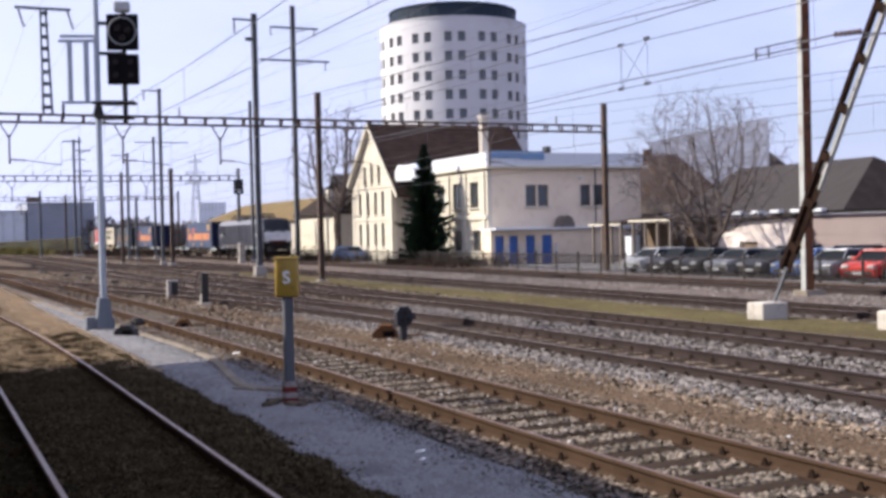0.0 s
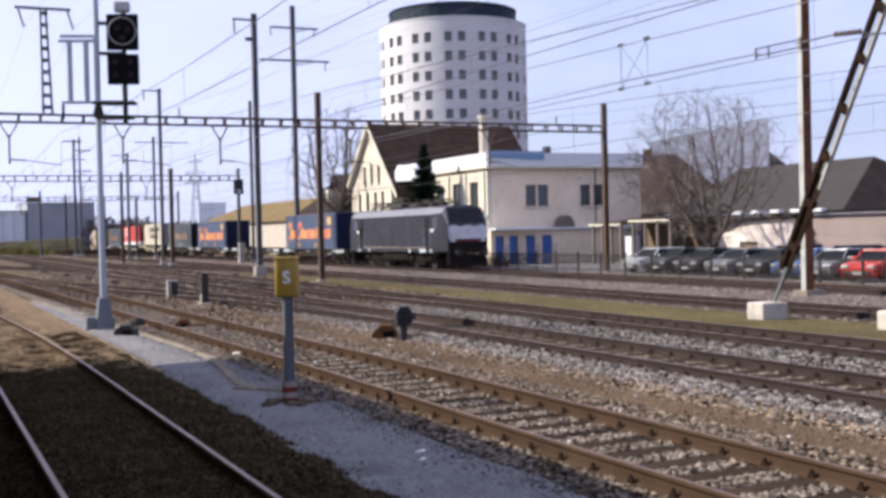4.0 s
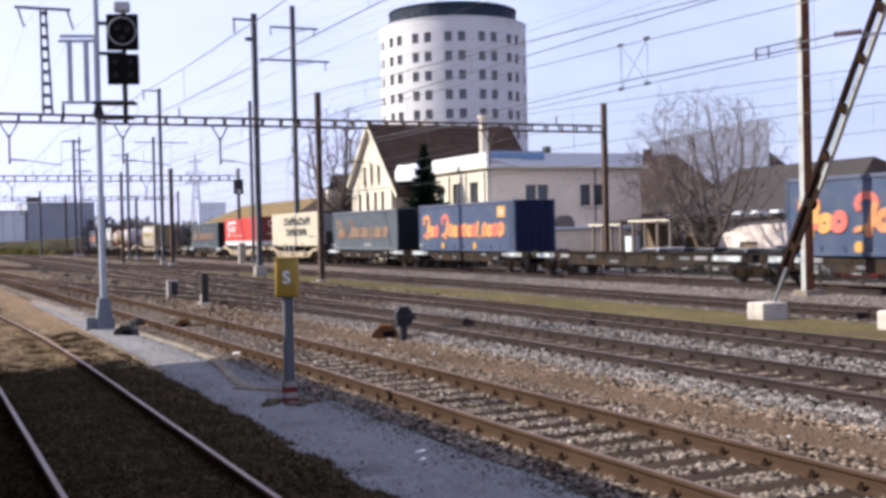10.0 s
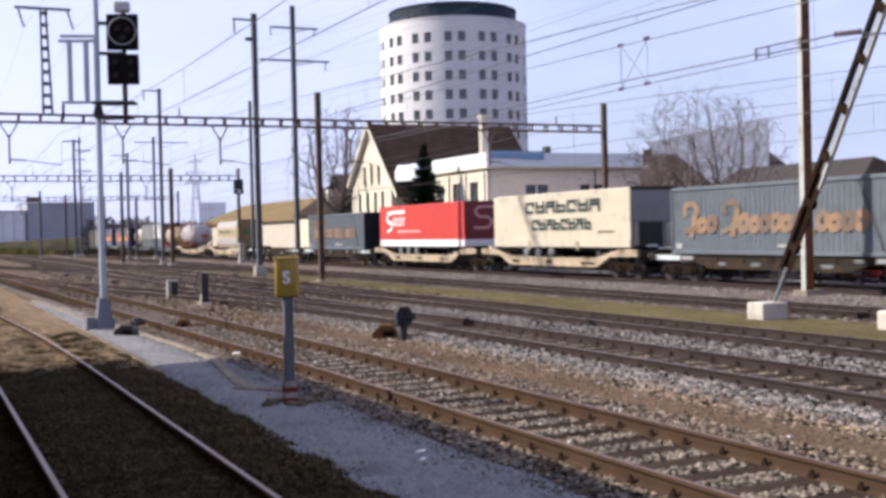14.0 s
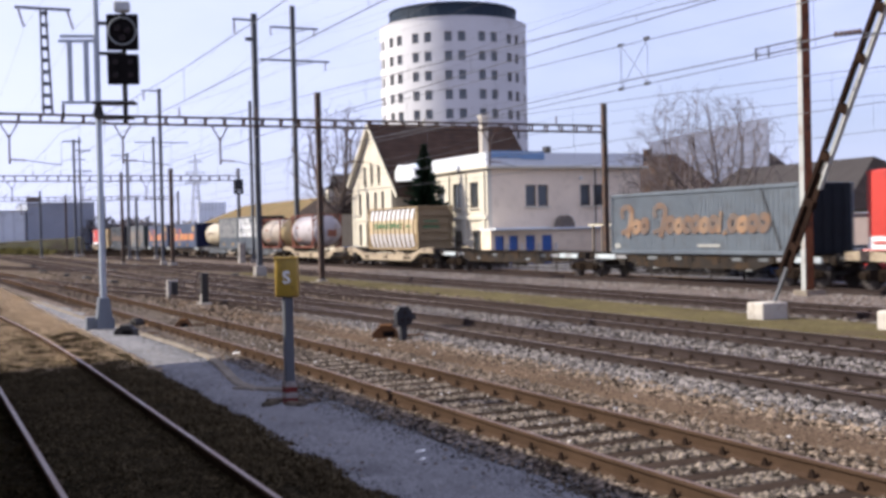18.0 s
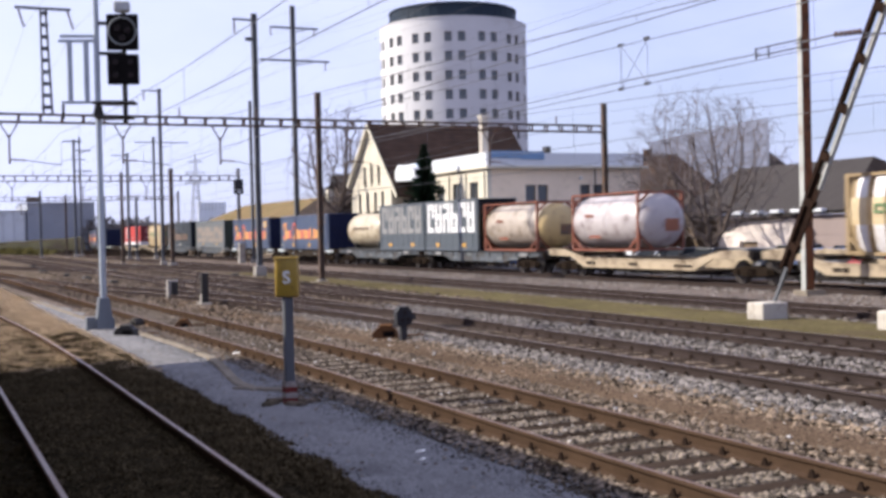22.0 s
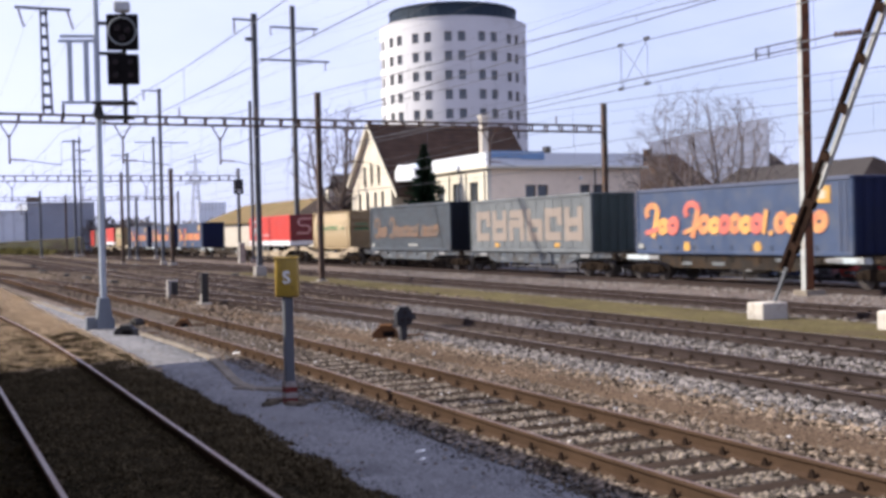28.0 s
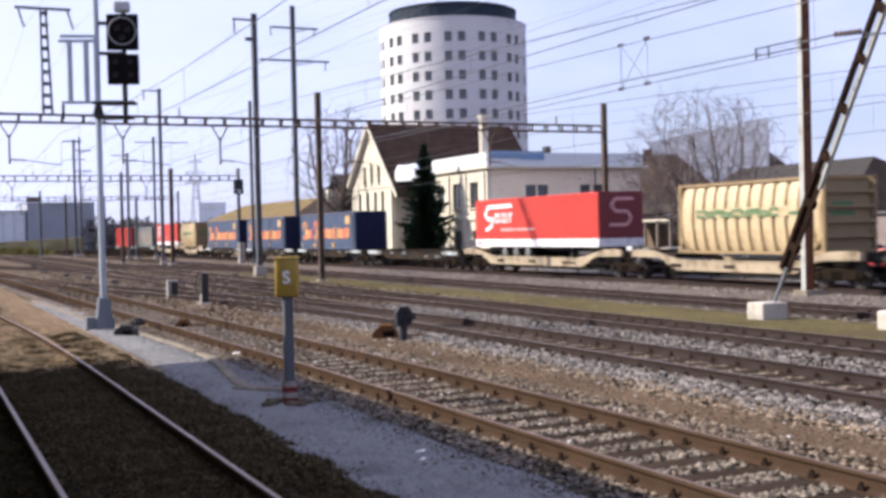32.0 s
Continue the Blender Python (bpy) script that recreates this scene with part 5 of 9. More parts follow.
        for (ya, za), (yb, zb) in zip(f, f[1:]):
            bar(bm, (b + 0.022, ya, z1 - 0.95 + za), (b + 0.022, yb, z1 - 0.95 + zb), 0.012, 0.15)
        part("front_mark", bm, "logo_pink", t, "pale looped brand mark on the front")
    return t


# -- locomotive --
def locomotive(c0, c1):
    L = c1 - c0
    t = thing("locomotive", "dark grey electric locomotive with a white front and lowered pantographs", "locomotive")
    TRAIN.append((t, (c0 + c1) / 2))
    h = L / 2
    full = [(1.49, 1.08), (1.49, 3.42), (1.16, 3.84), (0.5, 3.96), (-0.5, 3.96), (-1.16, 3.84), (-1.49, 3.42), (-1.49, 1.08)]
    nose = [(1.34, 1.08), (1.36, 2.64), (1.20, 2.74), (0.5, 2.80), (-0.5, 2.80), (-1.20, 2.74), (-1.36, 2.64), (-1.34, 1.08)]
    bm = bmesh.new()
    rings = []
    for x, prof in ((-h, nose), (-h + 0.62, full), (-h + 2.6, full), (h - 2.6, full), (h - 0.62, full), (h, nose)):
        rings.append([bm.verts.new((x, y, z)) for y, z in prof])
    for r0, r1 in zip(rings, rings[1:]):
        for i in range(8):
            j = (i + 1) % 8
            f = bm.faces.new((r0[i], r0[j], r1[j], r1[i]))
            if i in (1, 5):
                f.material_index = 2
            elif i in (2, 3, 4):
                f.material_index = 1
    for r in (rings[0], rings[-1]):
        bm.faces.new(r)
    bmesh.ops.bevel(bm, geom=[e for e in bm.edges if abs(e.verts[0].co.x - e.verts[1].co.x) > 0.5], offset=0.05, segments=2, affect="EDGES")
    part("body", bm, ["loco_black", "loco_grey", "loco_silver"], t, smooth=35)
    for way in (1, -1):
        x = way * h
        bm = bmesh.new()
        sl = Vector((way * -0.62, 0, 1.2))
        n = Vector((way * 1.2, 0, 0.62)).normalized() * 0.015
        base = Vector((x, 0, 2.77)) + sl * 0.05 + n
        top = Vector((x, 0, 2.77)) + sl * 0.84 + n
        v = [bm.verts.new(p) for p in (base + Vector((0, -1.22, 0)), base + Vector((0, 1.22, 0)), top + Vector((0, 1.12, 0)), top + Vector((0, -1.12, 0)))]
        bm.faces.new(v)
        bmesh.ops.solidify(bm, geom=bm.faces[:], thickness=0.02)
        part("windscreen", bm, "windscreen", t, "dark slanted windscreen")
        bm = bmesh.new()
        prism(bm, [(-1.30, 1.87), (1.30, 1.87), (1.32, 2.62), (0.95, 2.74), (0.55, 2.62), (0.0, 2.73), (-0.55, 2.62), (-0.95, 2.74), (-1.32, 2.62)], x - 0.02, x + 0.02, "X")
        part("front_panel", bm, "loco_white", t, "white front panel")
        bm = bmesh.new()
        soft_box(bm, (x, 0, 1.77), (0.05, 1.5, 0.13), 0.01)
        part("front_stripe", bm, "worn_red_front", t, "dark red front stripe")
        bm = bmesh.new()
        soft_box(bm, (x - way * 0.02, 0, 1.35), (0.1, 2.6, 0.7), 0.03)
        prism(bm, [(-1.3, 0.9), (1.3, 0.9), (1.2, 0.28), (-1.2, 0.28)], x - way * 0.35, x - way * 0.1, "X")
        part("buffer_beam", bm, "running_gear", t)
        for s in (-1, 1):
            bm = bmesh.new()
            soft_box(bm, (x + way * 0.02, s * 1.02, 1.77), (0.06, 0.34, 0.12), 0.015)
            part("headlight", bm, "headlight", t, "clear headlight")
        buffers(t, x, way)
        # cab side windows, doors and handrails on both sides
        for s in (-1, 1):
            bm = bmesh.new()
            soft_box(bm, (x - way * 1.55, s * 1.493, 2.88), (0.7, 0.02, 0.66), 0.008)
            part("cab_window", bm, "windscreen", t, "dark cab side window")
            bm = bmesh.new()
            soft_box(bm, (x - way * 2.75, s * 1.494, 2.25), (0.78, 0.02, 2.1), 0.01)
            part("cab_door", bm, "loco_door", t, "near-black cab door")
            for d in (-0.46, 0.46):
                bm = bmesh.new()
                rod(bm, (x - way * 2.75 + d, s * 1.53, 1.15), (x - way * 2.75 + d, s * 1.53, 2.5), 0.018, seg=6)
                part("handrail", bm, "galvanised", t)
            bm = bmesh.new()
            soft_box(bm, (x - way * 2.0, s * 1.50, 2.42), (0.34, 0.02, 0.20), 0.006)
            part("cab_plate", bm, "logo_white", t, "small white plate")
    for s in (-1, 1):
        bm = bmesh.new()
        soft_box(bm, (0, s * 1.495, 1.34), (L - 6.0, 0.02, 0.05), 0.006)
        part("side_stripe", bm, "wagon_cream", t, "thin pale line along the side")
        for x in (-3.3, 0.0, 3.3):
            bm = bmesh.new()
            box(bm, (x, s * 1.492, 2.1), (0.03, 0.012, 1.9))
            part("panel_joint", bm, "dark_metal", t)
        for x, w2 in ((-6.3, 0.4), (-4.4, 0.35), (2.9, 0.35), (5.0, 1.0), (6.3, 0.35)):
            bm = bmesh.new()
            soft_box(bm, (x, s * 1.5, 1.14), (w2, 0.03, 0.2), 0.01)
            part("data_plate", bm, "wagon_pale", t, "pale data plate")
    bars(t, [(-6.2, -5.6, 2.35, 0.62)], -1.5, "brake_dust", "worn brown logo as a plain shape")
    bm = bmesh.new()
    soft_box(bm, (0, 0, 0.72), (4.6, 2.6, 0.56), 0.08)
    for s in (-1, 1):
        for x in (-1.4, 0, 1.4):
            soft_box(bm, (x, s * 1.28, 0.7), (1.1, 0.1, 0.4), 0.03)
    part("transformer", bm, "running_gear", t)
    bogie(t, -h + 4.6, True)
    bogie(t, h - 4.6, True)
    # roof gear
    for x in (-5.2, -3.4, 3.4, 5.2):
        bm = bmesh.new()
        bar(bm, (x - 0.9, 0, 4.16), (x + 0.9, 0, 4.16), 1.0, 0.06)
        pg = part("pantograph", bm, "dark_metal", t, "folded dark pantograph")
        for s in (-1, 1):
            bm = bmesh.new()
            bar(bm, (x - 0.9, s * 0.55, 4.16), (x + 0.9, s * 0.5, 4.28), 0.06, 0.06)
            bar(bm, (x + 0.9, s * 0.5, 4.28), (x - 0.7, s * 0.45, 4.40), 0.05, 0.05)
            part("arm", bm, "dark_metal", pg)
        for d in (-0.12, 0.12):
            bm = bmesh.new()
            bar(bm, (x - 0.7 + d, -0.85, 4.44), (x - 0.7 + d, 0.85, 4.44), 0.05, 0.05)
            part("contact_strip", bm, "dark_metal", pg)
        for px, py in ((-0.8, -0.55), (-0.8, 0.55), (0.8, -0.55), (0.8, 0.55)):
            bm = bmesh.new()
            rod(bm, (x + px, py, 3.94), (x + px, py, 4.16), 0.08, 0.05, 8)
            part("support_insulator", bm, "insulator", pg)
    bm = bmesh.new()
    soft_box(bm, (-1.2, 0, 4.10), (2.2, 1.5, 0.3), 0.05)
    soft_box(bm, (1.6, 0, 4.06), (1.4, 1.3, 0.24), 0.05)
    for x in (-2.2, -0.4, 0.6, 2.4, 4.3, -4.3):
        rod(bm, (x, 0.4, 3.94), (x, 0.4, 4.34), 0.07, 0.05, 8)
    rod(bm, (-5.5, 0.4, 4.34), (5.5, 0.4, 4.34), 0.025, seg=6)
    part("roof_equipment", bm, "dark_metal", t)
    return t


locomotive(-120.75, -103.65)
FLAT = "dark flat container wagon with pale worn sill plates"
GREY = "blue-grey container wagon with deep sills"
CREAM = "cream pocket wagon with swan-necked sills"
flat_wagon(-138.9, -122.0, "wagon_dark", False, True, FLAT)
flat_wagon(-156.8, -139.1, "wagon_dark", True, False, "empty dark flat container wagon with pale sill plates")
flat_wagon(-173.3, -157.1, "wagon_dark", False, True, FLAT)
flat_wagon(-189.9, -173.5, "wagon_dark", True, False, FLAT)
pocket_wagon(-206.3, -190.2, "wagon_cream", False, True, CREAM)
pocket_wagon(-223.1, -206.5, "wagon_cream", True, False, CREAM)
flat_wagon(-239.9, -223.4, "wagon_dark", False, True, FLAT)
flat_wagon(-257.2, -240.1, "wagon_dark", True, False, "empty dark flat container wagon with pale sill plates")
pocket_wagon(-273.7, -257.5, "wagon_cream", False, True, CREAM)
pocket_wagon(-290.0, -273.9, "wagon_cream", True, False, CREAM)
flat_wagon(-306.0, -290.3, "wagon_grey", False, True, GREY, False)
flat_wagon(-322.2, -306.2, "wagon_grey", True, False, GREY, False)
flat_wagon(-338.6, -322.5, "wagon_dark", False, True, FLAT)
flat_wagon(-355.0, -338.8, "wagon_dark", True, False, FLAT)
flat_wagon(-371.7, -355.3, "wagon_grey", False, True, GREY, False)
flat_wagon(-388.3, -371.9, "wagon_grey", True, False, GREY, False)
pocket_wagon(-403.2, -388.6, "wagon_cream", False, True, CREAM)
pocket_wagon(-420.5, -403.4, "wagon_cream", True, False, CREAM)
flat_wagon(-437.0, -420.8, "wagon_dark", False, True, "empty dark flat container wagon with pale sill plates")
flat_wagon(-453.5, -437.2, "wagon_dark", True, False, FLAT)
flat_wagon(-470.2, -453.8, "wagon_dark", False, True, FLAT)
flat_wagon(-487.0, -470.4, "wagon_dark", True, False, FLAT)
pocket_wagon(-500.0, -487.3, "wagon_cream", False, True, CREAM)
pocket_wagon(-516.0, -500.2, "wagon_cream", True, False, CREAM)
flat_wagon(-532.3, -516.3, "wagon_dark", False, True, FLAT)
flat_wagon(-549.0, -532.5, "wagon_dark", True, False, FLAT)

blue_box(-137.1, -124.2)
blue_box(-171.3, -158.4)
grey_box(-188.0, -175.0, 3.95, "box_grey", ("logo_faded", "logo_faded", "logo_rust"), "blue-grey ribbed container with a faded orange brand mark")
trailer(-204.5, -191.1, 1.42, 4.19, "trailer_cream", "trailer_grey", "trailer_cream", "cream tarpaulin semi-trailer with dark block lettering shapes", "cream")
trailer(-221.8, -208.4, 1.42, 4.12, "trailer_red", "trailer_darkred", "trailer_white", "red tarpaulin semi-trailer with a white brand mark and white skirt", "red")
grey_box(-237.7, -225.05, 3.85, "box_grey", ("logo_rust", "logo_faded", "logo_rust"), "blue-grey ribbed container with a faded orange brand mark")
ribbed_box(-269.1, -260.3, 3.99, "rib_silver", "logo_green", 10, "silver-cream ribbed bulk container with a green mark")
tank(-288.0, -281.2, 1.25, 2.62, "tank_lilac", "tank_lilac", "frame_red", "lilac-white tank container in a red-brown frame")
tank(-297.6, -290.4, 1.2, 2.52, "tank_beige", "tank_sand", "frame_red", "beige tank container with a sand-yellow end in a red-brown frame")
lettered_box(-305.35, -297.8, 4.2, "box_mid", "logo_white", 6, "dark grey swap body with bold white block shapes", "box_end", (0.36, 0.95))
lettered_box(-313.1, -305.5, 4.2, "box_mid", "logo_dim", 6, "dark grey swap body with faded grey block shapes", "box_end", (0.36, 0.95))
tank(-320.3, -313.2, 1.22, 2.55, "tank_cream", "tank_cream", None, "cream tank on a low base frame", False)
blue_box(-336.8, -324.0, 3.95)
blue_box(-353.4, -340.3, 3.98)
lettered_box(-370.3, -357.2, 4.05, "box_silver", "logo_tan", 6, "pale grey container with faded tan block shapes and dark green doors", "box_green_end", (0.20, 0.78))
grey_box(-386.5, -373.15, 4.15, "box_dark", ("logo_rust",), "slate grey ribbed container with a faded orange brand mark", 0.3)
ribbed_box(-399.4, -390.8, 4.02, "rib_cream", "logo_green", 11, "cream ribbed bulk container with a green mark")
trailer(-418.8, -405.7, 1.42, 4.08, "trailer_red", "trailer_darkred", "trailer_white", "red tarpaulin semi-trailer with a white brand mark and white skirt", "red")
blue_box(-451.8, -438.8)
blue_box(-468.8, -456.4)
blue_box(-485.2, -472.0)
ribbed_box(-499.3, -491.2, 4.0, "rib_cream", "logo_green", 11, "cream ribbed bulk container with a green mark")
trailer(-514.8, -501.2, 1.42, 4.1, "trailer_red", "trailer_darkred", "trailer_white", "red tarpaulin semi-trailer with a white brand mark and white skirt", "red")
lettered_box(-530.8, -517.6, 3.9, "box_silver", "logo_tan", 6, "pale grey container with faded tan block shapes", "box_end", (0.20, 0.78))
grey_box(-548.0, -534.0, 3.95, "trailer_red", None, "plain red ribbed container", 0.3, "trailer_darkred", False)


# ---- platform, canopy and walkway edge ----
def platform():
    p = thing("platform", "concrete station platform under a flat canopy", "platform", kind="structure")
    bm = bmesh.new()
    soft_box(bm, (0, -4.9, 0.0), (70, 10.2, 0.7), 0.03)
    part("platform_slab", bm, "concrete", p)
    bm = bmesh.new()
    # Out of view, known by its shadow; its end is cut to that shadow's edge.
    prism(bm, [(-24.4, 0.2), (-24.2, -1.2), (-23.3, -3.2), (-23.2, -7.3), (20.2, -7.3), (20.2, 0.2)], 4.2, 4.44, "Z")
    part("canopy_roof", bm, "timber", p, "dark boarded canopy roof")
    for i in range(7):
        bm = bmesh.new()
        x = -23 + 7 * i
        rod(bm, (x, -4.2, 0.34), (x, -4.2, 4.22), 0.11, seg=12)
        part("canopy_post", bm, "mast_grey", p, smooth=40)
    bm = bmesh.new()
    # Unseen wall, added to keep sky light off the siding.
    box(bm, (0, -9.3, 2.3), (60, 0.3, 4.0))
    part("rear_wall", bm, "kerb", p, "unseen plain wall added to hold back sky light")


platform()


def walkway_edge():
    """Pale edging stones along the walkway, bending inwards near the yellow box."""
    e = thing("walkway_kerb", "pale stone edging along the asphalt walkway", "kerb", kind="structure")
    pts = [(-46.0, 4.1), (-43.5, 4.27), (-39.0, 4.38), (-34.8, 4.52), (-31.5, 4.76), (-28.7, 4.92), (-25.0, 5.08), (-21.8, 5.10), (-20.0, 4.88), (-18.5, 4.66), (-17.6, 4.56), (-16.9, 4.6), (-16.7, 4.8)]
    bm = bmesh.new()
    soft_box(bm, (0, 0, 0), (0.97, 0.17, 0.12), 0.02)
    stone = mesh_of("edging_stone", bm, "kerb")
    for (xa, ya), (xb, yb) in zip(pts, pts[1:]):
        d = math.hypot(xb - xa, yb - ya)
        n = max(int(round(d / 1.0)), 1)
        for i in range(n):
            u = (i + 0.5) / n
            part("edging_stone", stone, None, e, at=pose(xa + (xb - xa) * u, ya + (yb - ya) * u, -0.185 + 0.01 * math.sin(i * 2.1), 0, 0, math.degrees(math.atan2(yb - ya, xb - xa))))


walkway_edge()


# ---- masts, portals and wires ----
def h_beam(bm, x, y, z0, z1, w, web_y=True, f=0.022):
    """An upright H-section; web_y: the flanges face along y."""
    a, g = w / 2, 0.009
    pts = [(-a, -a), (a, -a), (a, -a + f), (g, -a + f), (g, a - f), (a, a - f), (a, a), (-a, a), (-a, a - f), (-g, a - f), (-g, -a + f), (-a, -a + f)]
    prism(bm, [((x + p[0], y + p[1]) if web_y else (x + p[1], y + p[0])) for p in pts], z0, z1, "Z")


def insulator(bm, a, b, r=0.06, n=5):
    a, b = Vector(a), Vector(b)
    rod(bm, a, b, r * 0.4, seg=6)
    for i in range(n):
        u0, u1 = (i + 0.25) / n, (i + 0.75) / n
        rod(bm, a.lerp(b, u0), a.lerp(b, u1), r, r * 0.75, 8)


def steel_mast(x, y, z1, w=0.24, mat="mast", label="brown steel overhead-line mast", base=0.45, foot=None, group="overhead-line masts"):
    """An H-section mast on a concrete foot."""
    z0 = level(y)
    t = thing("overhead_line_mast", label, "mast", group, at=pose(x, y, z0))
    h = z1 - z0
    bm = bmesh.new()
    h_beam(bm, 0, 0, 0, h, w)
    part("shaft", bm, mat, t)
    bm = bmesh.new()
    soft_box(bm, (0, 0, base / 2 - 0.1), (w * 2.2, w * 2.2, base), 0.04)
    part("foot", bm, "concrete", t, "pale concrete foot")
    return t, h, z0


def cross_arm(t, z, y0, y1, drops=(), mat="mast", w=0.09):
    bm = bmesh.new()
    bar(bm, (0, y0, z), (0, y1, z), w, w * 1.3)
    bar(bm, (0, 0, z - 0.5), (0, y1 * 0.6, z - 0.03), w * 0.6, w * 0.6)
    part("cross_arm", bm, mat, t)
    for y in drops:
        bm = bmesh.new()
        insulator(bm, (0, y, z - 0.08), (0.0, y, z - 0.85), 0.08)
        part("insulator", bm, "insulator", t)


def portal(x, ya, yb, z0, z1, masts, label, hangers, pins=(), w=0.26):
    """A portal across the tracks: masts and a battened girder with hangers for the contact lines."""
    t = thing("overhead_line_portal", label, "portal", "portals over the tracks", at=pose(x, 0, 0))
    for y, top in masts:
        bm = bmesh.new()
        zb = level(y) - 0.1
        h_beam(bm, 0, y, zb, top, w)
        part("portal_mast", bm, "mast", t, "brown steel mast")
        bm = bmesh.new()
        soft_box(bm, (0, y, level(y) + 0.02), (0.55, 0.55, 0.2), 0.03)
        part("foot", bm, "concrete", t)
    for z in (z0, z1):
        for d in (-0.16, 0.16):
            bm = bmesh.new()
            box(bm, (d, (ya + yb) / 2, z), (0.05, yb - ya, 0.085))
            part("girder_chord", bm, "mast", t)
    n = int((yb - ya) / 0.95)
    bm = bmesh.new()
    box(bm, (0, 0, 0), (0.03, 0.10, z1 - z0))
    batten = mesh_of("girder_batten", bm, "mast")
    for i in range(n + 1):
        for d in (-0.16, 0.16):
            part("girder_batten", batten, None, t, at=pose(d, ya + (yb - ya) * i / n, (z0 + z1) / 2))
    for y, reach in hangers:
        bm = bmesh.new()
        bar(bm, (0, y - 0.42, z0), (0, y, z0 - 0.75), 0.06, 0.06)
        bar(bm, (0, y + 0.42, z0), (0, y, z0 - 0.75), 0.06, 0.06)
        bar(bm, (0, y, z0 - 0.6), (0, y, z0 - 1.95), 0.08, 0.08)
        part("hanger", bm, "mast", t)
        bm = bmesh.new()
        insulator(bm, (0, y, z0 - 1.75), (0, y + 0.7, z0 - 1.78), 0.06)
        part("insulator", bm, "insulator", t)
        bm = bmesh.new()
        rod(bm, (0, y + 0.7, z0 - 1.78), (0, y + reach, z0 - 2.0), 0.022, seg=6)
        rod(bm, (0, y + reach, z0 - 2.0), (0, y + reach, z0 - 0.9), 0.008, seg=5)
        part("steady_arm", bm, "wire", t)
    for y in pins:
        bm = bmesh.new()
        rod(bm, (0, y, z1), (0, y, z1 + 0.5), 0.03, seg=6)
        insulator(bm, (0, y, z1 + 0.1), (0, y, z1 + 0.45), 0.055, 3)
        part("pin_insulator", bm, "insulator", t)
    return t


near_portal = portal(-57.0, -1.2, 36.7, 7.68, 8.05, [(-1.2, 8.3), (19.26, 9.5), (36.7, 9.35)], "brown steel portal with a battened girder over the tracks",
                     [(4.2, 2.3), (9.35, 2.3), (14.1, 1.8), (21.0, 1.6), (29.2, 1.6)], (12.1, 16.0, 33.5))
# lattice post on the girder with an arm for a feeder line
bm = bmesh.new()
for dx in (-0.2, 0.2):
    for dy in (-0.2, 0.2):
        bar(bm, (dx, 5.95 + dy, 8.05), (dx * 0.6, 5.85 + dy * 0.6, 13.0), 0.06, 0.06)
for i in range(9):
    z = 8.4 + 0.55 * i
    u = 1 - 0.4 * (z - 8.05) / 4.95
    for dx in (-0.2, 0.2):
        box(bm, (dx * u, 5.9, z), (0.05, 0.42 * u, 0.14))
    for dy in (-0.2, 0.2):
        box(bm, (0, 5.9 + dy * u, z), (0.42 * u, 0.05, 0.14))
part("lattice_post", bm, "mast_grey", near_portal, "grey lattice post on the girder")
bm = bmesh.new()
bar(bm, (0, 4.6, 13.02), (0, 7.1, 13.02), 0.12, 0.12)
part("feeder_arm", bm, "mast_grey", near_portal)
for y in (4.75, 6.95):
    bm = bmesh.new()
    insulator(bm, (0, y, 12.95), (0.0, y + 0.25, 12.1), 0.07)
    part("insulator", bm, "insulator", near_portal)

portal(-115.0, 5.0, 30.2, 7.75, 8.25, [(5.0, 8.6), (18.6, 8.6), (30.2, 9.0)], "distant brown portal with a battened girder", [(8.6, 2.4), (15.0, 1.6), (21.0, 1.6)], (10.5, 13.0, 25.0))
portal(-172.0, 7.0, 36.0, 7.75, 8.25, [(7.0, 8.6), (20.0, 8.6), (36.0, 9.0)], "distant brown portal with a battened girder", [(9.6, 2.4), (14.0, 1.6)], (12.0, 15.0))

# line-side masts between the tracks
t, h, z0 = steel_mast(-67.8, 19.0, 15.5, 0.30, "mast_grey", "tall grey steel mast on a concrete block", 0.75)
cross_arm(t, 15.1 - z0, -1.3, 0.2, (-1.2,), "mast_grey")
bm = bmesh.new()
soft_box(bm, (0, -0.35, 13.95 - z0), (0.2, 0.4, 0.22), 0.03)
part("bracket", bm, "mast_grey", t)
t, h, z0 = steel_mast(-99.8, 19.5, 14.9, 0.26, "mast_grey", "grey steel mast with one arm", 0.6)
cross_arm(t, 14.7 - z0, -1.5, 0.2, (-1.3,), "mast_grey")
cross_arm(t, 10.3 - z0, -2.2, 2.4, (), "mast_grey", 0.06)
t, h, z0 = steel_mast(-96.8, 19.7, 7.9, 0.30, "mast", "short brown steel line-side mast", 0.5)
t, h, z0 = steel_mast(-102.6, 28.2, 14.4, 0.24, "mast_grey", "tall grey steel mast", 0.5)
t, h, z0 = steel_mast(-132.5, 23.0, 6.8, 0.26, "mast_grey", "short grey steel line-side mast", 0.5)
t, h, z0 = steel_mast(-140.0, 23.4, 12.3, 0.3, "mast_grey", "grey steel mast with arms", 0.5)
cross_arm(t, 12.0 - z0, -1.8, 0.2, (), "mast_grey", 0.08)
t, h, z0 = steel_mast(-140.4, 26.6, 14.3, 0.26, "mast_grey", "plain grey steel line-side mast", 0.5)
t, h, z0 = steel_mast(-172.0, 21.3, 16.5, 0.32, "mast_grey", "tall grey steel mast with arms", 0.5)
cross_arm(t, 16.2 - z0, -1.6, 1.2, (), "mast_grey", 0.14)
cross_arm(t, 13.6 - z0, -0.4, 1.6, (), "mast_grey", 0.1)
t, h, z0 = steel_mast(-176.0, 22.6, 17.2, 0.24, "mast_grey", "tall grey steel mast with arms", 0.5)
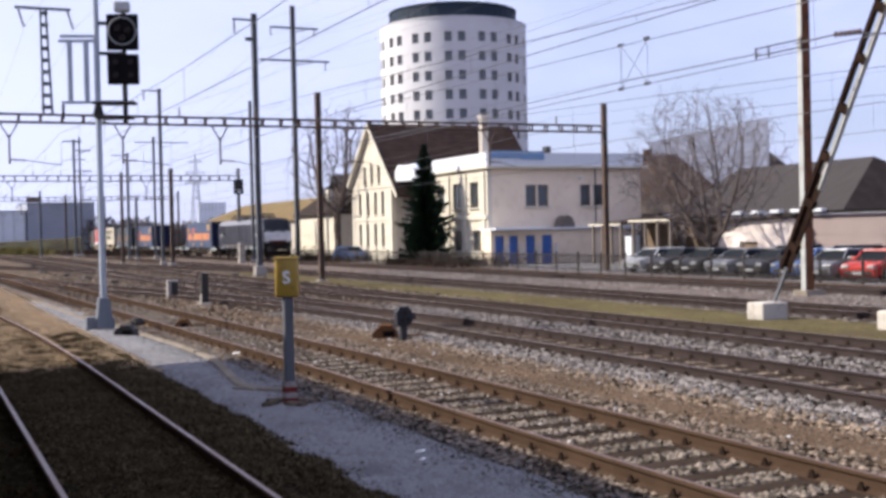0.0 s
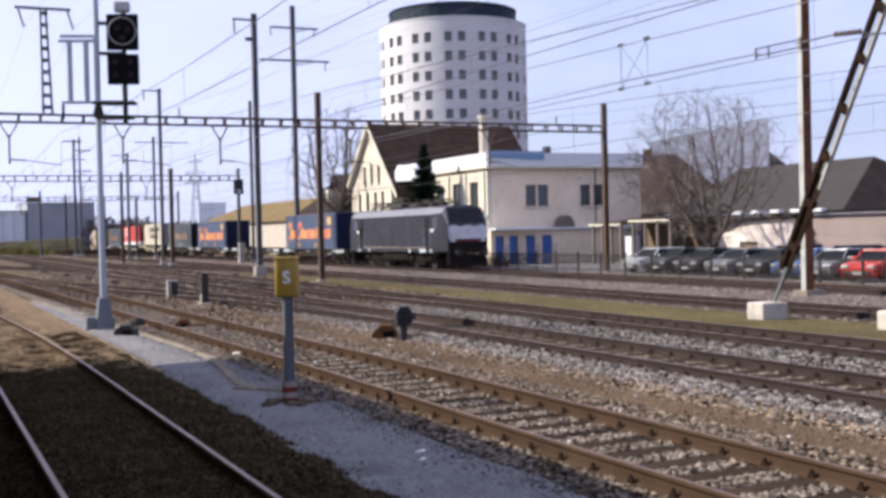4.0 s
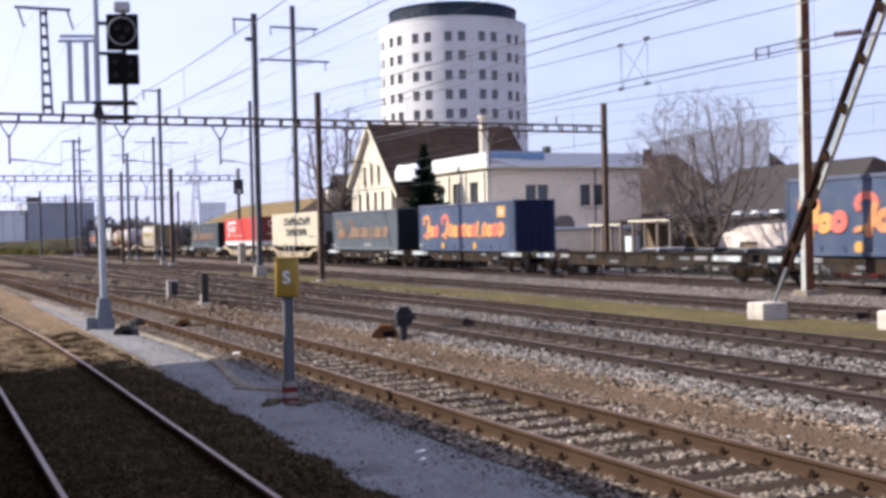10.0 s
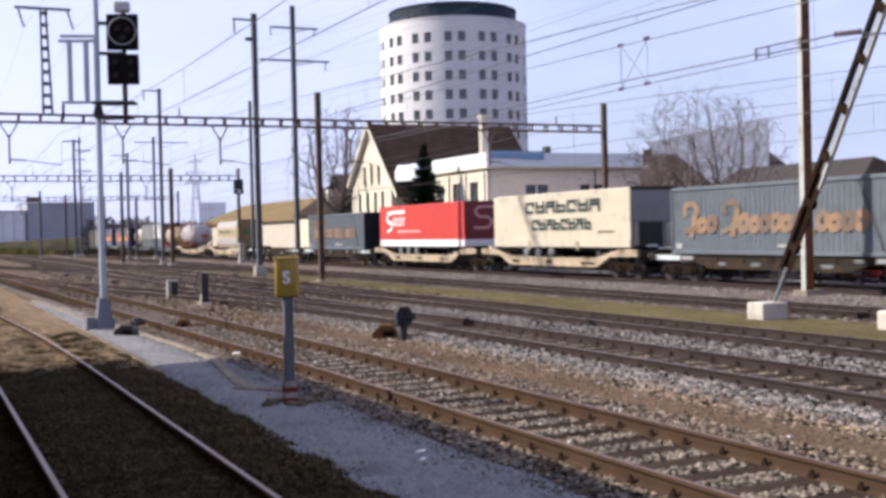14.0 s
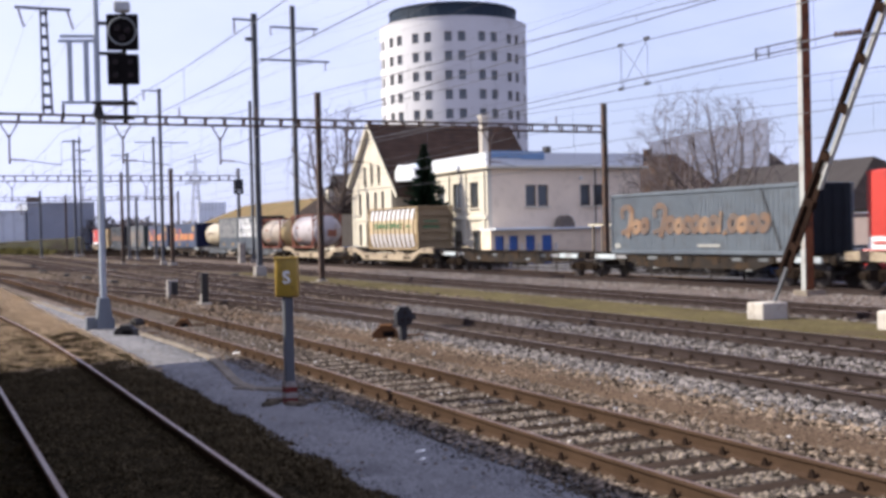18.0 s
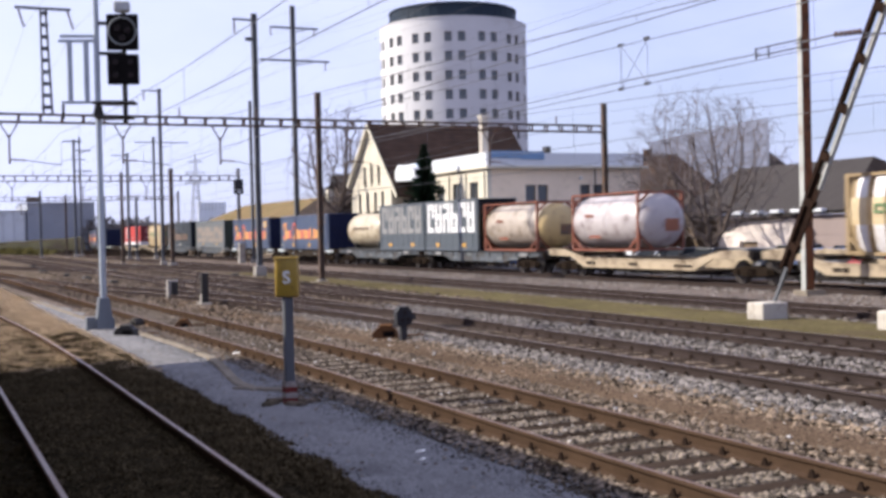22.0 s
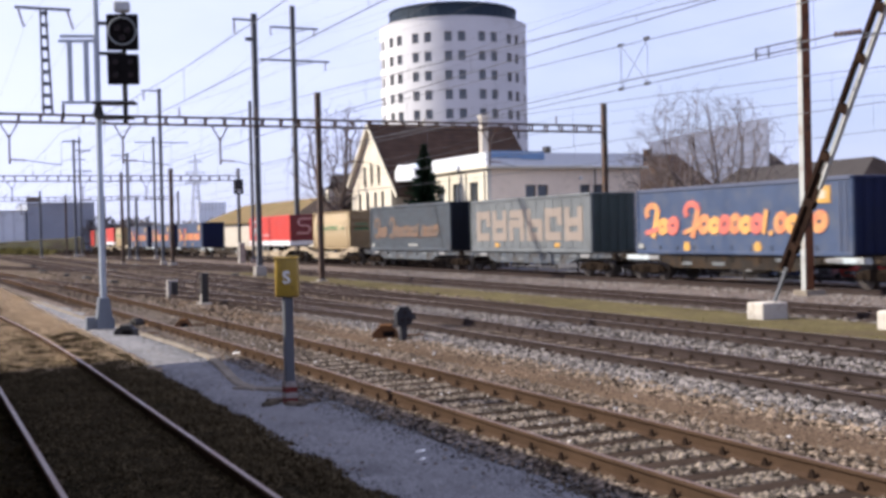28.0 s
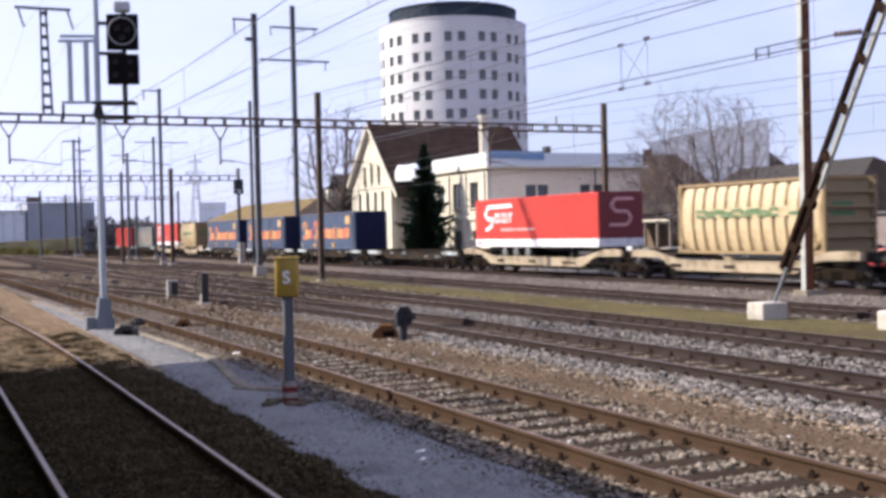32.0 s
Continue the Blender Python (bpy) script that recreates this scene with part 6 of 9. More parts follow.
cross_arm(t, 15.2 - z0, -0.8, 1.6, (), "mast_grey", 0.12)
cross_arm(t, 12.2 - z0, -0.8, 1.6, (), "mast_grey", 0.12)
# Far masts get grey instead of brown, haze put into their paint.
t, h, z0 = steel_mast(-160.0, 15.4, 8.6, 0.26, "mast_grey", "plain grey steel line-side mast", 0.5)
t, h, z0 = steel_mast(-190.0, 28.0, 8.8, 0.26, "mast_grey", "plain grey steel line-side mast", 0.5)
t, h, z0 = steel_mast(-214.0, 30.4, 8.6, 0.26, "mast_grey", "plain grey steel line-side mast", 0.5)

# tall feeder mast beyond the main line, two arms
t, h, z0 = steel_mast(-108.9, 34.4, 24.6, 0.42, "mast_grey", "very tall grey feeder mast with two cross arms", 0.5)
cross_arm(t, 22.4 - z0, -2.3, 2.6, (-2.2, 2.2), "mast_grey", 0.14)
cross_arm(t, 19.2 - z0, -3.4, 3.7, (3.3,), "mast_grey", 0.14)

MAT["strut_brown"] = material("dark_brown_strut_paint", (0.018, 0.01125, 0.009), 0.75, var=0.3, scale=1.5, fine=20, bump=0.12, dirt=(0.0288, 0.0171, 0.0126))
MAT["rust_mast"] = material("rust_brown_mast", (0.135, 0.0594, 0.0342), 0.75, var=0.3, scale=1.5, fine=20, bump=0.12, dirt=(0.063, 0.036, 0.027))
MAT["white_mast"] = material("white_mast_paint", (0.342, 0.3465, 0.333), 0.6, var=0.12, scale=1.2, fine=14, bump=0.08, dirt=(0.234, 0.18, 0.144), dirt_amount=0.2)
# mast with pale and rust-brown faces, in front of the main line
t = thing("overhead_line_mast", "steel mast with one pale and one rust-brown face", "mast", "overhead-line masts", at=pose(-30.62, 27.8, level(27.8)))
bm = bmesh.new()
prism(bm, [(-0.11, -0.17), (0.11, -0.17), (0.11, 0.18), (-0.11, 0.18)], 0, 12.4, "Z")
part("shaft", bm, "rust_mast", t)
bm = bmesh.new()
box(bm, (0.0, -0.180, 6.25), (0.22, 0.02, 12.3))
part("front_plate", bm, "white_mast", t, "pale painted front plate")
bm = bmesh.new()
prism(bm, [(-0.42, -0.1), (0.45, -0.1), (0.3, 0.26), (-0.3, 0.28)], -0.36, 0.5, "Y")
part("foot", bm, "kerb", t, "weathered concrete foot")

# anchor mast with a raking strut on two pale concrete blocks
MAT["block_pale"] = material("pale_concrete_block", (0.4185, 0.3847, 0.3443), 0.9, var=0.15, scale=2.0, fine=30, bump=0.25, dirt=(0.2835, 0.243, 0.2025), dirt_amount=0.25)
am = thing("anchor_mast", "anchor mast with a raking battened strut on concrete blocks", "mast", "overhead-line masts", at=pose(0, 0, 0))
for x, y, sx, sy in ((-23.53, 20.0, 0.64, 0.82), (-19.0, 20.3, 1.25, 1.0)):
    bm = bmesh.new()
    soft_box(bm, (x, y, -0.18), (sx, sy, 0.62), 0.05, 2)
    part("foundation_block", bm, "block_pale", am, "pale concrete block")
FOOT, HEAD = Vector((-23.48, 20.2, 0.14)), Vector((-18.86, 20.2, 8.6))
axis = (HEAD - FOOT).normalized()
side = Vector((axis.z, 0, -axis.x))
for d, m, w, s0 in ((-0.15, "strut_brown", 0.11, 0.9), (0.15, "white_mast", 0.05, 3.3)):
    bm = bmesh.new()
    bar(bm, FOOT + axis * s0 + side * d, HEAD + side * d, 0.12, w)
    part("strut_chord", bm, m, am, "dark brown strut bar" if d < 0 else "pale strut bar")
bm = bmesh.new()
bar(bm, FOOT + axis * 3.3 + side * 0.05 + Vector((0, 0.05, 0)), HEAD + side * 0.05 + Vector((0, 0.05, 0)), 0.012, 0.15)
part("strut_plate", bm, "white_mast", am, "pale painted strut plate")
bm = bmesh.new()
bar(bm, FOOT + axis * 0.9 + Vector((0, 0.03, 0)), FOOT + axis * 3.6 + Vector((0, 0.03, 0)), 0.03, 0.27)
part("strut_plate", bm, "strut_brown", am, "rust-brown strut plate")
for i in range(7):
    bm = bmesh.new()
    c = FOOT + axis * (1.6 + 1.25 * i)
    bar(bm, c - axis * 0.10, c + axis * 0.10, 0.15, 0.33)
    part("strut_batten", bm, "strut_brown", am)
bm = bmesh.new()
bar(bm, FOOT - axis * 0.1, FOOT + axis * 1.0, 0.06, 0.10)
part("strut_foot", bm, "mast_grey", am, "weathered steel strut foot")
bm = bmesh.new()
h_beam(bm, -18.66, 20.2, -0.2, 9.0, 0.28)
part("shaft", bm, "mast", am)


def cable(bm, pts, r, seg=5):
    """One tube through all the points."""
    prev = None
    for i, p in enumerate(pts):
        d = (Vector(pts[min(i + 1, len(pts) - 1)]) - Vector(pts[max(i - 1, 0)])).normalized()
        u = Vector((-d.y, d.x, 0)).normalized()
        v = d.cross(u)
        ring = [bm.verts.new(Vector(p) + u * r * math.cos(2 * math.pi * k / seg) + v * r * math.sin(2 * math.pi * k / seg)) for k in range(seg)]
        if prev:
            for k in range(seg):
                j = (k + 1) % seg
                bm.faces.new((prev[k], prev[j], ring[j], ring[k]))
        prev = ring


SUPPORTS = [-400, -340, -285, -228, -172, -115, -57, -4, 50]


def overhead(y, zc, zm, sag, bend, label, r=0.011, near=()):
    """One track's contact line: contact wire, messenger wire and droppers; near: fall and curve of the near span,
    shaped to fit the camera's view.
    """
    t = thing("overhead_line", label, "overhead line", "overhead lines")
    con, mes = [], []
    droppers = []
    for xa, xb in zip(SUPPORTS, SUPPORTS[1:]):
        n = 8
        za = 0.22 if (SUPPORTS.index(xa) % 2) else -0.22
        for i in range(n):
            u = i / n
            x = xa + (xb - xa) * u
            off = za * (1 - 2 * u)
            px, py, a = along(x, y, bend)
            con.append((px, py + off, zc))
            z = zm - sag * 4 * u * (1 - u)
            if near and x >= -57:
                z = zm + (x + 57) * (near[0] + near[1] * (x + 57))
            mes.append((px, py + off * 0.6, z))
            if i:
                droppers.append((con[-1], mes[-1]))
    bm = bmesh.new()
    cable(bm, con, r)
    part("contact_wire", bm, "wire", t)
    bm = bmesh.new()
    cable(bm, mes, r)
    part("messenger_wire", bm, "wire", t)
    rest = bmesh.new()
    for a, b in droppers:
        if -120 < a[0] < 0:
            bm = bmesh.new()
            rod(bm, a, b, 0.005, seg=4, cap=False)
            part("dropper", bm, "wire", t)
        else:
            rod(rest, a, b, 0.005, seg=4, cap=False)
    tagged(part("far_dropper", rest, "wire", t), kind="stuff")
    return t


overhead(6.62, 5.75, 7.2, 0.6, False, "contact and messenger wires over a track")
overhead(11.75, 5.79, 7.45, 0.5, True, "contact and messenger wires over a track", near=(-0.0369, -0.00004))
overhead(15.85, 5.53, 7.1, 0.5, True, "contact and messenger wires over a track", near=(-0.0121, -0.00011))
overhead(22.6, 5.2, 7.2, 0.5, True, "contact and messenger wires over a track", near=(-0.0209, -0.0003))
overhead(30.8, 5.31, 7.3, 0.5, True, "contact and messenger wires over the main line", near=(-0.0101, -0.00067))

# feeder lines on the tall masts
def feeder(name_label, pts, sag, r=0.008):
    bm = bmesh.new()
    full = []
    for a, b in zip(pts, pts[1:]):
        a, b = Vector(a), Vector(b)
        for i in range(10):
            u = i / 10
            p = a.lerp(b, u)
            full.append((p.x, p.y, p.z - sag * 4 * u * (1 - u)))
    full.append(pts[-1])
    cable(bm, full, r)
    single("feeder_cable", bm, "wire", name_label, "cable", "feeder cables")


for y, z in ((32.2, 21.6), (36.6, 21.6), (37.7, 18.4), (31.1, 18.4)):
    feeder("thin feeder cable on the tall masts", [(-400, y + 40, z), (-240, y + 6, z), (-108.5, y, z), (20, y, z - 1.0), (150, y, z)], 2.6)
for y, z in ((17.8, 14.4), (19.3, 13.4)):
    feeder("thin feeder cable above the yard", [(-300, y + 10, z), (-176, y, z), (-103, y, z), (-68, y, z), (0, y - 0.5, z - 2.5), (70, y, z)], 0.9, 0.005)
for y in (5.0, 7.2):
    feeder("thin feeder cable on the lattice post", [(-230, y + 4, 12.6), (-115, y + 1, 12.8), (-57, y, 12.1), (0, y, 12.4), (60, y, 12.4)], 0.8, 0.005)
for y, z in ((12.1, 8.6), (16.0, 8.45), (18.0, 8.75), (25.5, 8.5), (33.5, 8.5)):
    feeder("thin earth cable on the girders", [(-172, y + 2, z), (-115, y, z), (-57, y, z), (0, y, z), (60, y, z)], 0.7, 0.006)

# section gear on the wire that ends at the anchor mast
gear = thing("wire_tensioner", "section insulator and tension gear in the overhead wire", "wire gear")
bm = bmesh.new()
cable(bm, [(-60, 16.3, 5.8), (-40, 17.0, 5.95), (-26, 17.9, 6.15), (-22.2, 18.8, 6.28)], 0.014)
cable(bm, [(-21.1, 18.95, 6.36), (-19.9, 19.2, 6.42), (-19.0, 20.2, 6.3)], 0.022)
part("anchor_wire", bm, "wire", gear)
bm = bmesh.new()
for z in (6.22, 6.40):
    bar(bm, (-22.3, 18.75, z), (-21.0, 18.98, z + 0.04), 0.03, 0.03)
bar(bm, (-22.3, 18.75, 6.14), (-22.3, 18.75, 6.42), 0.03, 0.03)
bar(bm, (-21.9, 18.8, 6.14), (-21.9, 18.8, 6.42), 0.03, 0.03)
bar(bm, (-21.0, 18.98, 6.2), (-21.0, 18.98, 6.5), 0.03, 0.03)
part("spreader", bm, "dark_metal", gear)
bm = bmesh.new()
insulator(bm, (-20.1, 19.15, 6.41), (-19.5, 19.4, 6.40), 0.075, 6)
part("insulator", bm, "insulator", gear)

jump = thing("wire_jumper", "crossed jumper wires between contact and messenger wire", "wire gear")
bm = bmesh.new()
for xa, xb in ((-23.85, -22.75), (-22.75, -23.85)):
    rod(bm, (xa, 15.9, 5.55), (xb, 15.9, 6.58), 0.008, seg=4)
for x in (-23.85, -22.75):
    rod(bm, (x, 15.9, 5.53), (x, 15.9, 6.6), 0.006, seg=4)
part("jumper", bm, "wire", jump)
bm = bmesh.new()
for x in (-23.85, -22.75):
    for z in (5.53, 6.6):
        box(bm, (x, 15.88, z), (0.2, 0.05, 0.06))
part("clamp", bm, "dark_metal", jump)


# ---- main signal near the walkway ----
MAT["slate_rim"] = material("grey_rim", (0.18, 0.189, 0.1935), 0.6, var=0.2, scale=3, fine=20, bump=0.04)
MAT["slate_paint"] = material("slate_paint", (0.117, 0.1305, 0.153), 0.6, var=0.2, scale=2, fine=20, bump=0.06)
def main_signal():
    t = thing("railway_signal", "grey signal post with two black signal heads and platforms", "railway signal", at=pose(-30.3, 4.38, -0.012) @ Matrix.Diagonal((0.932, 0.932, 0.932, 1)))
    bm = bmesh.new()
    rod(bm, (0, 0, 0.6), (0, 0, 9.8), 0.088, 0.075, 14)
    part("post", bm, "galvanised", t, smooth=40)
    bm = bmesh.new()
    r0 = [bm.verts.new((x * 0.25, y * 0.24, -0.17)) for x, y in ((-1, -1), (1, -1), (1, 1), (-1, 1))]
    r1 = [bm.verts.new((x * 0.15, y * 0.14, 0.72)) for x, y in ((-1, -1), (1, -1), (1, 1), (-1, 1))]
    bm.faces.new(r0[::-1])
    bm.faces.new(r1)
    for i in range(4):
        bm.faces.new((r0[i], r0[(i + 1) % 4], r1[(i + 1) % 4], r1[i]))
    bmesh.ops.bevel(bm, geom=bm.edges[:], offset=0.02, segments=1, affect="EDGES")
    for s in (-1, 1):
        box(bm, (0.0, s * 0.245, 0.0), (0.40, 0.03, 0.34))
    box(bm, (-0.05, -0.36, 0.02), (0.3, 0.22, 0.36))
    part("base", bm, "slate_paint", t, "slate grey steel base box")
    bm = bmesh.new()
    soft_box(bm, (0, 0, -0.165), (0.9, 0.8, 0.06), 0.02)
    part("footing", bm, "concrete", t, "pale concrete footing")
    # heads stand beside the post, facing the platform
    R = Vector((0.30, 0.95, 0)).normalized()
    F = Vector((0.95, -0.30, 0)).normalized()
    ang = math.atan2(R.y, R.x)
    c = R * 0.72 + F * 0.15

    def head(zc, hh, name, ring):
        bm = bmesh.new()
        soft_box(bm, (c.x, c.y, zc), (0.84, 0.12, hh), 0.03, 2, ang)
        soft_box(bm, ((c - F * 0.18).x, (c - F * 0.18).y, zc), (0.6, 0.26, hh * 0.8), 0.03, 1, ang)
        hd = part(name, bm, "signal_black", t, "black signal head")
        if ring:
            bm = bmesh.new()
            prev = None
            cc = c + F * 0.075
            for i in range(41):
                a = 2 * math.pi * i / 40
                p = cc + R * (0.365 * math.cos(a)) + Vector((0, 0, zc + 0.02 + 0.365 * math.sin(a)))
                if prev is not None:
                    rod(bm, prev, p, 0.026, seg=6, cap=False)
                prev = p
            part("ring", bm, "slate_rim", hd, "grey round rim")
            for dx, dz in ((-0.12, 0.1), (0.14, 0.05), (0.0, -0.16)):
                bm = bmesh.new()
                p = cc + R * dx + Vector((0, 0, zc + dz))
                rod(bm, p - F * 0.02, p + F * 0.03, 0.085, 0.075, 14)
                part("lens", bm, "lens_dark", hd, "unlit dark lens")
        else:
            for dx, dz in ((-0.2, 0.2), (0.2, 0.2), (-0.2, -0.15), (0.2, -0.15)):
                bm = bmesh.new()
                p = c + F * 0.07 + R * dx + Vector((0, 0, zc + dz))
                rod(bm, p - F * 0.02, p + F * 0.02, 0.075, 0.07, 14)
                part("lens", bm, "lens_dark", hd, "unlit dark lens")

    head(7.93, 0.98, "upper_head", True)
    head(6.92, 0.82, "lower_head", False)
    bm = bmesh.new()
    rod(bm, c + Vector((0, 0, 5.5)) - F * 0.2, c + Vector((0, 0, 8.75)) - F * 0.2, 0.07, seg=8)
    for z in (6.05, 7.38, 8.2):
        bar(bm, (0, 0, z), tuple(c + Vector((0, 0, z)) - F * 0.2), 0.09, 0.09)
    part("head_bracket", bm, "dark_metal", t)
    bm = bmesh.new()
    soft_box(bm, (c.x, c.y, 8.62), (0.42, 0.3, 0.28), 0.04, 1, ang)
    part("top_lamp_box", bm, "signal_grey", t, "grey box on top")
    for z, w in ((6.02, 1.15), (5.62, 1.0)):
        bm = bmesh.new()
        p = R * 0.45
        soft_box(bm, (p.x, p.y, z), (w, 0.55, 0.07), 0.02, 1, ang)
        part("step_platform", bm, "dark_metal", t, "dark step platform")
    bm = bmesh.new()
    prism(bm, [(-0.16, 5.65), (0.16, 5.65), (0.06, 6.0), (-0.06, 6.0)], -0.12, 0.12, "X")
    part("bracket_shoe", bm, "dark_metal", t)
    # safety cage on the other side of the post
    cage = -R
    for d in (0.28, 0.72):
        bm = bmesh.new()
        p = cage * d
        bar(bm, (p.x, p.y, 6.1), (p.x, p.y, 7.75), 0.13, 0.12)
        part("cage_post", bm, "galvanised", t, "pale galvanised cage post")
    for z, l in ((7.85, 0.95), (7.72, 1.0), (6.05, 0.95)):
        bm = bmesh.new()
        p = cage * l
        bar(bm, (0, 0, z), (p.x, p.y, z), 0.10, 0.07)
        part("cage_rail", bm, "galvanised", t)
    bm = bmesh.new()
    p = cage * 0.92
    bar(bm, (p.x, p.y, 5.6), (p.x, p.y, 6.0), 0.07, 0.07)
    part("cage_leg", bm, "dark_metal", t)


main_signal()


# Band colours are dulled for the shade on the foot as well as dirt.
MAT["worn_red"] = material("shaded_worn_red_paint", (0.144, 0.0315, 0.027), 0.8, var=0.3, scale=9, fine=40, bump=0.1, dirt=(0.108, 0.081, 0.063))
MAT["shaded_white"] = material("shaded_worn_white_paint", (0.288, 0.252, 0.234), 0.8, var=0.3, scale=9, fine=40, bump=0.1, dirt=(0.126, 0.09, 0.072))


def s_box():
    """The yellow box with a letter S on a grey post."""
    t = thing("signal_box_post", "yellow box with a white S on a dark grey post", "railway box", at=pose(-15.25, 4.65, -0.18))
    bm = bmesh.new()
    soft_box(bm, (0, 0, 0.78), (0.11, 0.13, 1.4), 0.012)
    part("post", bm, "mast_grey", t, "dark grey square post")
    turn = Matrix.Rotation(radians(-22), 4, "Z")
    bm = bmesh.new()
    soft_box(bm, (0, 0, 1.745), (0.20, 0.315, 0.53), 0.03, 3)
    bx = part("box", bm, "yellow", t, "yellow enamelled box", smooth=40, at=turn)
    bm = bmesh.new()
    soft_box(bm, (0.0, 0, 2.015), (0.225, 0.34, 0.025), 0.008)
    part("lid", bm, "yellow", bx)
    bm = bmesh.new()
    soft_box(bm, (-0.11, 0, 1.6), (0.03, 0.3, 0.12), 0.008)
    part("hinge", bm, "dark_metal", bx)
    cu = bpy.data.curves.new("letter", "FONT")
    cu.body, cu.size, cu.extrude, cu.offset = "S", 0.235, 0.002, 0.006
    cu.align_x, cu.align_y = "CENTER", "CENTER"
    cu.materials.append(MAT["white_paint"])
    le = new("letter", cu)
    le.parent = bx
    le.matrix_basis = pose(0.103, 0.0, 1.74, 90, 0, 90)
    tagged(le, "white letter S")
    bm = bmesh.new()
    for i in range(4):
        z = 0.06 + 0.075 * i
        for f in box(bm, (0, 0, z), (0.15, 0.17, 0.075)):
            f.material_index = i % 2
    part("banded_foot", bm, ["worn_red", "shaded_white"], t, "red and white banded foot")
    rnd = random.Random(5)
    for i in range(5):
        bm = bmesh.new()
        a = 1.2 * i
        soft_box(bm, (0.25 * math.cos(a), 0.28 * math.sin(a), 0.02), (0.3, 0.16, 0.1), 0.035, 2, a + rnd.random())
        part("foot_stone", bm, "soil", t, "dark clod at the foot")


s_box()


MAT["dwarf_grey"] = material("dark_grey_signal_paint", (0.022, 0.022, 0.027), 0.7, var=0.3, scale=4, fine=30, bump=0.05)


def dwarf_signal(x, y):
    t = thing("dwarf_signal", "black dwarf signal on a short post", "railway signal", at=pose(x, y, -0.2))
    bm = bmesh.new()
    soft_box(bm, (0, 0, 0.20), (0.14, 0.14, 0.5), 0.015)
    part("post", bm, "dwarf_grey", t)
    bm = bmesh.new()
    prism(bm, [(-0.17, 0.34), (0.17, 0.34), (0.19, 0.62), (0.08, 0.74), (-0.1, 0.74), (-0.19, 0.6)], -0.09, 0.09, "X")
    hd = part("head", bm, "dwarf_grey", t)
    for dy, dz in ((-0.07, 0.46), (0.08, 0.46), (0.0, 0.62)):
        bm = bmesh.new()
        rod(bm, (0.09, dy, dz), (0.12, dy, dz), 0.045, seg=12)
        part("lens", bm, "lens_dark", hd)
    bm = bmesh.new()
    box(bm, (0, 0.2, 0.5), (0.1, 0.16, 0.12))
    part("hood", bm, "dwarf_grey", t)


dwarf_signal(-23.05, 9.61)


def point_motor(x, y, rz, s=1.0, mat="rust", label="rusty point machine, the shade of its open side painted black"):
    t = thing("point_machine", label, "point machine", "track-side gear", at=pose(x, y, -0.2, 0, 0, rz))
    bm = bmesh.new()
    prism(bm, [(-0.34 * s, 0), (0.34 * s, 0), (0.3 * s, 0.22 * s), (0.16 * s, 0.32 * s), (-0.2 * s, 0.30 * s), (-0.32 * s, 0.16 * s)], -0.22 * s, 0.22 * s, "Y")
    part("housing", bm, mat, t)
    bm = bmesh.new()
    soft_box(bm, (0.02 * s, 0, 0.34 * s), (0.34 * s, 0.36 * s, 0.05), 0.012)
    part("lid", bm, mat, t)
    # Black plate on the closed housing, for the shade inside an open side.
    bm = bmesh.new()
    box(bm, (0.1 * s, -0.225 * s, 0.14 * s), (0.3 * s, 0.02, 0.14 * s))
    part("opening", bm, "signal_black", t)
    bm = bmesh.new()
    bar(bm, (0.3 * s, 0.1, 0.06), (1.0 * s, 0.12, 0.06), 0.04, 0.04)
    part("rod", bm, "rust", t)


point_motor(-23.7, 9.45, 66, 0.85)
point_motor(-28.3, 4.6, 60, 0.75, "dark_metal", "small dark relay box on the walkway")
point_motor(-31.2, 5.35, 20, 0.6, "dark_metal", "dark point rod cover beside a rail")
point_motor(-29.9, 6.3, 70, 0.6, "rust", "rusty point gear between the rails")

# bollard-like posts in the yard
t = thing("marker_post", "dark square marker post between tracks", "post", at=pose(-39.5, 9.09, -0.2))
bm = bmesh.new()
soft_box(bm, (0, 0, 0.55), (0.2, 0.24, 1.1), 0.025)
part("shaft", bm, "dark_metal", t)
bm = bmesh.new()
soft_box(bm, (0.0, 0, 0.02), (0.55, 0.45, 0.12), 0.03)
part("footing", bm, "concrete", t)
bm = bmesh.new()
soft_box(bm, (-0.02, -0.125, 0.2), (0.22, 0.03, 0.36), 0.008)
part("plate", bm, "concrete", t, "pale lower plate")
t = thing("cable_cabinet", "pale grey cable cabinet with a dark side", "cabinet", at=pose(-44.5, 9.0, -0.2))
bm = bmesh.new()
soft_box(bm, (0, 0, 0.36), (0.30, 0.42, 0.72), 0.03)
part("housing", bm, "concrete", t)
bm = bmesh.new()
soft_box(bm, (0.165, 0.06, 0.34), (0.03, 0.26, 0.6), 0.01)
part("door", bm, "dark_metal", t)
t = thing("cable_cabinet", "tall narrow pale grey cabinet beside the line", "cabinet", at=pose(-103.0, 27.2, -0.45))
bm = bmesh.new()
soft_box(bm, (0, 0, 0.95), (0.6, 0.55, 1.95), 0.04)
part("housing", bm, "concrete", t)
bm = bmesh.new()
soft_box(bm, (0.0, 0, 1.95), (0.68, 0.62, 0.06), 0.015)
part("lid", bm, "signal_grey", t)

# far signal beside the portal
t = thing("railway_signal", "distant dark signal head on a slim post", "railway signal", at=pose(-113.0, 29.6, -0.4))
bm = bmesh.new()
rod(bm, (0, 0, 0), (0, 0, 8.8), 0.12, 0.09, 8)
part("post", bm, "mast_grey", t)
bm = bmesh.new()
soft_box(bm, (0.12, 0.05, 7.45), (0.3, 0.95, 1.45), 0.06)
part("head", bm, "dwarf_grey", t)
bm = bmesh.new()
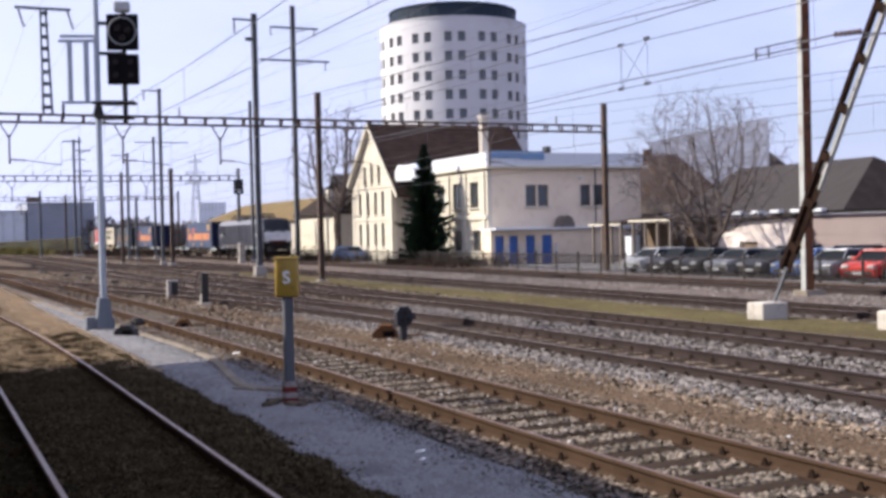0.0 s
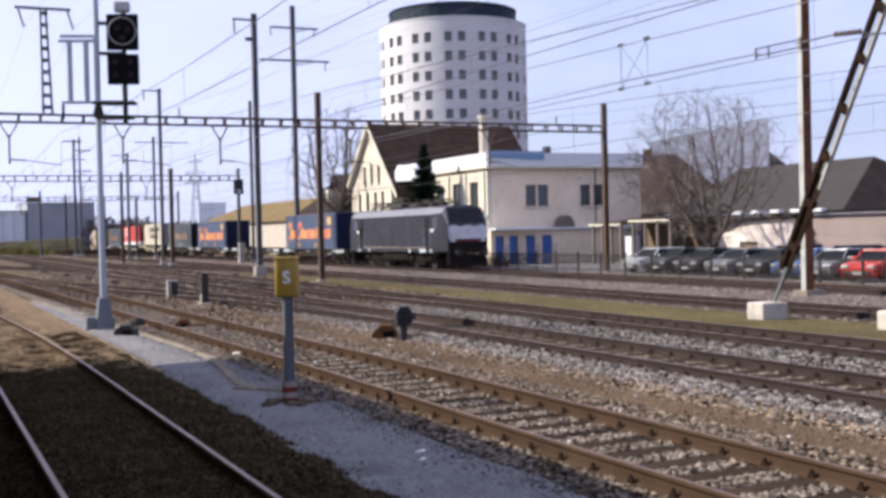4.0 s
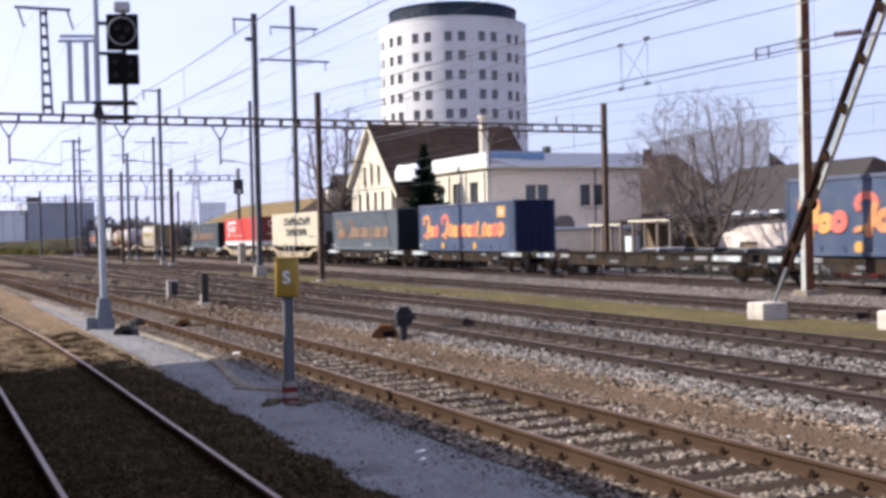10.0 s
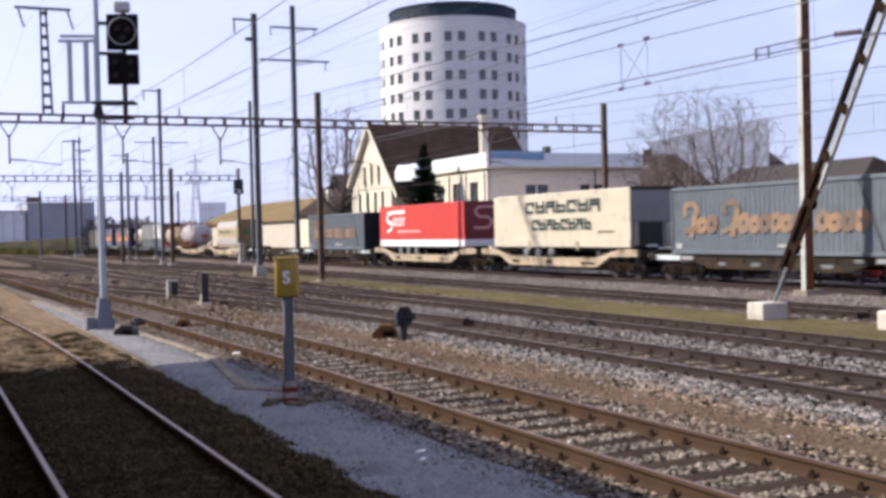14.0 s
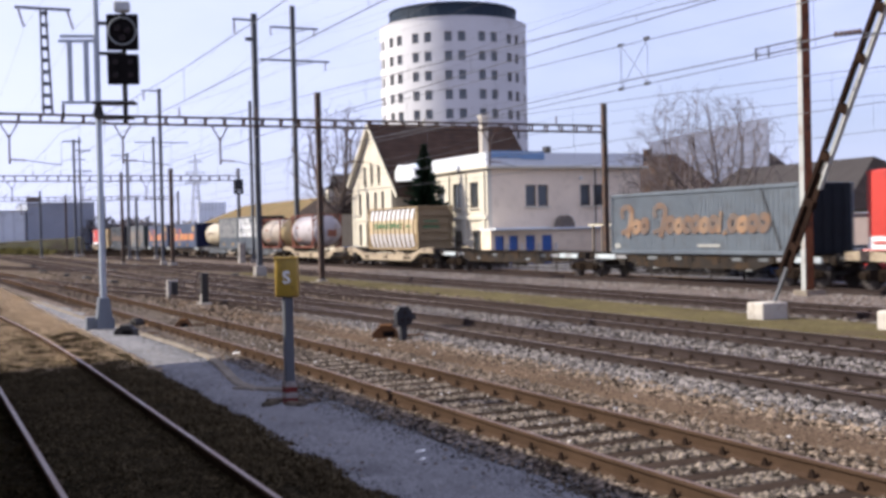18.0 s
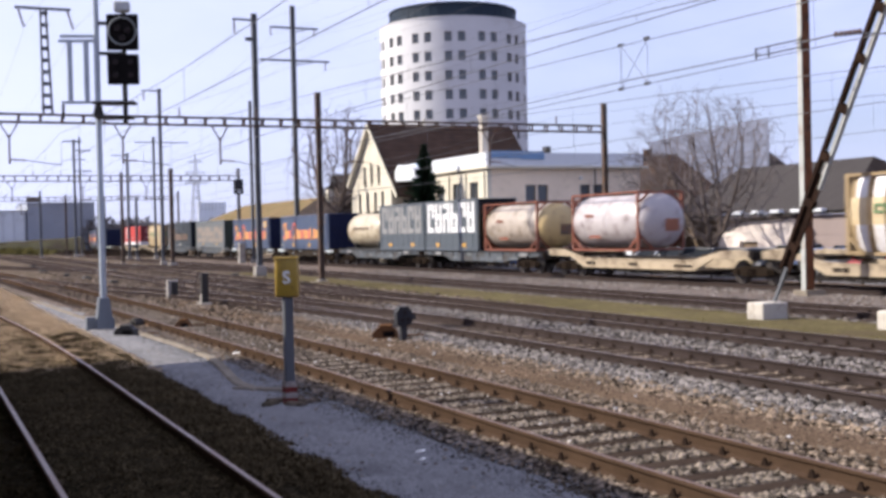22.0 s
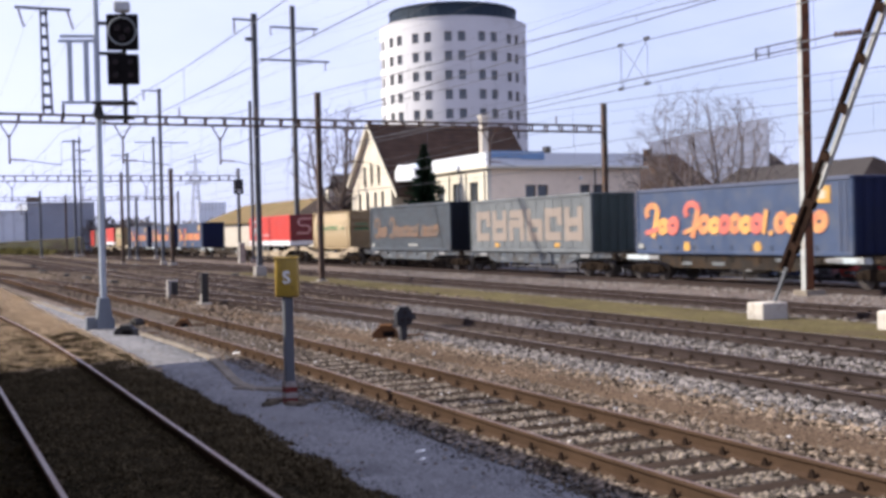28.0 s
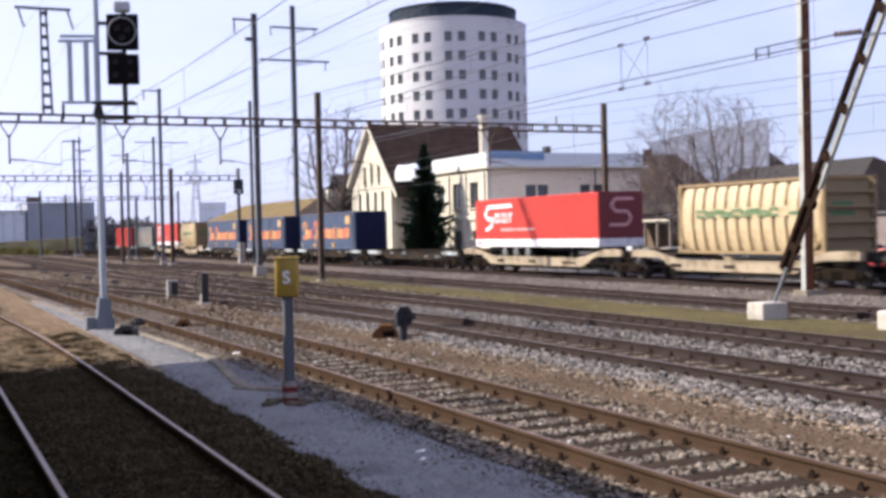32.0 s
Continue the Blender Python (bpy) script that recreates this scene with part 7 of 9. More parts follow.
soft_box(bm, (0.28, 0.05, 7.0), (0.03, 0.35, 0.35), 0.01)
part("plate", bm, "signal_grey", t)

# small low things in the yard: rod covers, litter, a paper
rnd = random.Random(11)
for x, y in ((-70, 9.2), (-84, 12.9), (-90, 8.7), (-62, 9.5), (-98, 16.9), (-77, 8.9), (-110, 9.8), (-66, 17.0)):
    bm = bmesh.new()
    soft_box(bm, (0, 0, 0.1), (rnd.uniform(0.5, 1.0), 0.4, 0.24), 0.04)
    t = thing("rod_cover", "low dark rod cover between the tracks", "track gear", "low covers in the yard", at=pose(x, y, -0.25, 0, 0, rnd.uniform(-20, 20)))
    part("cover", bm, "dark_metal", t)
for x, y, z, s, rz in ((-7.72, 5.32, -0.165, 0.17, 20), (-11.0, 4.75, -0.165, 0.05, 50), (-10.6, 4.6, -0.165, 0.04, 10), (-22.2, 5.72, -0.17, 0.09, 70), (-13.2, 2.1, -0.115, 0.04, 0), (-16.4, 2.0, -0.115, 0.05, 35)):
    bm = bmesh.new()
    v = [bm.verts.new(p) for p in ((-s, -s * 0.6, 0), (s, -s * 0.5, 0.01), (s * 0.9, s * 0.6, 0.025), (-s * 0.8, s * 0.5, 0.012), (0, 0, 0.03))]
    for a, b in ((0, 1), (1, 2), (2, 3), (3, 0)):
        bm.faces.new((v[a], v[b], v[4]))
    single("paper_scrap", bm, "white_paint", "crumpled white paper scrap on the ground", "litter", "scraps of paper", at=pose(x, y, z + 0.02, 0, 0, rz))


# ---- buildings beyond the main line ----
MAT.update({
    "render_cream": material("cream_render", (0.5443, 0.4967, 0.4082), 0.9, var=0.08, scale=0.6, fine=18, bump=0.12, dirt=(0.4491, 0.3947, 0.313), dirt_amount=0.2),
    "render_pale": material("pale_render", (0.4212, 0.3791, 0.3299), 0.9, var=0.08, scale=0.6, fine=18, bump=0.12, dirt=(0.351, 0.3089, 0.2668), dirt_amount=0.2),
    # Render lifted and warmed to offset the end wall's shade and bluish skylight.
    "render_lilac": material("shade_lifted_render", (0.74, 0.61, 0.47), 0.9, var=0.08, scale=0.6, fine=18, bump=0.12, dirt=(0.64, 0.52, 0.39), dirt_amount=0.25),
    "render_rose": material("rosy_white_render", (0.62, 0.545, 0.51), 0.9, var=0.12, scale=0.6, fine=18, bump=0.12, dirt=(0.36, 0.30, 0.28), dirt_amount=0.25),
    "silo_white": material("white_ribbed_sheet", (0.70, 0.73, 0.78), 0.6, var=0.1, scale=0.5, fine=4, bump=0.05),
    "render_pink": material("pinkish_render", (0.235, 0.19, 0.182), 0.9, var=0.1, scale=0.6, fine=18, bump=0.1),
    "trim": material("stone_trim", (0.5294, 0.4876, 0.404), 0.85, var=0.1, scale=1.5, fine=20, bump=0.1),
    "roof_brown": material("brown_roof_tiles", (0.05967, 0.03931, 0.03159), 0.85, var=0.3, scale=0.8, fine=9, bump=0.5, dirt=(0.04212, 0.03159, 0.02808), dirt_amount=0.3, stretch=(1, 1, 2)),
    "roof_dark": material("dark_roof_tiles", (0.040, 0.032, 0.030), 0.85, var=0.3, scale=0.8, fine=9, bump=0.5),
    "roof_taupe": material("taupe_sheet_roof", (0.050, 0.045, 0.045), 0.85, var=0.15, scale=0.5, fine=8, bump=0.2, stretch=(4, 1, 1)),
    "roof_sand": material("sand_coloured_roof", (0.16, 0.115, 0.066), 0.9, var=0.2, scale=0.3, fine=6, bump=0.2, dirt=(0.11, 0.10, 0.05), dirt_amount=0.3),
    "moss_roof": material("mossy_roof", (0.0765, 0.099, 0.0315), 0.95, var=0.3, scale=0.4, fine=6, bump=0.3),
    "sheet_white": material("white_sheet_metal", (0.5928, 0.6084, 0.6396), 0.4, var=0.06, scale=1.0, fine=10, bump=0.04),
    "sheet_blue": material("blue_sheet_cover", (0.144, 0.252, 0.414), 0.45, var=0.15, scale=1.0, fine=10, bump=0.04),
    "tower_white": material("white_facade_panels", (0.5314, 0.5234, 0.5395), 0.6, var=0.06, scale=0.15, fine=3, bump=0.04, dirt=(0.4429, 0.4268, 0.4268), dirt_amount=0.15),
    "tower_dark": material("dark_roof_drum", (0.016, 0.026, 0.04), 0.5, var=0.15, scale=0.4, fine=6, bump=0.04, spec=0.15),
    "facade_grey": material("grey_facade_sheets", (0.155, 0.168, 0.235), 0.6, var=0.08, scale=0.2, fine=4, bump=0.05, stretch=(1, 1, 0.2)),
    # The next two are paled and blued for the haze before the far halls.
    "shed_grey": material("haze_paled_grey_wall", (0.27, 0.285, 0.33), 0.75, var=0.12, scale=0.2, fine=3, bump=0.05),
    "shed_pale": material("pale_shed_wall", (0.58, 0.60, 0.64), 0.7, var=0.1, scale=0.3, fine=4, bump=0.05),
    "pane": glass_material("dark_window_pane", (0.035, 0.042, 0.05), 0.08),
    "pane_soft": glass_material("grey_window_pane", (0.10, 0.12, 0.14), 0.12),
    "frame_dark": material("dark_window_frame", (0.144, 0.117, 0.099), 0.7, var=0.15, scale=3, fine=20, bump=0.05),
    "door_blue": material("blue_door_paint", (0.0315, 0.099, 0.324), 0.5, var=0.12, scale=2, fine=20, bump=0.05),
    "fence": material("dark_fence_paint", (0.0315, 0.0252, 0.0234), 0.7, var=0.3, scale=3, fine=20, bump=0.1),
    "hedge": material("dry_hedge", (0.036, 0.027, 0.0216), 0.95, var=0.4, scale=1.0, fine=6, bump=0),
    "bark": material("grey_brown_bark", (0.0855, 0.0675, 0.0594), 0.95, var=0.3, scale=3, fine=14, bump=0.4),
    "twig": material("fine_twigs", (0.135, 0.1134, 0.1098), 0.95, var=0.25, scale=2, fine=9, bump=0),
    "needles": material("dark_spruce_needles", (0.015, 0.026, 0.016), 0.8, var=0.5, scale=2.0, fine=7, bump=0),
    # Far trees, their colour lightened to carry the haze.
    "hazed_wood": material("haze_paled_trees", (0.19, 0.175, 0.175), 1.0, var=0.35, scale=0.4, fine=3, bump=0),
})


def wall(bm, axis, at, u0, u1, z0, z1, thick, holes=()):
    """A wall in the plane axis = at, running along the other axis from u0 to u1, with holes (u0, u1, z0, z1) right through it."""
    us = sorted({u0, u1, *[h[0] for h in holes], *[h[1] for h in holes]})
    zs = sorted({z0, z1, *[h[2] for h in holes], *[h[3] for h in holes]})
    nu, nz = len(us) - 1, len(zs) - 1
    solid = [[not any(h[0] < (us[i] + us[i + 1]) / 2 < h[1] and h[2] < (zs[k] + zs[k + 1]) / 2 < h[3] for h in holes) for k in range(nz)] for i in range(nu)]
    seen = {}

    def v(i, k, side):
        if (i, k, side) not in seen:
            w = at + side * thick / 2
            seen[(i, k, side)] = bm.verts.new((w, us[i], zs[k]) if axis == "X" else (us[i], w, zs[k]))
        return seen[(i, k, side)]
    for i in range(nu):
        for k in range(nz):
            if not solid[i][k]:
                continue
            for s in (-1, 1):
                bm.faces.new((v(i, k, s), v(i + 1, k, s), v(i + 1, k + 1, s), v(i, k + 1, s)))
            for di, dk, e in ((-1, 0, ((i, k), (i, k + 1))), (1, 0, ((i + 1, k), (i + 1, k + 1))), (0, -1, ((i, k), (i + 1, k))), (0, 1, ((i, k + 1), (i + 1, k + 1)))):
                a, b = i + di, k + dk
                if not (0 <= a < nu and 0 <= b < nz and solid[a][b]):
                    bm.faces.new((v(*e[0], -1), v(*e[1], -1), v(*e[1], 1), v(*e[0], 1)))


def window(parent, axis, at, u0, u1, z0, z1, out, panes=2, pane="pane", sill=True, frame="frame_dark", rails=1):
    """A window set back in its opening; out: the way the wall faces (-1 or 1)."""
    def place(du, dz, su, sz, depth, th):
        c = (at - out * depth, du, dz) if axis == "X" else (du, at - out * depth, dz)
        s = (th, su, sz) if axis == "X" else (su, th, sz)
        return c, s
    bm = bmesh.new()
    w, h, f = u1 - u0, z1 - z0, 0.07
    for du, dz, su, sz in (((u0 + u1) / 2, z0 + f / 2, w, f), ((u0 + u1) / 2, z1 - f / 2, w, f), (u0 + f / 2, (z0 + z1) / 2, f, h - 2 * f), (u1 - f / 2, (z0 + z1) / 2, f, h - 2 * f)):
        box(bm, *place(du, dz, su, sz, 0.13, 0.08))
    for i in range(1, panes):
        box(bm, *place(u0 + w * i / panes, (z0 + z1) / 2, 0.05, h - 2 * f, 0.13, 0.07))
    for i in range(1, rails):
        box(bm, *place((u0 + u1) / 2, z0 + h * i / rails, w - 2 * f, 0.04, 0.132, 0.06))
    fr = part("window", bm, frame, parent, "window with a dark frame")
    bm = bmesh.new()
    box(bm, *place((u0 + u1) / 2, (z0 + z1) / 2, w - f, h - f, 0.17, 0.02))
    part("pane", bm, pane, fr)
    if sill:
        bm = bmesh.new()
        box(bm, *place((u0 + u1) / 2, z0 - 0.05, w + 0.2, 0.09, -0.05, 0.2))
        part("sill", bm, "trim", fr)


def flat_house():
    """Two-storey cream house with a flat roof and white parapet, and a low annex with blue doors."""
    t = thing("flat_roofed_house", "two-storey cream house with a white parapet and blue-doored annex", "house")
    x0, x1, y0, y1, zg, zt = -94.5, -76.3, 39.0, 52.4, -0.5, 6.72
    ups = [(x - 0.72, x + 0.72, 3.85, 5.82) for x in (-78.55, -81.6, -84.6, -87.6, -90.6, -93.1)]
    downs = [(x - 0.72, x + 0.72, 0.55, 2.15) for x in (-78.2, -81.6, -84.6, -87.6, -90.6)]
    bm = bmesh.new()
    wall(bm, "Y", y0, x0, x1, zg, zt, 0.35, ups + downs)
    part("front_wall", bm, "render_cream", t)
    ends = [(42.05, 42.95, 3.88, 5.5), (43.1, 44.0, 3.88, 5.5), (46.85, 47.75, 3.88, 5.5), (48.05, 48.95, 3.88, 5.5)]
    bm = bmesh.new()
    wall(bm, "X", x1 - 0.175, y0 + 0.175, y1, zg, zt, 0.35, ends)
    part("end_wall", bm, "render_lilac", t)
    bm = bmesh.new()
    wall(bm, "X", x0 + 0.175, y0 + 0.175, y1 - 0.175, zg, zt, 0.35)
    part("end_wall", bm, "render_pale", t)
    bm = bmesh.new()
    wall(bm, "Y", y1, x0, x1 - 0.35, zg, zt, 0.35)
    part("rear_wall", bm, "render_pale", t)
    for u0, u1, a, b in ups + downs:
        window(t, "Y", y0 - 0.175, u0, u1, a, b, -1)
    for u0, u1, a, b in ends:
        window(t, "X", x1, u0, u1, a, b, 1, panes=1, sill=False)
    for y in (43.02, 47.9):
        bm = bmesh.new()
        box(bm, (x1 + 0.06, y, 3.8), (0.2, 2.2, 0.1))
        part("sill", bm, "trim", t)
    # pilasters between the front windows
    for x in (-76.9, -80.05, -83.1, -86.1, -89.1, -92.0):
        bm = bmesh.new()
        soft_box(bm, (x, y0 - 0.24, 3.0), (0.55, 0.14, 7.0), 0.03)
        part("pilaster", bm, "trim", t)
    bm = bmesh.new()
    soft_box(bm, ((x0 + x1) / 2, y0 - 0.25, 3.1), (x1 - x0, 0.16, 0.35), 0.03)
    part("string_course", bm, "trim", t)
    bm = bmesh.new()
    soft_box(bm, ((x0 + x1) / 2 + 0.1, (y0 + y1) / 2, 6.82), (x1 - x0 + 0.9, y1 - y0 + 0.9, 0.2), 0.04)
    part("cornice", bm, "trim", t)
    for axis, at, a, b in (("Y", y0 - 0.3, x0 - 0.2, x1 + 0.3), ("X", x1 + 0.3, y0 - 0.3, y1), ("Y", y1, x0, x1 + 0.3), ("X", x0, y0 - 0.3, y1)):
        bm = bmesh.new()
        wall(bm, axis, at, a, b, 6.9, 7.9, 0.16)
        part("parapet", bm, "sheet_white", t, "white sheet-metal parapet")
    bm = bmesh.new()
    box(bm, ((x0 + x1) / 2, (y0 + y1) / 2, 7.0), (x1 - x0 - 0.3, y1 - y0 - 0.3, 0.16))
    part("roof", bm, "shed_pale", t)
    bm = bmesh.new()
    soft_box(bm, (x1 + 0.41, 40.3, 7.66), (0.05, 2.6, 0.42), 0.015)
    soft_box(bm, (x1 + 0.42, 42.5, 7.62), (0.07, 2.0, 0.48), 0.015)
    soft_box(bm, (x1 + 0.05, 41.3, 7.96), (0.7, 4.5, 0.1), 0.03)
    part("roof_cover", bm, "sheet_blue", t, "blue cover hung over the parapet")
    bm = bmesh.new()
    soft_box(bm, (-88.15, y0 - 0.42, 7.45), (1.7, 0.06, 0.85), 0.02)
    part("roof_cover", bm, "sheet_blue", t, "small blue cover on the parapet")
    # round-topped bay where the parapet meets the gabled roof
    bm = bmesh.new()
    bay = [(-90.75, 6.45), (-86.55, 6.4)]
    bay += [(-87.55 + 1.0 * math.cos(math.pi * i / 12), 6.85 + 0.75 * math.sin(math.pi * i / 12)) for i in range(7)]
    bay += [(-89.75 + 1.0 * math.cos(math.pi * i / 12), 7.05 + 0.75 * math.sin(math.pi * i / 12)) for i in range(6, 13)]
    prism(bm, bay, 37.4, 38.7, "Y")
    part("dormer", bm, "sheet_white", t, "white round-topped dormer", smooth=40)
    for y, s in ((45.1, 0.5), (50.5, 0.3)):
        bm = bmesh.new()
        soft_box(bm, (x1 - 2.0, y, 7.85), (s, s, 1.4), 0.03)
        part("roof_vent", bm, "dark_metal", t)
    bm = bmesh.new()
    rod(bm, (x1 + 0.35, 48.0, -0.4), (x1 + 0.35, 48.0, 6.7), 0.05, seg=8)
    part("downpipe", bm, "dark_metal", t)
    bm = bmesh.new()
    soft_box(bm, (x1 + 0.2, 46.8, 6.0), (0.18, 0.22, 0.22), 0.03)
    part("wall_lamp", bm, "headlight", t, "small white wall lamp")
    # annex with four blue doors
    ax = -74.7
    doors = [(38.55, 39.3), (39.72, 40.47), (41.12, 41.9), (42.48, 43.36)]
    bm = bmesh.new()
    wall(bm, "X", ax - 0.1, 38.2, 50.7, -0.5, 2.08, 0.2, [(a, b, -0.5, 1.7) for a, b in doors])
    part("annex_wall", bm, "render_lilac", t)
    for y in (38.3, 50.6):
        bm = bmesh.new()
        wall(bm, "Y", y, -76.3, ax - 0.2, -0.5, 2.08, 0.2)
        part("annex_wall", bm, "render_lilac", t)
    for a, b in doors:
        bm = bmesh.new()
        soft_box(bm, (ax - 0.12, (a + b) / 2, 0.6), (0.06, b - a - 0.02, 2.18), 0.015)
        dr = part("door", bm, "door_blue", t, "blue painted door")
        bm = bmesh.new()
        soft_box(bm, (ax - 0.06, b - 0.12, 0.6), (0.05, 0.04, 0.14), 0.01)
        part("door_handle", bm, "galvanised", dr)
        # White panel added for the bright sunlit patch beside each door.
        bm = bmesh.new()
        soft_box(bm, (ax + 0.2, b + 0.18, 0.55), (0.34, 0.06, 1.1), 0.02)
        part("sunlit_patch_panel", bm, "white_paint", t, "white panel that stands for a sunlit patch beside a door")
    bm = bmesh.new()
    soft_box(bm, (-75.4, 44.45, 2.16), (2.0, 12.6, 0.14), 0.03)
    part("annex_roof", bm, "shed_pale", t)
    bm = bmesh.new()
    soft_box(bm, (ax + 0.45, 40.4, 2.2), (0.9, 4.5, 0.16), 0.03)
    part("door_canopy", bm, "sheet_white", t, "white door canopy")
    bm = bmesh.new()
    prism(bm, [(44.8 + 0.62 * math.cos(math.pi * i / 10), 2.24 + 0.9 * math.sin(math.pi * i / 10)) for i in range(11)], ax - 1.1, ax - 0.1, "X")
    part("roof_hood", bm, "frame_dark", t, "dark rounded roof hood")


flat_house()


def gable_house():
    """Cream house with a steep brown roof; its gable faces the tracks."""
    t = thing("gabled_house", "cream gabled house with a steep dark brown tiled roof", "house")
    xc, xw, hw, y0, y1, zg, ze, zr = -95.9, -96.1, 4.8, 37.5, 50.9, -0.5, 5.5, 11.85
    rows = [(0.95, 2.95, (-99.1, -97.3, -95.35, -93.6)), (3.75, 5.75, (-99.1, -97.1, -95.2, -93.5))]
    holes = [(x - 0.36, x + 0.36, a, b) for a, b, xs in rows for x in xs]
    bm = bmesh.new()
    wall(bm, "Y", y0, xw - hw, xw + hw, zg, 5.9, 0.35, holes)
    part("front_wall", bm, "render_cream", t)
    bm = bmesh.new()
    atti = [(-97.75, 6.5, 8.1), (-96.05, 6.5, 8.2), (-94.3, 6.5, 8.0)]
    us = [xw - hw] + [v for x, _, _ in atti for v in (x - 0.34, x + 0.34)] + [xw + hw]

    def slope(x):
        return zr - 0.5 - abs(x - xc)
    for i in range(0, len(us), 2):
        n = 4
        for k in range(n):
            a, b = us[i] + (us[i + 1] - us[i]) * k / n, us[i] + (us[i + 1] - us[i]) * (k + 1) / n
            if max(slope(a), slope(b)) > 5.9:
                prism(bm, [(a, 5.9), (b, 5.9), (b, max(slope(b), 5.9)), (a, max(slope(a), 5.9))], y0 - 0.175, y0 + 0.175, "Y")
    for x, a, b in atti:
        prism(bm, [(x - 0.34, b), (x + 0.34, b), (x + 0.34, slope(x + 0.34)), (x - 0.34, slope(x - 0.34))], y0 - 0.175, y0 + 0.175, "Y")
        box(bm, (x, y0, 6.2), (0.68, 0.35, 0.6))
    bmesh.ops.remove_doubles(bm, verts=bm.verts[:], dist=0.002)
    part("gable_wall", bm, "render_cream", t)
    for u0, u1, a, b in holes:
        window(t, "Y", y0 - 0.175, u0, u1, a, b, -1, panes=1, rails=2)
    for x, a, b in atti:
        window(t, "Y", y0 - 0.175, x - 0.34, x + 0.34, a, b, -1, panes=1, rails=2)
    for s in (-1, 1):
        bm = bmesh.new()
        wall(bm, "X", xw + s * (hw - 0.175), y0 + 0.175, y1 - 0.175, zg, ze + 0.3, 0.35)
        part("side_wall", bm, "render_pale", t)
    bm = bmesh.new()
    wall(bm, "Y", y1, xw - hw, xw + hw, zg, ze + 0.3, 0.35)
    part("rear_wall", bm, "render_pale", t)
    for z in (3.3, 6.15):
        bm = bmesh.new()
        soft_box(bm, (xw, y0 - 0.2, z), (2 * hw, 0.1, 0.22), 0.02)
        part("string_course", bm, "trim", t)
    for s in (-1, 1):
        bm = bmesh.new()
        soft_box(bm, (xw + s * (hw - 0.3), y0 - 0.2, 2.7), (0.6, 0.12, 6.2), 0.02)
        part("corner_stones", bm, "trim", t)
    for s in (-1, 1):
        bm = bmesh.new()
        a, b = (xc, zr), ((xc + 6.6, 5.25) if s > 0 else (xc - 5.3, 6.55))
        prism(bm, [(a[0], a[1]), (b[0], b[1]), (b[0] - s * 0.05, b[1] - 0.22), (a[0], a[1] - 0.3)], y0 - 0.6, y1 + 0.4, "Y")
        part("roof_slope", bm, "roof_brown", t, "steep dark brown tiled slope")
        # courses of tiles as low steps
        bm = bmesh.new()
        for i in range(1, 16):
            u = i / 16
            x, z = a[0] + (b[0] - a[0]) * u, a[1] + (b[1] - a[1]) * u
            bar(bm, (x + s * 0.02, y0 - 0.6, z + 0.02), (x + s * 0.02, y1 + 0.4, z + 0.02), 0.04, 0.02)
        tagged(part("tiling", bm, "roof_brown", t), kind="stuff")
        bm = bmesh.new()
        prism(bm, [(a[0], a[1] - 0.31), (b[0] - s * 0.06, b[1] - 0.24), (b[0] - s * 0.06, b[1] - 0.28), (a[0], a[1] - 0.35)], y0 - 0.58, y0 - 0.18, "Y")
        part("soffit", bm, "trim", t, "pale boarded soffit")
        bm = bmesh.new()
        bar(bm, (xc, y0 - 0.62, zr - 0.12), (b[0], y0 - 0.62, b[1] - 0.1), 0.06, 0.32)
        part("bargeboard", bm, "trim", t, "pale bargeboard")
    bm = bmesh.new()
    soft_box(bm, (-91.3, 46.2, 9.6), (0.66, 0.62, 5.0), 0.04)
    soft_box(bm, (-91.3, 46.2, 12.2), (0.86, 0.8, 0.22), 0.03)
    soft_box(bm, (-91.3, 46.2, 10.9), (0.78, 0.74, 0.14), 0.03)
    part("chimney", bm, "render_pale", t, "tall cream chimney")
    bm = bmesh.new()
    rod(bm, (xc, 42.5, zr - 0.1), (xc, 42.5, zr + 0.6), 0.16, 0.1, 8)
    part("ridge_finial", bm, "trim", t)


gable_house()


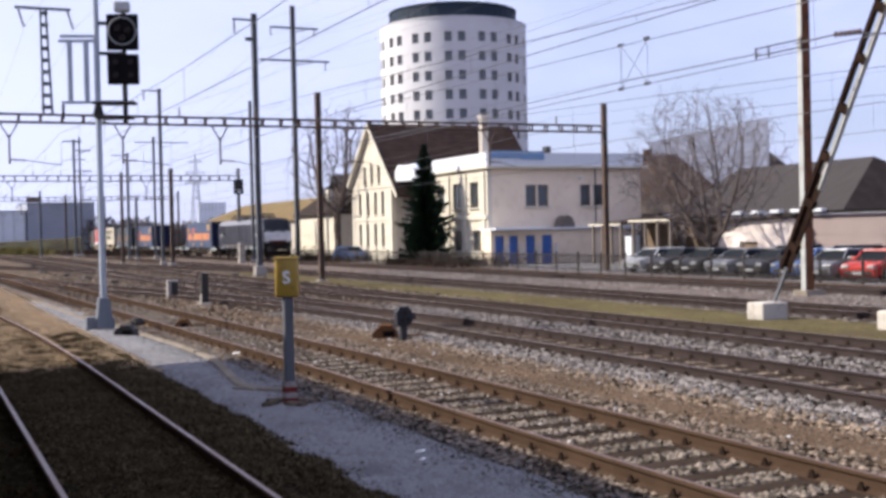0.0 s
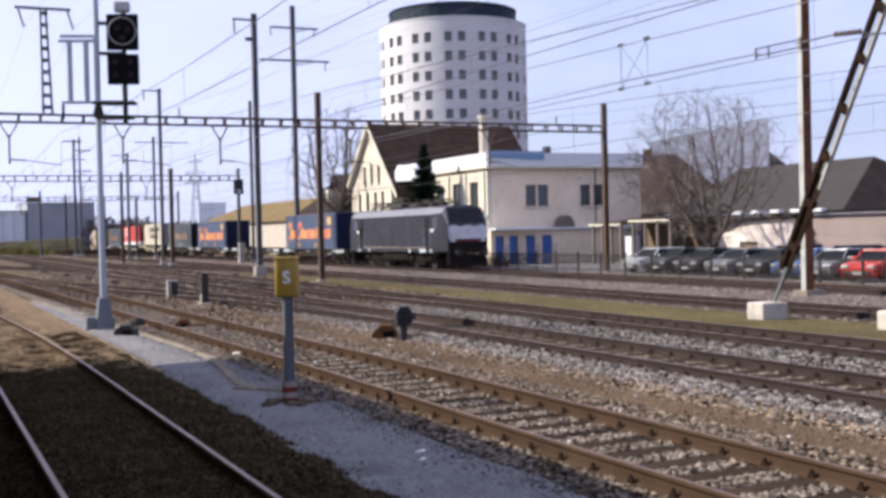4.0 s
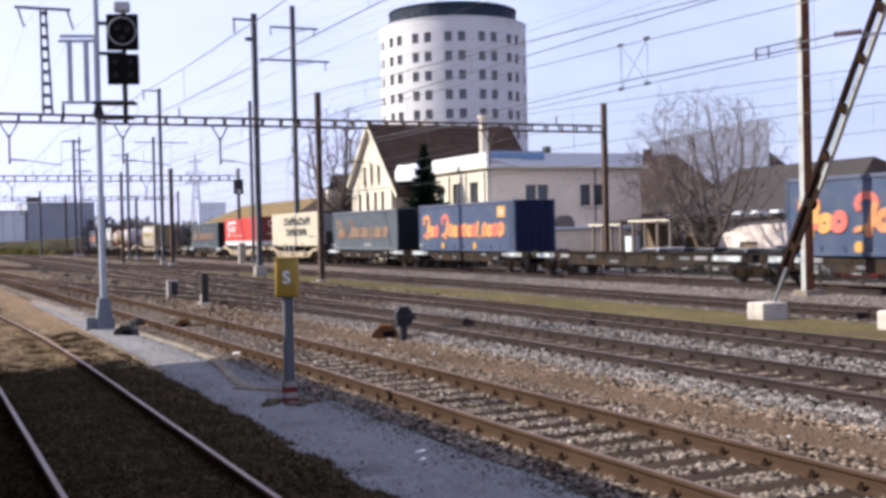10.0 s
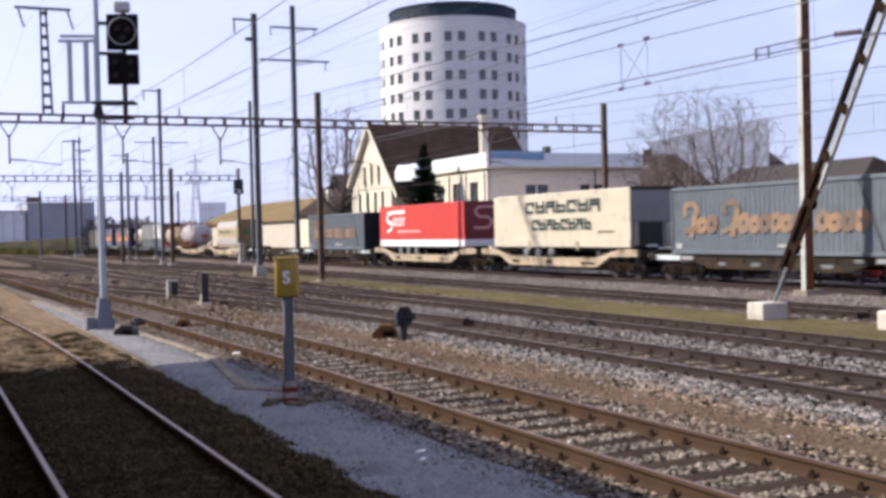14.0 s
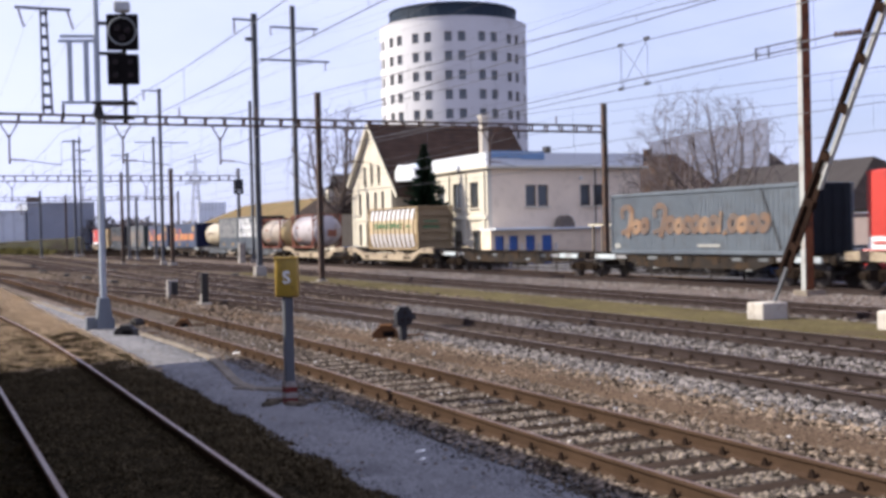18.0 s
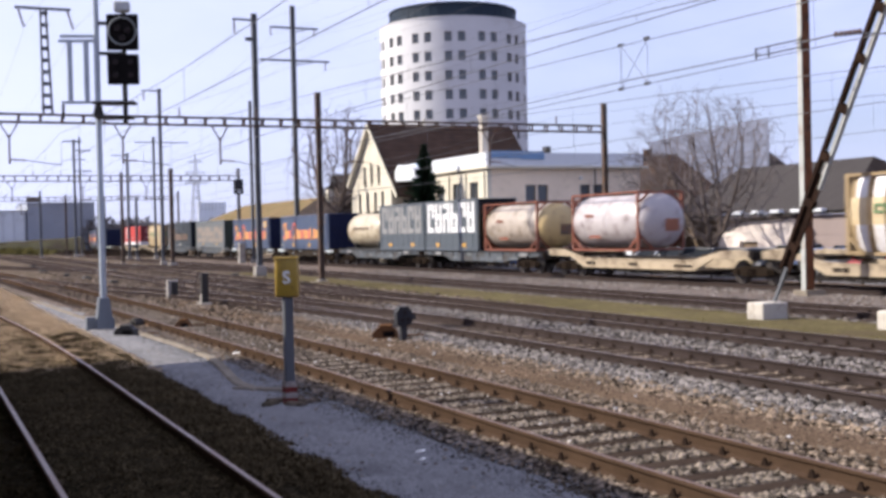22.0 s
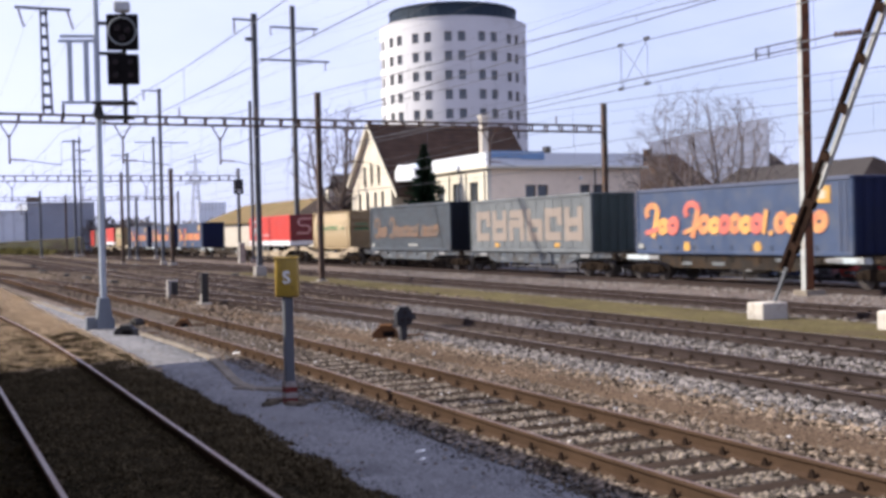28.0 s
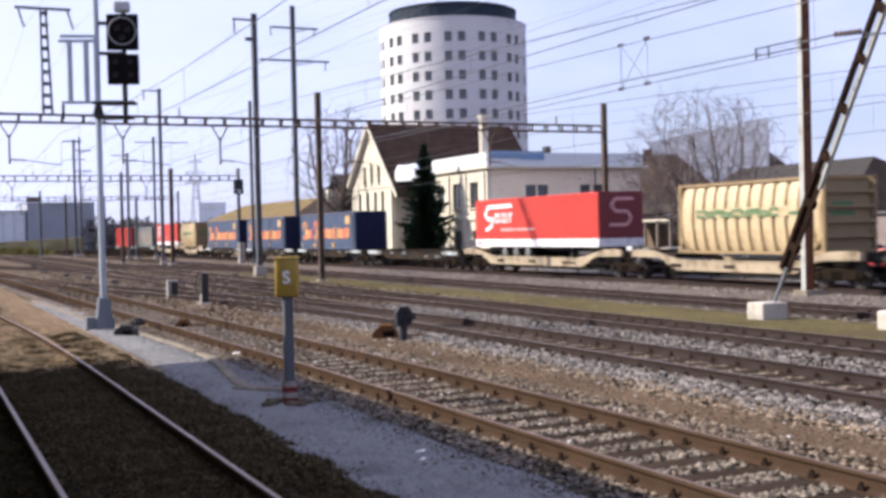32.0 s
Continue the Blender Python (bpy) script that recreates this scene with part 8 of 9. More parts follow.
def tower():
    t = thing("round_tower", "white round tower block with paired windows and a dark drum roof", "tower")
    c, r, rows, pitch, ztop = Vector((-163.0, 77.5, 0)), 11.35, 10, 2.83, 30.68
    to_cam = math.atan2(-c.y, -c.x)
    half = 0.55 / r
    cols = []
    for k in range(14):
        m = to_cam + radians(1.5 + 360 / 14 * k)
        cols += [m - radians(5.1), m + radians(5.1)]
    cols = sorted(a % (2 * math.pi) for a in cols)

    def ring_solid(bm, za, zb, a0=0.0, a1=2 * math.pi, seg=84):
        full = a1 - a0 > 6.28
        n = seg if full else max(int(seg * (a1 - a0) / 6.283), 2)
        vs = []
        for i in range(n if full else n + 1):
            a = a0 + (a1 - a0) * i / n
            d = Vector((math.cos(a), math.sin(a), 0))
            vs.append([bm.verts.new(c + d * rr + Vector((0, 0, z))) for rr, z in ((r, za), (r, zb), (r - 0.4, zb), (r - 0.4, za))])
        m = len(vs)
        for i in range(m if full else m - 1):
            p, q = vs[i], vs[(i + 1) % m]
            for k in range(4):
                j = (k + 1) % 4
                bm.faces.new((p[k], q[k], q[j], p[j]))
        if not full:
            bm.faces.new(vs[0][::-1])
            bm.faces.new(vs[-1])

    bm = bmesh.new()
    prev = 33.55
    for i in range(rows):
        zc = ztop - pitch * i
        ring_solid(bm, zc + 0.72, prev)
        for a, b in zip(cols, cols[1:] + [cols[0] + 2 * math.pi]):
            ring_solid(bm, zc - 0.72, zc + 0.72, a + half, b - half)
        prev = zc - 0.72
    ring_solid(bm, -0.4, prev)
    part("facade", bm, "tower_white", t, smooth=30)
    bm = bmesh.new()
    box(bm, (r - 0.32, 0, 0), (0.05, 1.12, 1.46))
    pane = mesh_of("pane", bm, "pane_soft")
    bm = bmesh.new()
    for y in (-0.52, 0, 0.52):
        box(bm, (r - 0.25, y, 0), (0.07, 0.07, 1.44))
    for z in (-0.69, 0.69):
        box(bm, (r - 0.25, 0, z), (0.08, 1.06, 0.07))
    frm = mesh_of("window", bm, "frame_dark")
    for i in range(rows):
        for a in cols:
            if math.cos(a - to_cam) < -0.3:
                continue
            w = part("window", frm, None, t, at=Matrix.Translation(c + Vector((0, 0, ztop - pitch * i))) @ Matrix.Rotation(a, 4, "Z"))
            part("pane", pane, None, w)
    bm = bmesh.new()
    revolve(bm, [(r + 0.06, 33.45), (r + 0.06, 33.68), (r - 0.6, 33.76), (0.01, 33.86)], c, "Z", 84)
    part("roof_edge", bm, "tower_white", t, smooth=30)
    bm = bmesh.new()
    revolve(bm, [(9.8, 33.7), (9.8, 35.7), (9.95, 35.8), (9.95, 36.05), (9.5, 36.1), (0.01, 36.2)], c, "Z", 84)
    part("roof_drum", bm, "tower_dark", t, "dark roof drum", smooth=30)
    bm = bmesh.new()
    for i in range(48):
        a = 2 * math.pi * i / 48
        p = c + Vector((math.cos(a) * 9.83, math.sin(a) * 9.83, 34.7))
        box(bm, p, (0.06, 0.06, 2.0), a)
    tagged(part("drum_ribs", bm, "tower_dark", t), kind="stuff")
    bm = bmesh.new()
    revolve(bm, [(r - 0.45, -0.4), (r - 0.45, 33.5)], c, "Z", 48)
    part("core", bm, "tower_dark", t)


tower()


def shed(name, label, category, x0, x1, y0, y1, z1, wall_mat, roof_mat, rise=0.4, along_x=True, eave=0.3, zr=None):
    """A plain building with a low gabled roof."""
    t = thing(name, label, category)
    bm = bmesh.new()
    ring = []
    for e in (0.0, 0.3):
        ring.append([[bm.verts.new((x, y, z)) for x, y in ((x0 + e, y0 + e), (x1 - e, y0 + e), (x1 - e, y1 - e), (x0 + e, y1 - e))] for z in (-0.5, z1)])
    for i in range(4):
        j = (i + 1) % 4
        (ol, oh), (il, ih) = ring
        bm.faces.new((ol[i], ol[j], oh[j], oh[i]))
        bm.faces.new((il[j], il[i], ih[i], ih[j]))
        bm.faces.new((oh[i], oh[j], ih[j], ih[i]))
        bm.faces.new((ol[j], ol[i], il[i], il[j]))
    part("wall_ring", bm, wall_mat, t)
    bm = bmesh.new()
    if along_x:
        ym = (y0 + y1) / 2
        prism(bm, [(y0 - eave, z1 - 0.05), (ym, z1 + rise), (y1 + eave, z1 - 0.05), (y1 + eave, z1 + 0.12), (ym, z1 + rise + 0.2), (y0 - eave, z1 + 0.12)], x0 - eave, x1 + eave, "X")
        for x in (x0 + 0.1, x1 - 0.1):
            prism(bm, [(y0, z1 - 0.02), (y1, z1 - 0.02), (ym, z1 + rise - 0.03)], x - 0.1, x + 0.1, "X")
    else:
        xm = (x0 + x1) / 2
        prism(bm, [(x0 - eave, z1 - 0.05), (xm, z1 + rise), (x1 + eave, z1 - 0.05), (x1 + eave, z1 + 0.12), (xm, z1 + rise + 0.2), (x0 - eave, z1 + 0.12)], y0 - eave, y1 + eave, "Y")
        for y in (y0 + 0.1, y1 - 0.1):
            prism(bm, [(x0, z1 - 0.02), (x1, z1 - 0.02), (xm, z1 + rise - 0.03)], y - 0.1, y + 0.1, "Y")
    part("roof", bm, roof_mat, t)
    return t


def ribs_on(t, axis, at, u0, u1, z0, z1, step, mat, d=0.05):
    bm = bmesh.new()
    n = int((u1 - u0) / step)
    for i in range(n + 1):
        u = u0 + (u1 - u0) * i / n
        box(bm, (at, u, (z0 + z1) / 2) if axis == "X" else (u, at, (z0 + z1) / 2), (d, 0.08, z1 - z0) if axis == "X" else (0.08, d, z1 - z0))
    tagged(part("cladding_ribs", bm, mat, t), kind="stuff")


# small cream house by the line, with a lean-to and a dark roof behind
t = shed("small_house", "small cream railway house with a low dark roof", "house", -117.4, -104.4, 37.0, 41.5, 4.0, "render_cream", "roof_dark", 1.6)
for x in (-115.0, -112.0, -109.2):
    window(t, "Y", 37.0, x - 0.5, x + 0.5, 1.0, 2.8, -1, sill=True)
bm = bmesh.new()
soft_box(bm, (-110.6, 38.4, 5.9), (0.6, 0.6, 1.4), 0.03)
part("chimney", bm, "render_cream", t)
t = shed("barn", "dark-roofed barn with brown timber walls behind the railway house", "barn", -124.0, -112.0, 42.2, 52.0, 4.8, "timber", "roof_dark", 3.6, False, 0.6)
bm = bmesh.new()
soft_box(bm, (-115.5, 42.1, 3.0), (4.0, 0.2, 0.5), 0.02)
part("lintel", bm, "trim", t)
# long hall with a sand-coloured roof
t = thing("storage_hall", "long low hall with a sand-coloured mossy roof", "hall")
bm = bmesh.new()
wall(bm, "Y", 45.2, -200, -134, -0.5, 4.2, 0.3)
part("front_wall", bm, "render_pale", t)
bm = bmesh.new()
wall(bm, "X", -134.2, 45.4, 60, -0.5, 4.4, 0.3)
part("end_wall", bm, "render_pale", t)
bm = bmesh.new()
prism(bm, [(44.6, 4.15), (53.0, 7.4), (61.0, 4.2), (61.0, 4.0), (53.0, 7.1), (44.6, 3.95)], -198, -133.6, "X")
part("roof", bm, "roof_sand", t)
bm = bmesh.new()
v = [bm.verts.new(p) for p in ((-198, 44.6, 4.15), (-198, 53.0, 7.4), (-198, 61.0, 4.2), (-207, 44.6, 2.2), (-207, 61, 2.2))]
bm.faces.new((v[0], v[1], v[3]))
bm.faces.new((v[1], v[4], v[3]))
bm.faces.new((v[1], v[2], v[4]))
part("roof_hip", bm, "moss_roof", t, "mossy green hip end")

# big grey hall behind the bare tree, with a rising top edge
t = thing("grey_hall", "tall plain grey hall with a slanting top edge", "hall")
bm = bmesh.new()
lo = [bm.verts.new((x, y, -0.5)) for x, y in ((-107.4, 75), (-87.6, 75), (-104.5, 89.5), (-114, 89.5))]
hi = [bm.verts.new((x, y, z)) for x, y, z in ((-107.4, 75, 11.55), (-87.6, 75, 12.35), (-104.5, 89.5, 12.0), (-114, 89.5, 11.5))]
bm.faces.new(lo[::-1])
bm.faces.new(hi)
for i in range(4):
    bm.faces.new((lo[i], lo[(i + 1) % 4], hi[(i + 1) % 4], hi[i]))
part("hall_body", bm, "facade_grey", t)
ribs_on(t, "Y", 74.98, -107.2, -87.8, 0, 11.5, 1.1, "facade_grey")
t = shed("brown_roofed_house", "house with a dark brown roof beside the grey hall", "house", -120.0, -101.0, 91.5, 92.6, 6.0, "render_pink", "roof_dark", 5.8, False)
MAT["wall_taupe"] = material("taupe_boarding", (0.085, 0.07, 0.066), 0.9, var=0.2, scale=0.8, fine=12, bump=0.2, stretch=(3, 3, 0.4))
t = shed("brown_house", "taupe boarded house with a steep brown roof behind the cream house", "house", -90.4, -77.0, 58.0, 61.0, 4.4, "wall_taupe", "roof_brown", 3.85, False)
bm = bmesh.new()
soft_box(bm, (-84.1, 58.6, 8.45), (0.6, 0.6, 0.9), 0.03)
part("chimney", bm, "roof_brown", t, "brown brick chimney")

# long low works building with a taupe hipped roof, wall and roof lights
t = thing("works_building", "long low works building with a taupe hipped roof", "works")
bm = bmesh.new()
wall(bm, "Y", 55.15, -75.8, -46.0, -0.5, 2.7, 0.3)
part("front_wall", bm, "render_pink", t)
bm = bmesh.new()
wall(bm, "X", -46.15, 55.3, 68, -0.5, 2.7, 0.3)
part("end_wall", bm, "render_pink", t)
bm = bmesh.new()
v = [bm.verts.new(p) for p in ((-76, 54.8, 2.95), (-57.0, 54.8, 2.95), (-61.4, 62.0, 6.75), (-76, 62.0, 6.75), (-57.0, 69, 2.95), (-76, 69, 2.95))]
bm.faces.new((v[0], v[1], v[2], v[3]))
# The hip turned from the sun takes a darker colour as its shade.
f = bm.faces.new((v[1], v[4], v[2]))
f.material_index = 1
bm.faces.new((v[2], v[4], v[5], v[3]))
part("roof", bm, ["roof_taupe", "roof_dark"], t, "taupe sheet roof, its hip darkened for shade")
bm = bmesh.new()
box(bm, (-60.9, 54.72, 2.78), (30.0, 0.16, 0.12))
part("gutter", bm, "dark_metal", t)
for i in range(9):
    bm = bmesh.new()
    soft_box(bm, (-75.4 + 2.05 * i, 54.62, 2.98), (0.95, 0.5, 0.22), 0.03)
    part("roof_light", bm, "sheet_white", t, "white roof light")
# white building and its dark plinth in front of the works
t = thing("garage_block", "low white garage block with a curved dark roof edge", "garage")
bm = bmesh.new()
wall(bm, "Y", 48.1, -61.0, -53.9, -0.5, 2.35, 0.3, [(-58.9, -57.2, -0.4, 1.05)])
part("front_wall", bm, "render_rose", t)
bm = bmesh.new()
wall(bm, "X", -54.05, 48.25, 49.0, -0.5, 2.35, 0.3)
part("end_wall", bm, "render_cream", t)
bm = bmesh.new()
prism(bm, [(-61.6, 1.75), (-60.4, 2.1), (-58.0, 2.38), (-53.6, 2.5), (-53.6, 2.66), (-58.0, 2.54), (-60.5, 2.26), (-61.6, 1.92)], 47.6, 49.2, "Y")
part("roof", bm, "roof_dark", t)
bm = bmesh.new()
soft_box(bm, (-58.05, 48.2, 0.35), (1.6, 0.08, 1.4), 0.02)
part("garage_door", bm, "timber", t)
# open timber shelters with pale roof edges
for x0, x1, y, z in ((-70.6, -66.5, 44.5, 2.25), (-66.3, -61.5, 45.0, 2.45)):
    t = thing("open_shelter", "open timber shelter with a pale roof edge", "shelter", "shelters by the car park")
    bm = bmesh.new()
    prism(bm, [(y - 0.5, z), (y + 4.5, z + 0.5), (y + 4.5, z + 0.62), (y - 0.5, z + 0.14)], x0, x1, "X")
    part("roof", bm, "roof_dark", t)
    bm = bmesh.new()
    box(bm, ((x0 + x1) / 2, y - 0.54, z + 0.08), (x1 - x0, 0.06, 0.13))
    part("fascia", bm, "render_cream", t, "pale fascia board")
    for i in range(4):
        bm = bmesh.new()
        x = x0 + 0.3 + (x1 - x0 - 0.6) * i / 3
        box(bm, (x, y - 0.3, (z - 0.45) / 2), (0.16, 0.16, z + 0.45))
        part("post", bm, "frame_dark", t)
    bm = bmesh.new()
    box(bm, ((x0 + x1) / 2, y + 4.3, 1.0), (x1 - x0, 0.12, 2.9))
    part("rear_boarding", bm, "timber", t)
t = thing("drinks_cabinet", "pale tall cabinet under the timber shelter", "cabinet", at=pose(-66.9, 45.2, -0.44))
bm = bmesh.new()
soft_box(bm, (0, 0, 1.0), (0.8, 0.7, 2.0), 0.04)
part("housing", bm, "shed_pale", t)

# far left: grey hall and pale hall behind the yard, ribbed silo
t = shed("far_hall", "distant flat grey hall behind the yard", "hall", -292, -262, 22.5, 36.5, 10.2, "shed_grey", "shed_grey", 0.2, False, 0.2)
ribs_on(t, "X", -261.9, 22.6, 36.4, 0, 10, 1.2, "shed_grey", 0.04)
bm = bmesh.new()
soft_box(bm, (-262.4, 24.0, 10.9), (1.0, 3.0, 1.0), 0.05)
part("roof_box", bm, "frame_dark", t)
t = shed("far_hall", "distant pale hall with a white roof edge", "hall", -290, -262.5, 2.0, 22.2, 8.6, "shed_pale", "sheet_white", 0.3, False, 0.3)
ribs_on(t, "X", -262.4, 2.2, 22.0, 0, 8.5, 2.2, "shed_grey", 0.1)
t = thing("ribbed_silo", "distant pale ribbed silo block", "silo")
for i in range(8):
    bm = bmesh.new()
    a = Vector((-259.2 + 0.34 * i, 59.0 + 0.72 * i, 0))
    rod(bm, (a.x, a.y, -0.4), (a.x, a.y, 9.9), 0.42, seg=8)
    part("tube", bm, "silo_white", t)


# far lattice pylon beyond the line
# Steel colour made light to show the pylon through haze.
MAT["far_steel"] = material("haze_paled_steel", (0.42, 0.44, 0.50), 0.7, var=0.1, bump=0)
t = thing("lattice_pylon", "distant steel lattice pylon paled for haze", "pylon", at=pose(-420.0, 94.5, -0.5))
bm = bmesh.new()
for dx in (-1, 1):
    for dy in (-1, 1):
        bar(bm, (dx * 2.4, dy * 2.4, 0), (dx * 0.5, dy * 0.5, 26.0), 0.22, 0.22)
        bar(bm, (dx * 0.5, dy * 0.5, 26.0), (0, 0, 33.5), 0.2, 0.2)
for i in range(9):
    z = 2.6 * i
    r0, r1 = 2.4 - 1.9 * z / 26.0, 2.4 - 1.9 * (z + 2.6) / 26.0
    for d in (-1, 1):
        bar(bm, (-r0, d * r0, z), (r1, d * r1, z + 2.6), 0.13, 0.13)
        bar(bm, (r0, d * r0, z), (-r1, d * r1, z + 2.6), 0.13, 0.13)
        bar(bm, (d * r0, -r0, z), (d * r1, r1, z + 2.6), 0.13, 0.13)
        bar(bm, (d * r0, r0, z), (d * r1, -r1, z + 2.6), 0.13, 0.13)
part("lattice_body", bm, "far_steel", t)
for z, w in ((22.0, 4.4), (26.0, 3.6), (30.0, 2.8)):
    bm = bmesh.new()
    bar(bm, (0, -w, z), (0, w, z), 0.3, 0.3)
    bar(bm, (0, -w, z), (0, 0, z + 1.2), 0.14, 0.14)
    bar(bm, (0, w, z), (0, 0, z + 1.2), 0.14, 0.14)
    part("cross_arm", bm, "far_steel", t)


# ---- trees ----
def bare_tree(name, label, x, y, h, spread, seed, trunks=2, levels=5, thin=0.014):
    """A bare tree: tapered trunk and limbs, and a crown of fine twigs."""
    rnd = random.Random(seed)
    t = thing(name, label, "tree", "bare trees", at=pose(x, y, -0.45))
    wood, fine = bmesh.new(), bmesh.new()

    def grow(p, d, length, r, lev):
        n = 3 if lev < 3 else 2
        for i in range(n):
            q = p + d * (length / n)
            d = (d + Vector((rnd.uniform(-1, 1), rnd.uniform(-1, 1), rnd.uniform(-0.5, 0.7))) * 0.16).normalized()
            r2 = r * (0.88 if lev < levels else 0.75)
            rod(wood if lev < 3 else fine, p, q, r, r2, 6 if lev < 3 else 3, cap=False)
            p, r = q, r2
            if lev < levels and i < n - 1 and rnd.random() < 0.75:
                branch(p, d, length * rnd.uniform(0.5, 0.75), r * 0.55, lev + 1)
        if lev < levels:
            for _ in range(rnd.choice((2, 3))):
                branch(p, d, length * rnd.uniform(0.6, 0.85), r * 0.72, lev + 1)

    def branch(p, d, length, r, lev):
        a = Vector((rnd.uniform(-1, 1), rnd.uniform(-1, 1), rnd.uniform(-0.4, 0.9)))
        nd = (d * 0.75 + a * 0.62 * spread).normalized()
        grow(p, nd, max(length, 0.35), max(r, thin), lev)

    for i in range(trunks):
        a = rnd.uniform(0, 6.28)
        lean = 0.16 if trunks > 1 else 0.05
        grow(Vector((math.cos(a) * 0.15, math.sin(a) * 0.15, -0.1)), Vector((math.cos(a) * lean, math.sin(a) * lean, 1)).normalized(), h * 0.36, h * 0.022, 0)
    part("trunk", wood, "bark", t, "rough grey-brown trunk and limbs")
    tagged(part("crown", fine, "twig", t, "crown of fine bare twigs"), kind="stuff")
    return t


def crown_tree(label, x, y, centre, radii, seed, points, limbs, stem, thick, twigs, step=0.34):
    """A broad bare tree: limbs that fork again and again until they fill a rounded crown."""
    rnd = np.random.RandomState(seed)
    t = thing("bare_tree", label, "tree", "bare trees", at=pose(x, y, -0.45))
    d = rnd.normal(size=(points, 3))
    d /= np.linalg.norm(d, axis=1)[:, None]
    goal = np.array(centre) + d * np.array(radii) * (rnd.rand(points, 1) ** 0.42) * (0.82 + 0.3 * rnd.rand(points, 1))
    goal = goal[goal[:, 2] > stem + 0.3]
    node, parent = [np.array((0.0, 0.0, 0.0))], [-1]
    while node[-1][2] < stem:
        node.append(node[-1] + np.array((rnd.uniform(-0.04, 0.04), rnd.uniform(-0.04, 0.04), 0.4)))
        parent.append(len(node) - 2)
    fork = len(node) - 1
    for i in range(limbs):
        a = 2 * math.pi * (i + 0.6 * rnd.rand()) / limbs
        p, k = node[fork], fork
        for _ in range(4):
            p = p + step * np.array((math.cos(a) * 0.62, math.sin(a) * 0.62, 0.72)) + rnd.uniform(-0.06, 0.06, 3)
            node.append(p)
            parent.append(k)
            k = len(node) - 1
    for _ in range(60):
        pts = np.array(node)
        gap = ((goal[:, None, :] - pts[None]) ** 2).sum(-1)
        near = gap.argmin(1)
        dist = np.sqrt(gap.min(1))
        keep = dist > step * 1.1
        goal, near = goal[keep], near[keep]
        if not len(goal):
            break
        for k in np.unique(near):
            v = goal[near == k] - pts[k]
            v = (v / np.linalg.norm(v, axis=1)[:, None]).sum(0) + rnd.uniform(-0.5, 0.5, 3)
            n = np.linalg.norm(v)
            if n > 0.2:
                node.append(pts[k] + v / n * step)
                parent.append(int(k))
    load = np.zeros(len(node))
    kids = np.zeros(len(node), int)
    for i in range(len(node) - 1, 0, -1):
        load[i] = max(load[i], 1.0)
        load[parent[i]] += load[i]
        kids[parent[i]] += 1
    rad = np.maximum(thick * (load / load[0]) ** 0.46, 0.009)
    wood, fine = bmesh.new(), bmesh.new()
    for i in range(1, len(node)):
        k = parent[i]
        big = rad[i] > 0.035
        rod(wood if big else fine, node[k], node[i], min(rad[k], rad[i] * 1.25), rad[i], 6 if big else 3, cap=False)
        if not big:
            for _ in range(twigs + (2 if kids[i] == 0 else 0)):
                v = np.array(node[i]) - np.array(node[k]) + rnd.uniform(-0.3, 0.3, 3)
                rod(fine, node[i], node[i] + v * rnd.uniform(0.6, 1.7), 0.007, 0.004, 3, cap=False)
    part("trunk", wood, "bark", t, "rough grey-brown trunk and limbs")
    tagged(part("crown", fine, "twig", t, "crown of fine bare twigs"), kind="stuff")


crown_tree("broad bare tree with a forked trunk by the car park", -55.6, 43.2, (-1.0, 0.2, 6.2), (5.2, 4.8, 4.7), 7, 1700, 4, 1.2, 0.27, 2)
crown_tree("tall broad bare tree beside the gabled house", -103.1, 36.5, (-1.2, 0.6, 9.4), (6.6, 4.8, 5.6), 12, 1000, 3, 4.0, 0.34, 1, 0.5)
bare_tree("bare_tree", "small bare tree behind the car park", -71.5, 52.0, 7.0, 1.1, 21, 2, 5)


def conifer(x, y, h, r, seed):
    rnd = np.random.RandomState(seed)
    t = thing("spruce_tree", "dark green narrow spruce beside the cream house", "tree", at=pose(x, y, -0.45))
    bm = bmesh.new()
    rod(bm, (0, 0, 0), (0, 0, h * 0.96), 0.17, 0.02, 8)
    part("trunk", bm, "bark", t)
    verts, faces = [], []
    levels = 40
    for i in range(levels):
        u = i / (levels - 1)
        z = 0.5 + (h - 0.7) * u
        reach = r * (1 - u) ** 0.85 * (0.7 + 0.5 * rnd.rand()) + 0.10
        n = int(9 + 8 * (1 - u))
        for k in range(n):
            a = 2 * math.pi * (k + rnd.rand()) / n
            L = reach * rnd.uniform(0.5, 1.2)
            m = int(5 + L * 7)
            ca, sa = math.cos(a), math.sin(a)
            for j in range(m):
                v = (j + 0.5) / m
                d = L * v
                zz = z - 0.42 * L * v + 0.32 * L * v * v * v
                w = 0.20 * (1.15 - v) + 0.07
                for s in (-1, 1):
                    b = len(verts)
                    tip = (d + w * 0.8, s * w * rnd.uniform(0.7, 1.3), zz - rnd.uniform(0.02, 0.14))
                    for px, py, pz in ((d - 0.03, 0, zz), (d + 0.12, s * 0.02, zz + 0.02), tip):
                        verts.append((px * ca - py * sa, px * sa + py * ca, pz))
                    faces.append((b, b + 1, b + 2))
                    b = len(verts)
                    for px, py, pz in ((d, 0, zz + 0.02), (d + 0.10, s * 0.05, zz - 0.02), (d + 0.06, s * w * 0.5, zz - 0.22 - 0.1 * rnd.rand())):
                        verts.append((px * ca - py * sa, px * sa + py * ca, pz))
                    faces.append((b, b + 1, b + 2))
    me = bpy.data.meshes.new("crown")
    me.from_pydata(verts, [], faces)
    me.materials.append(MAT["needles"])
    tagged(part("crown", me, None, t, "dense dark needle crown"), kind="stuff")


conifer(-82.0, 36.3, 9.6, 2.55, 4)


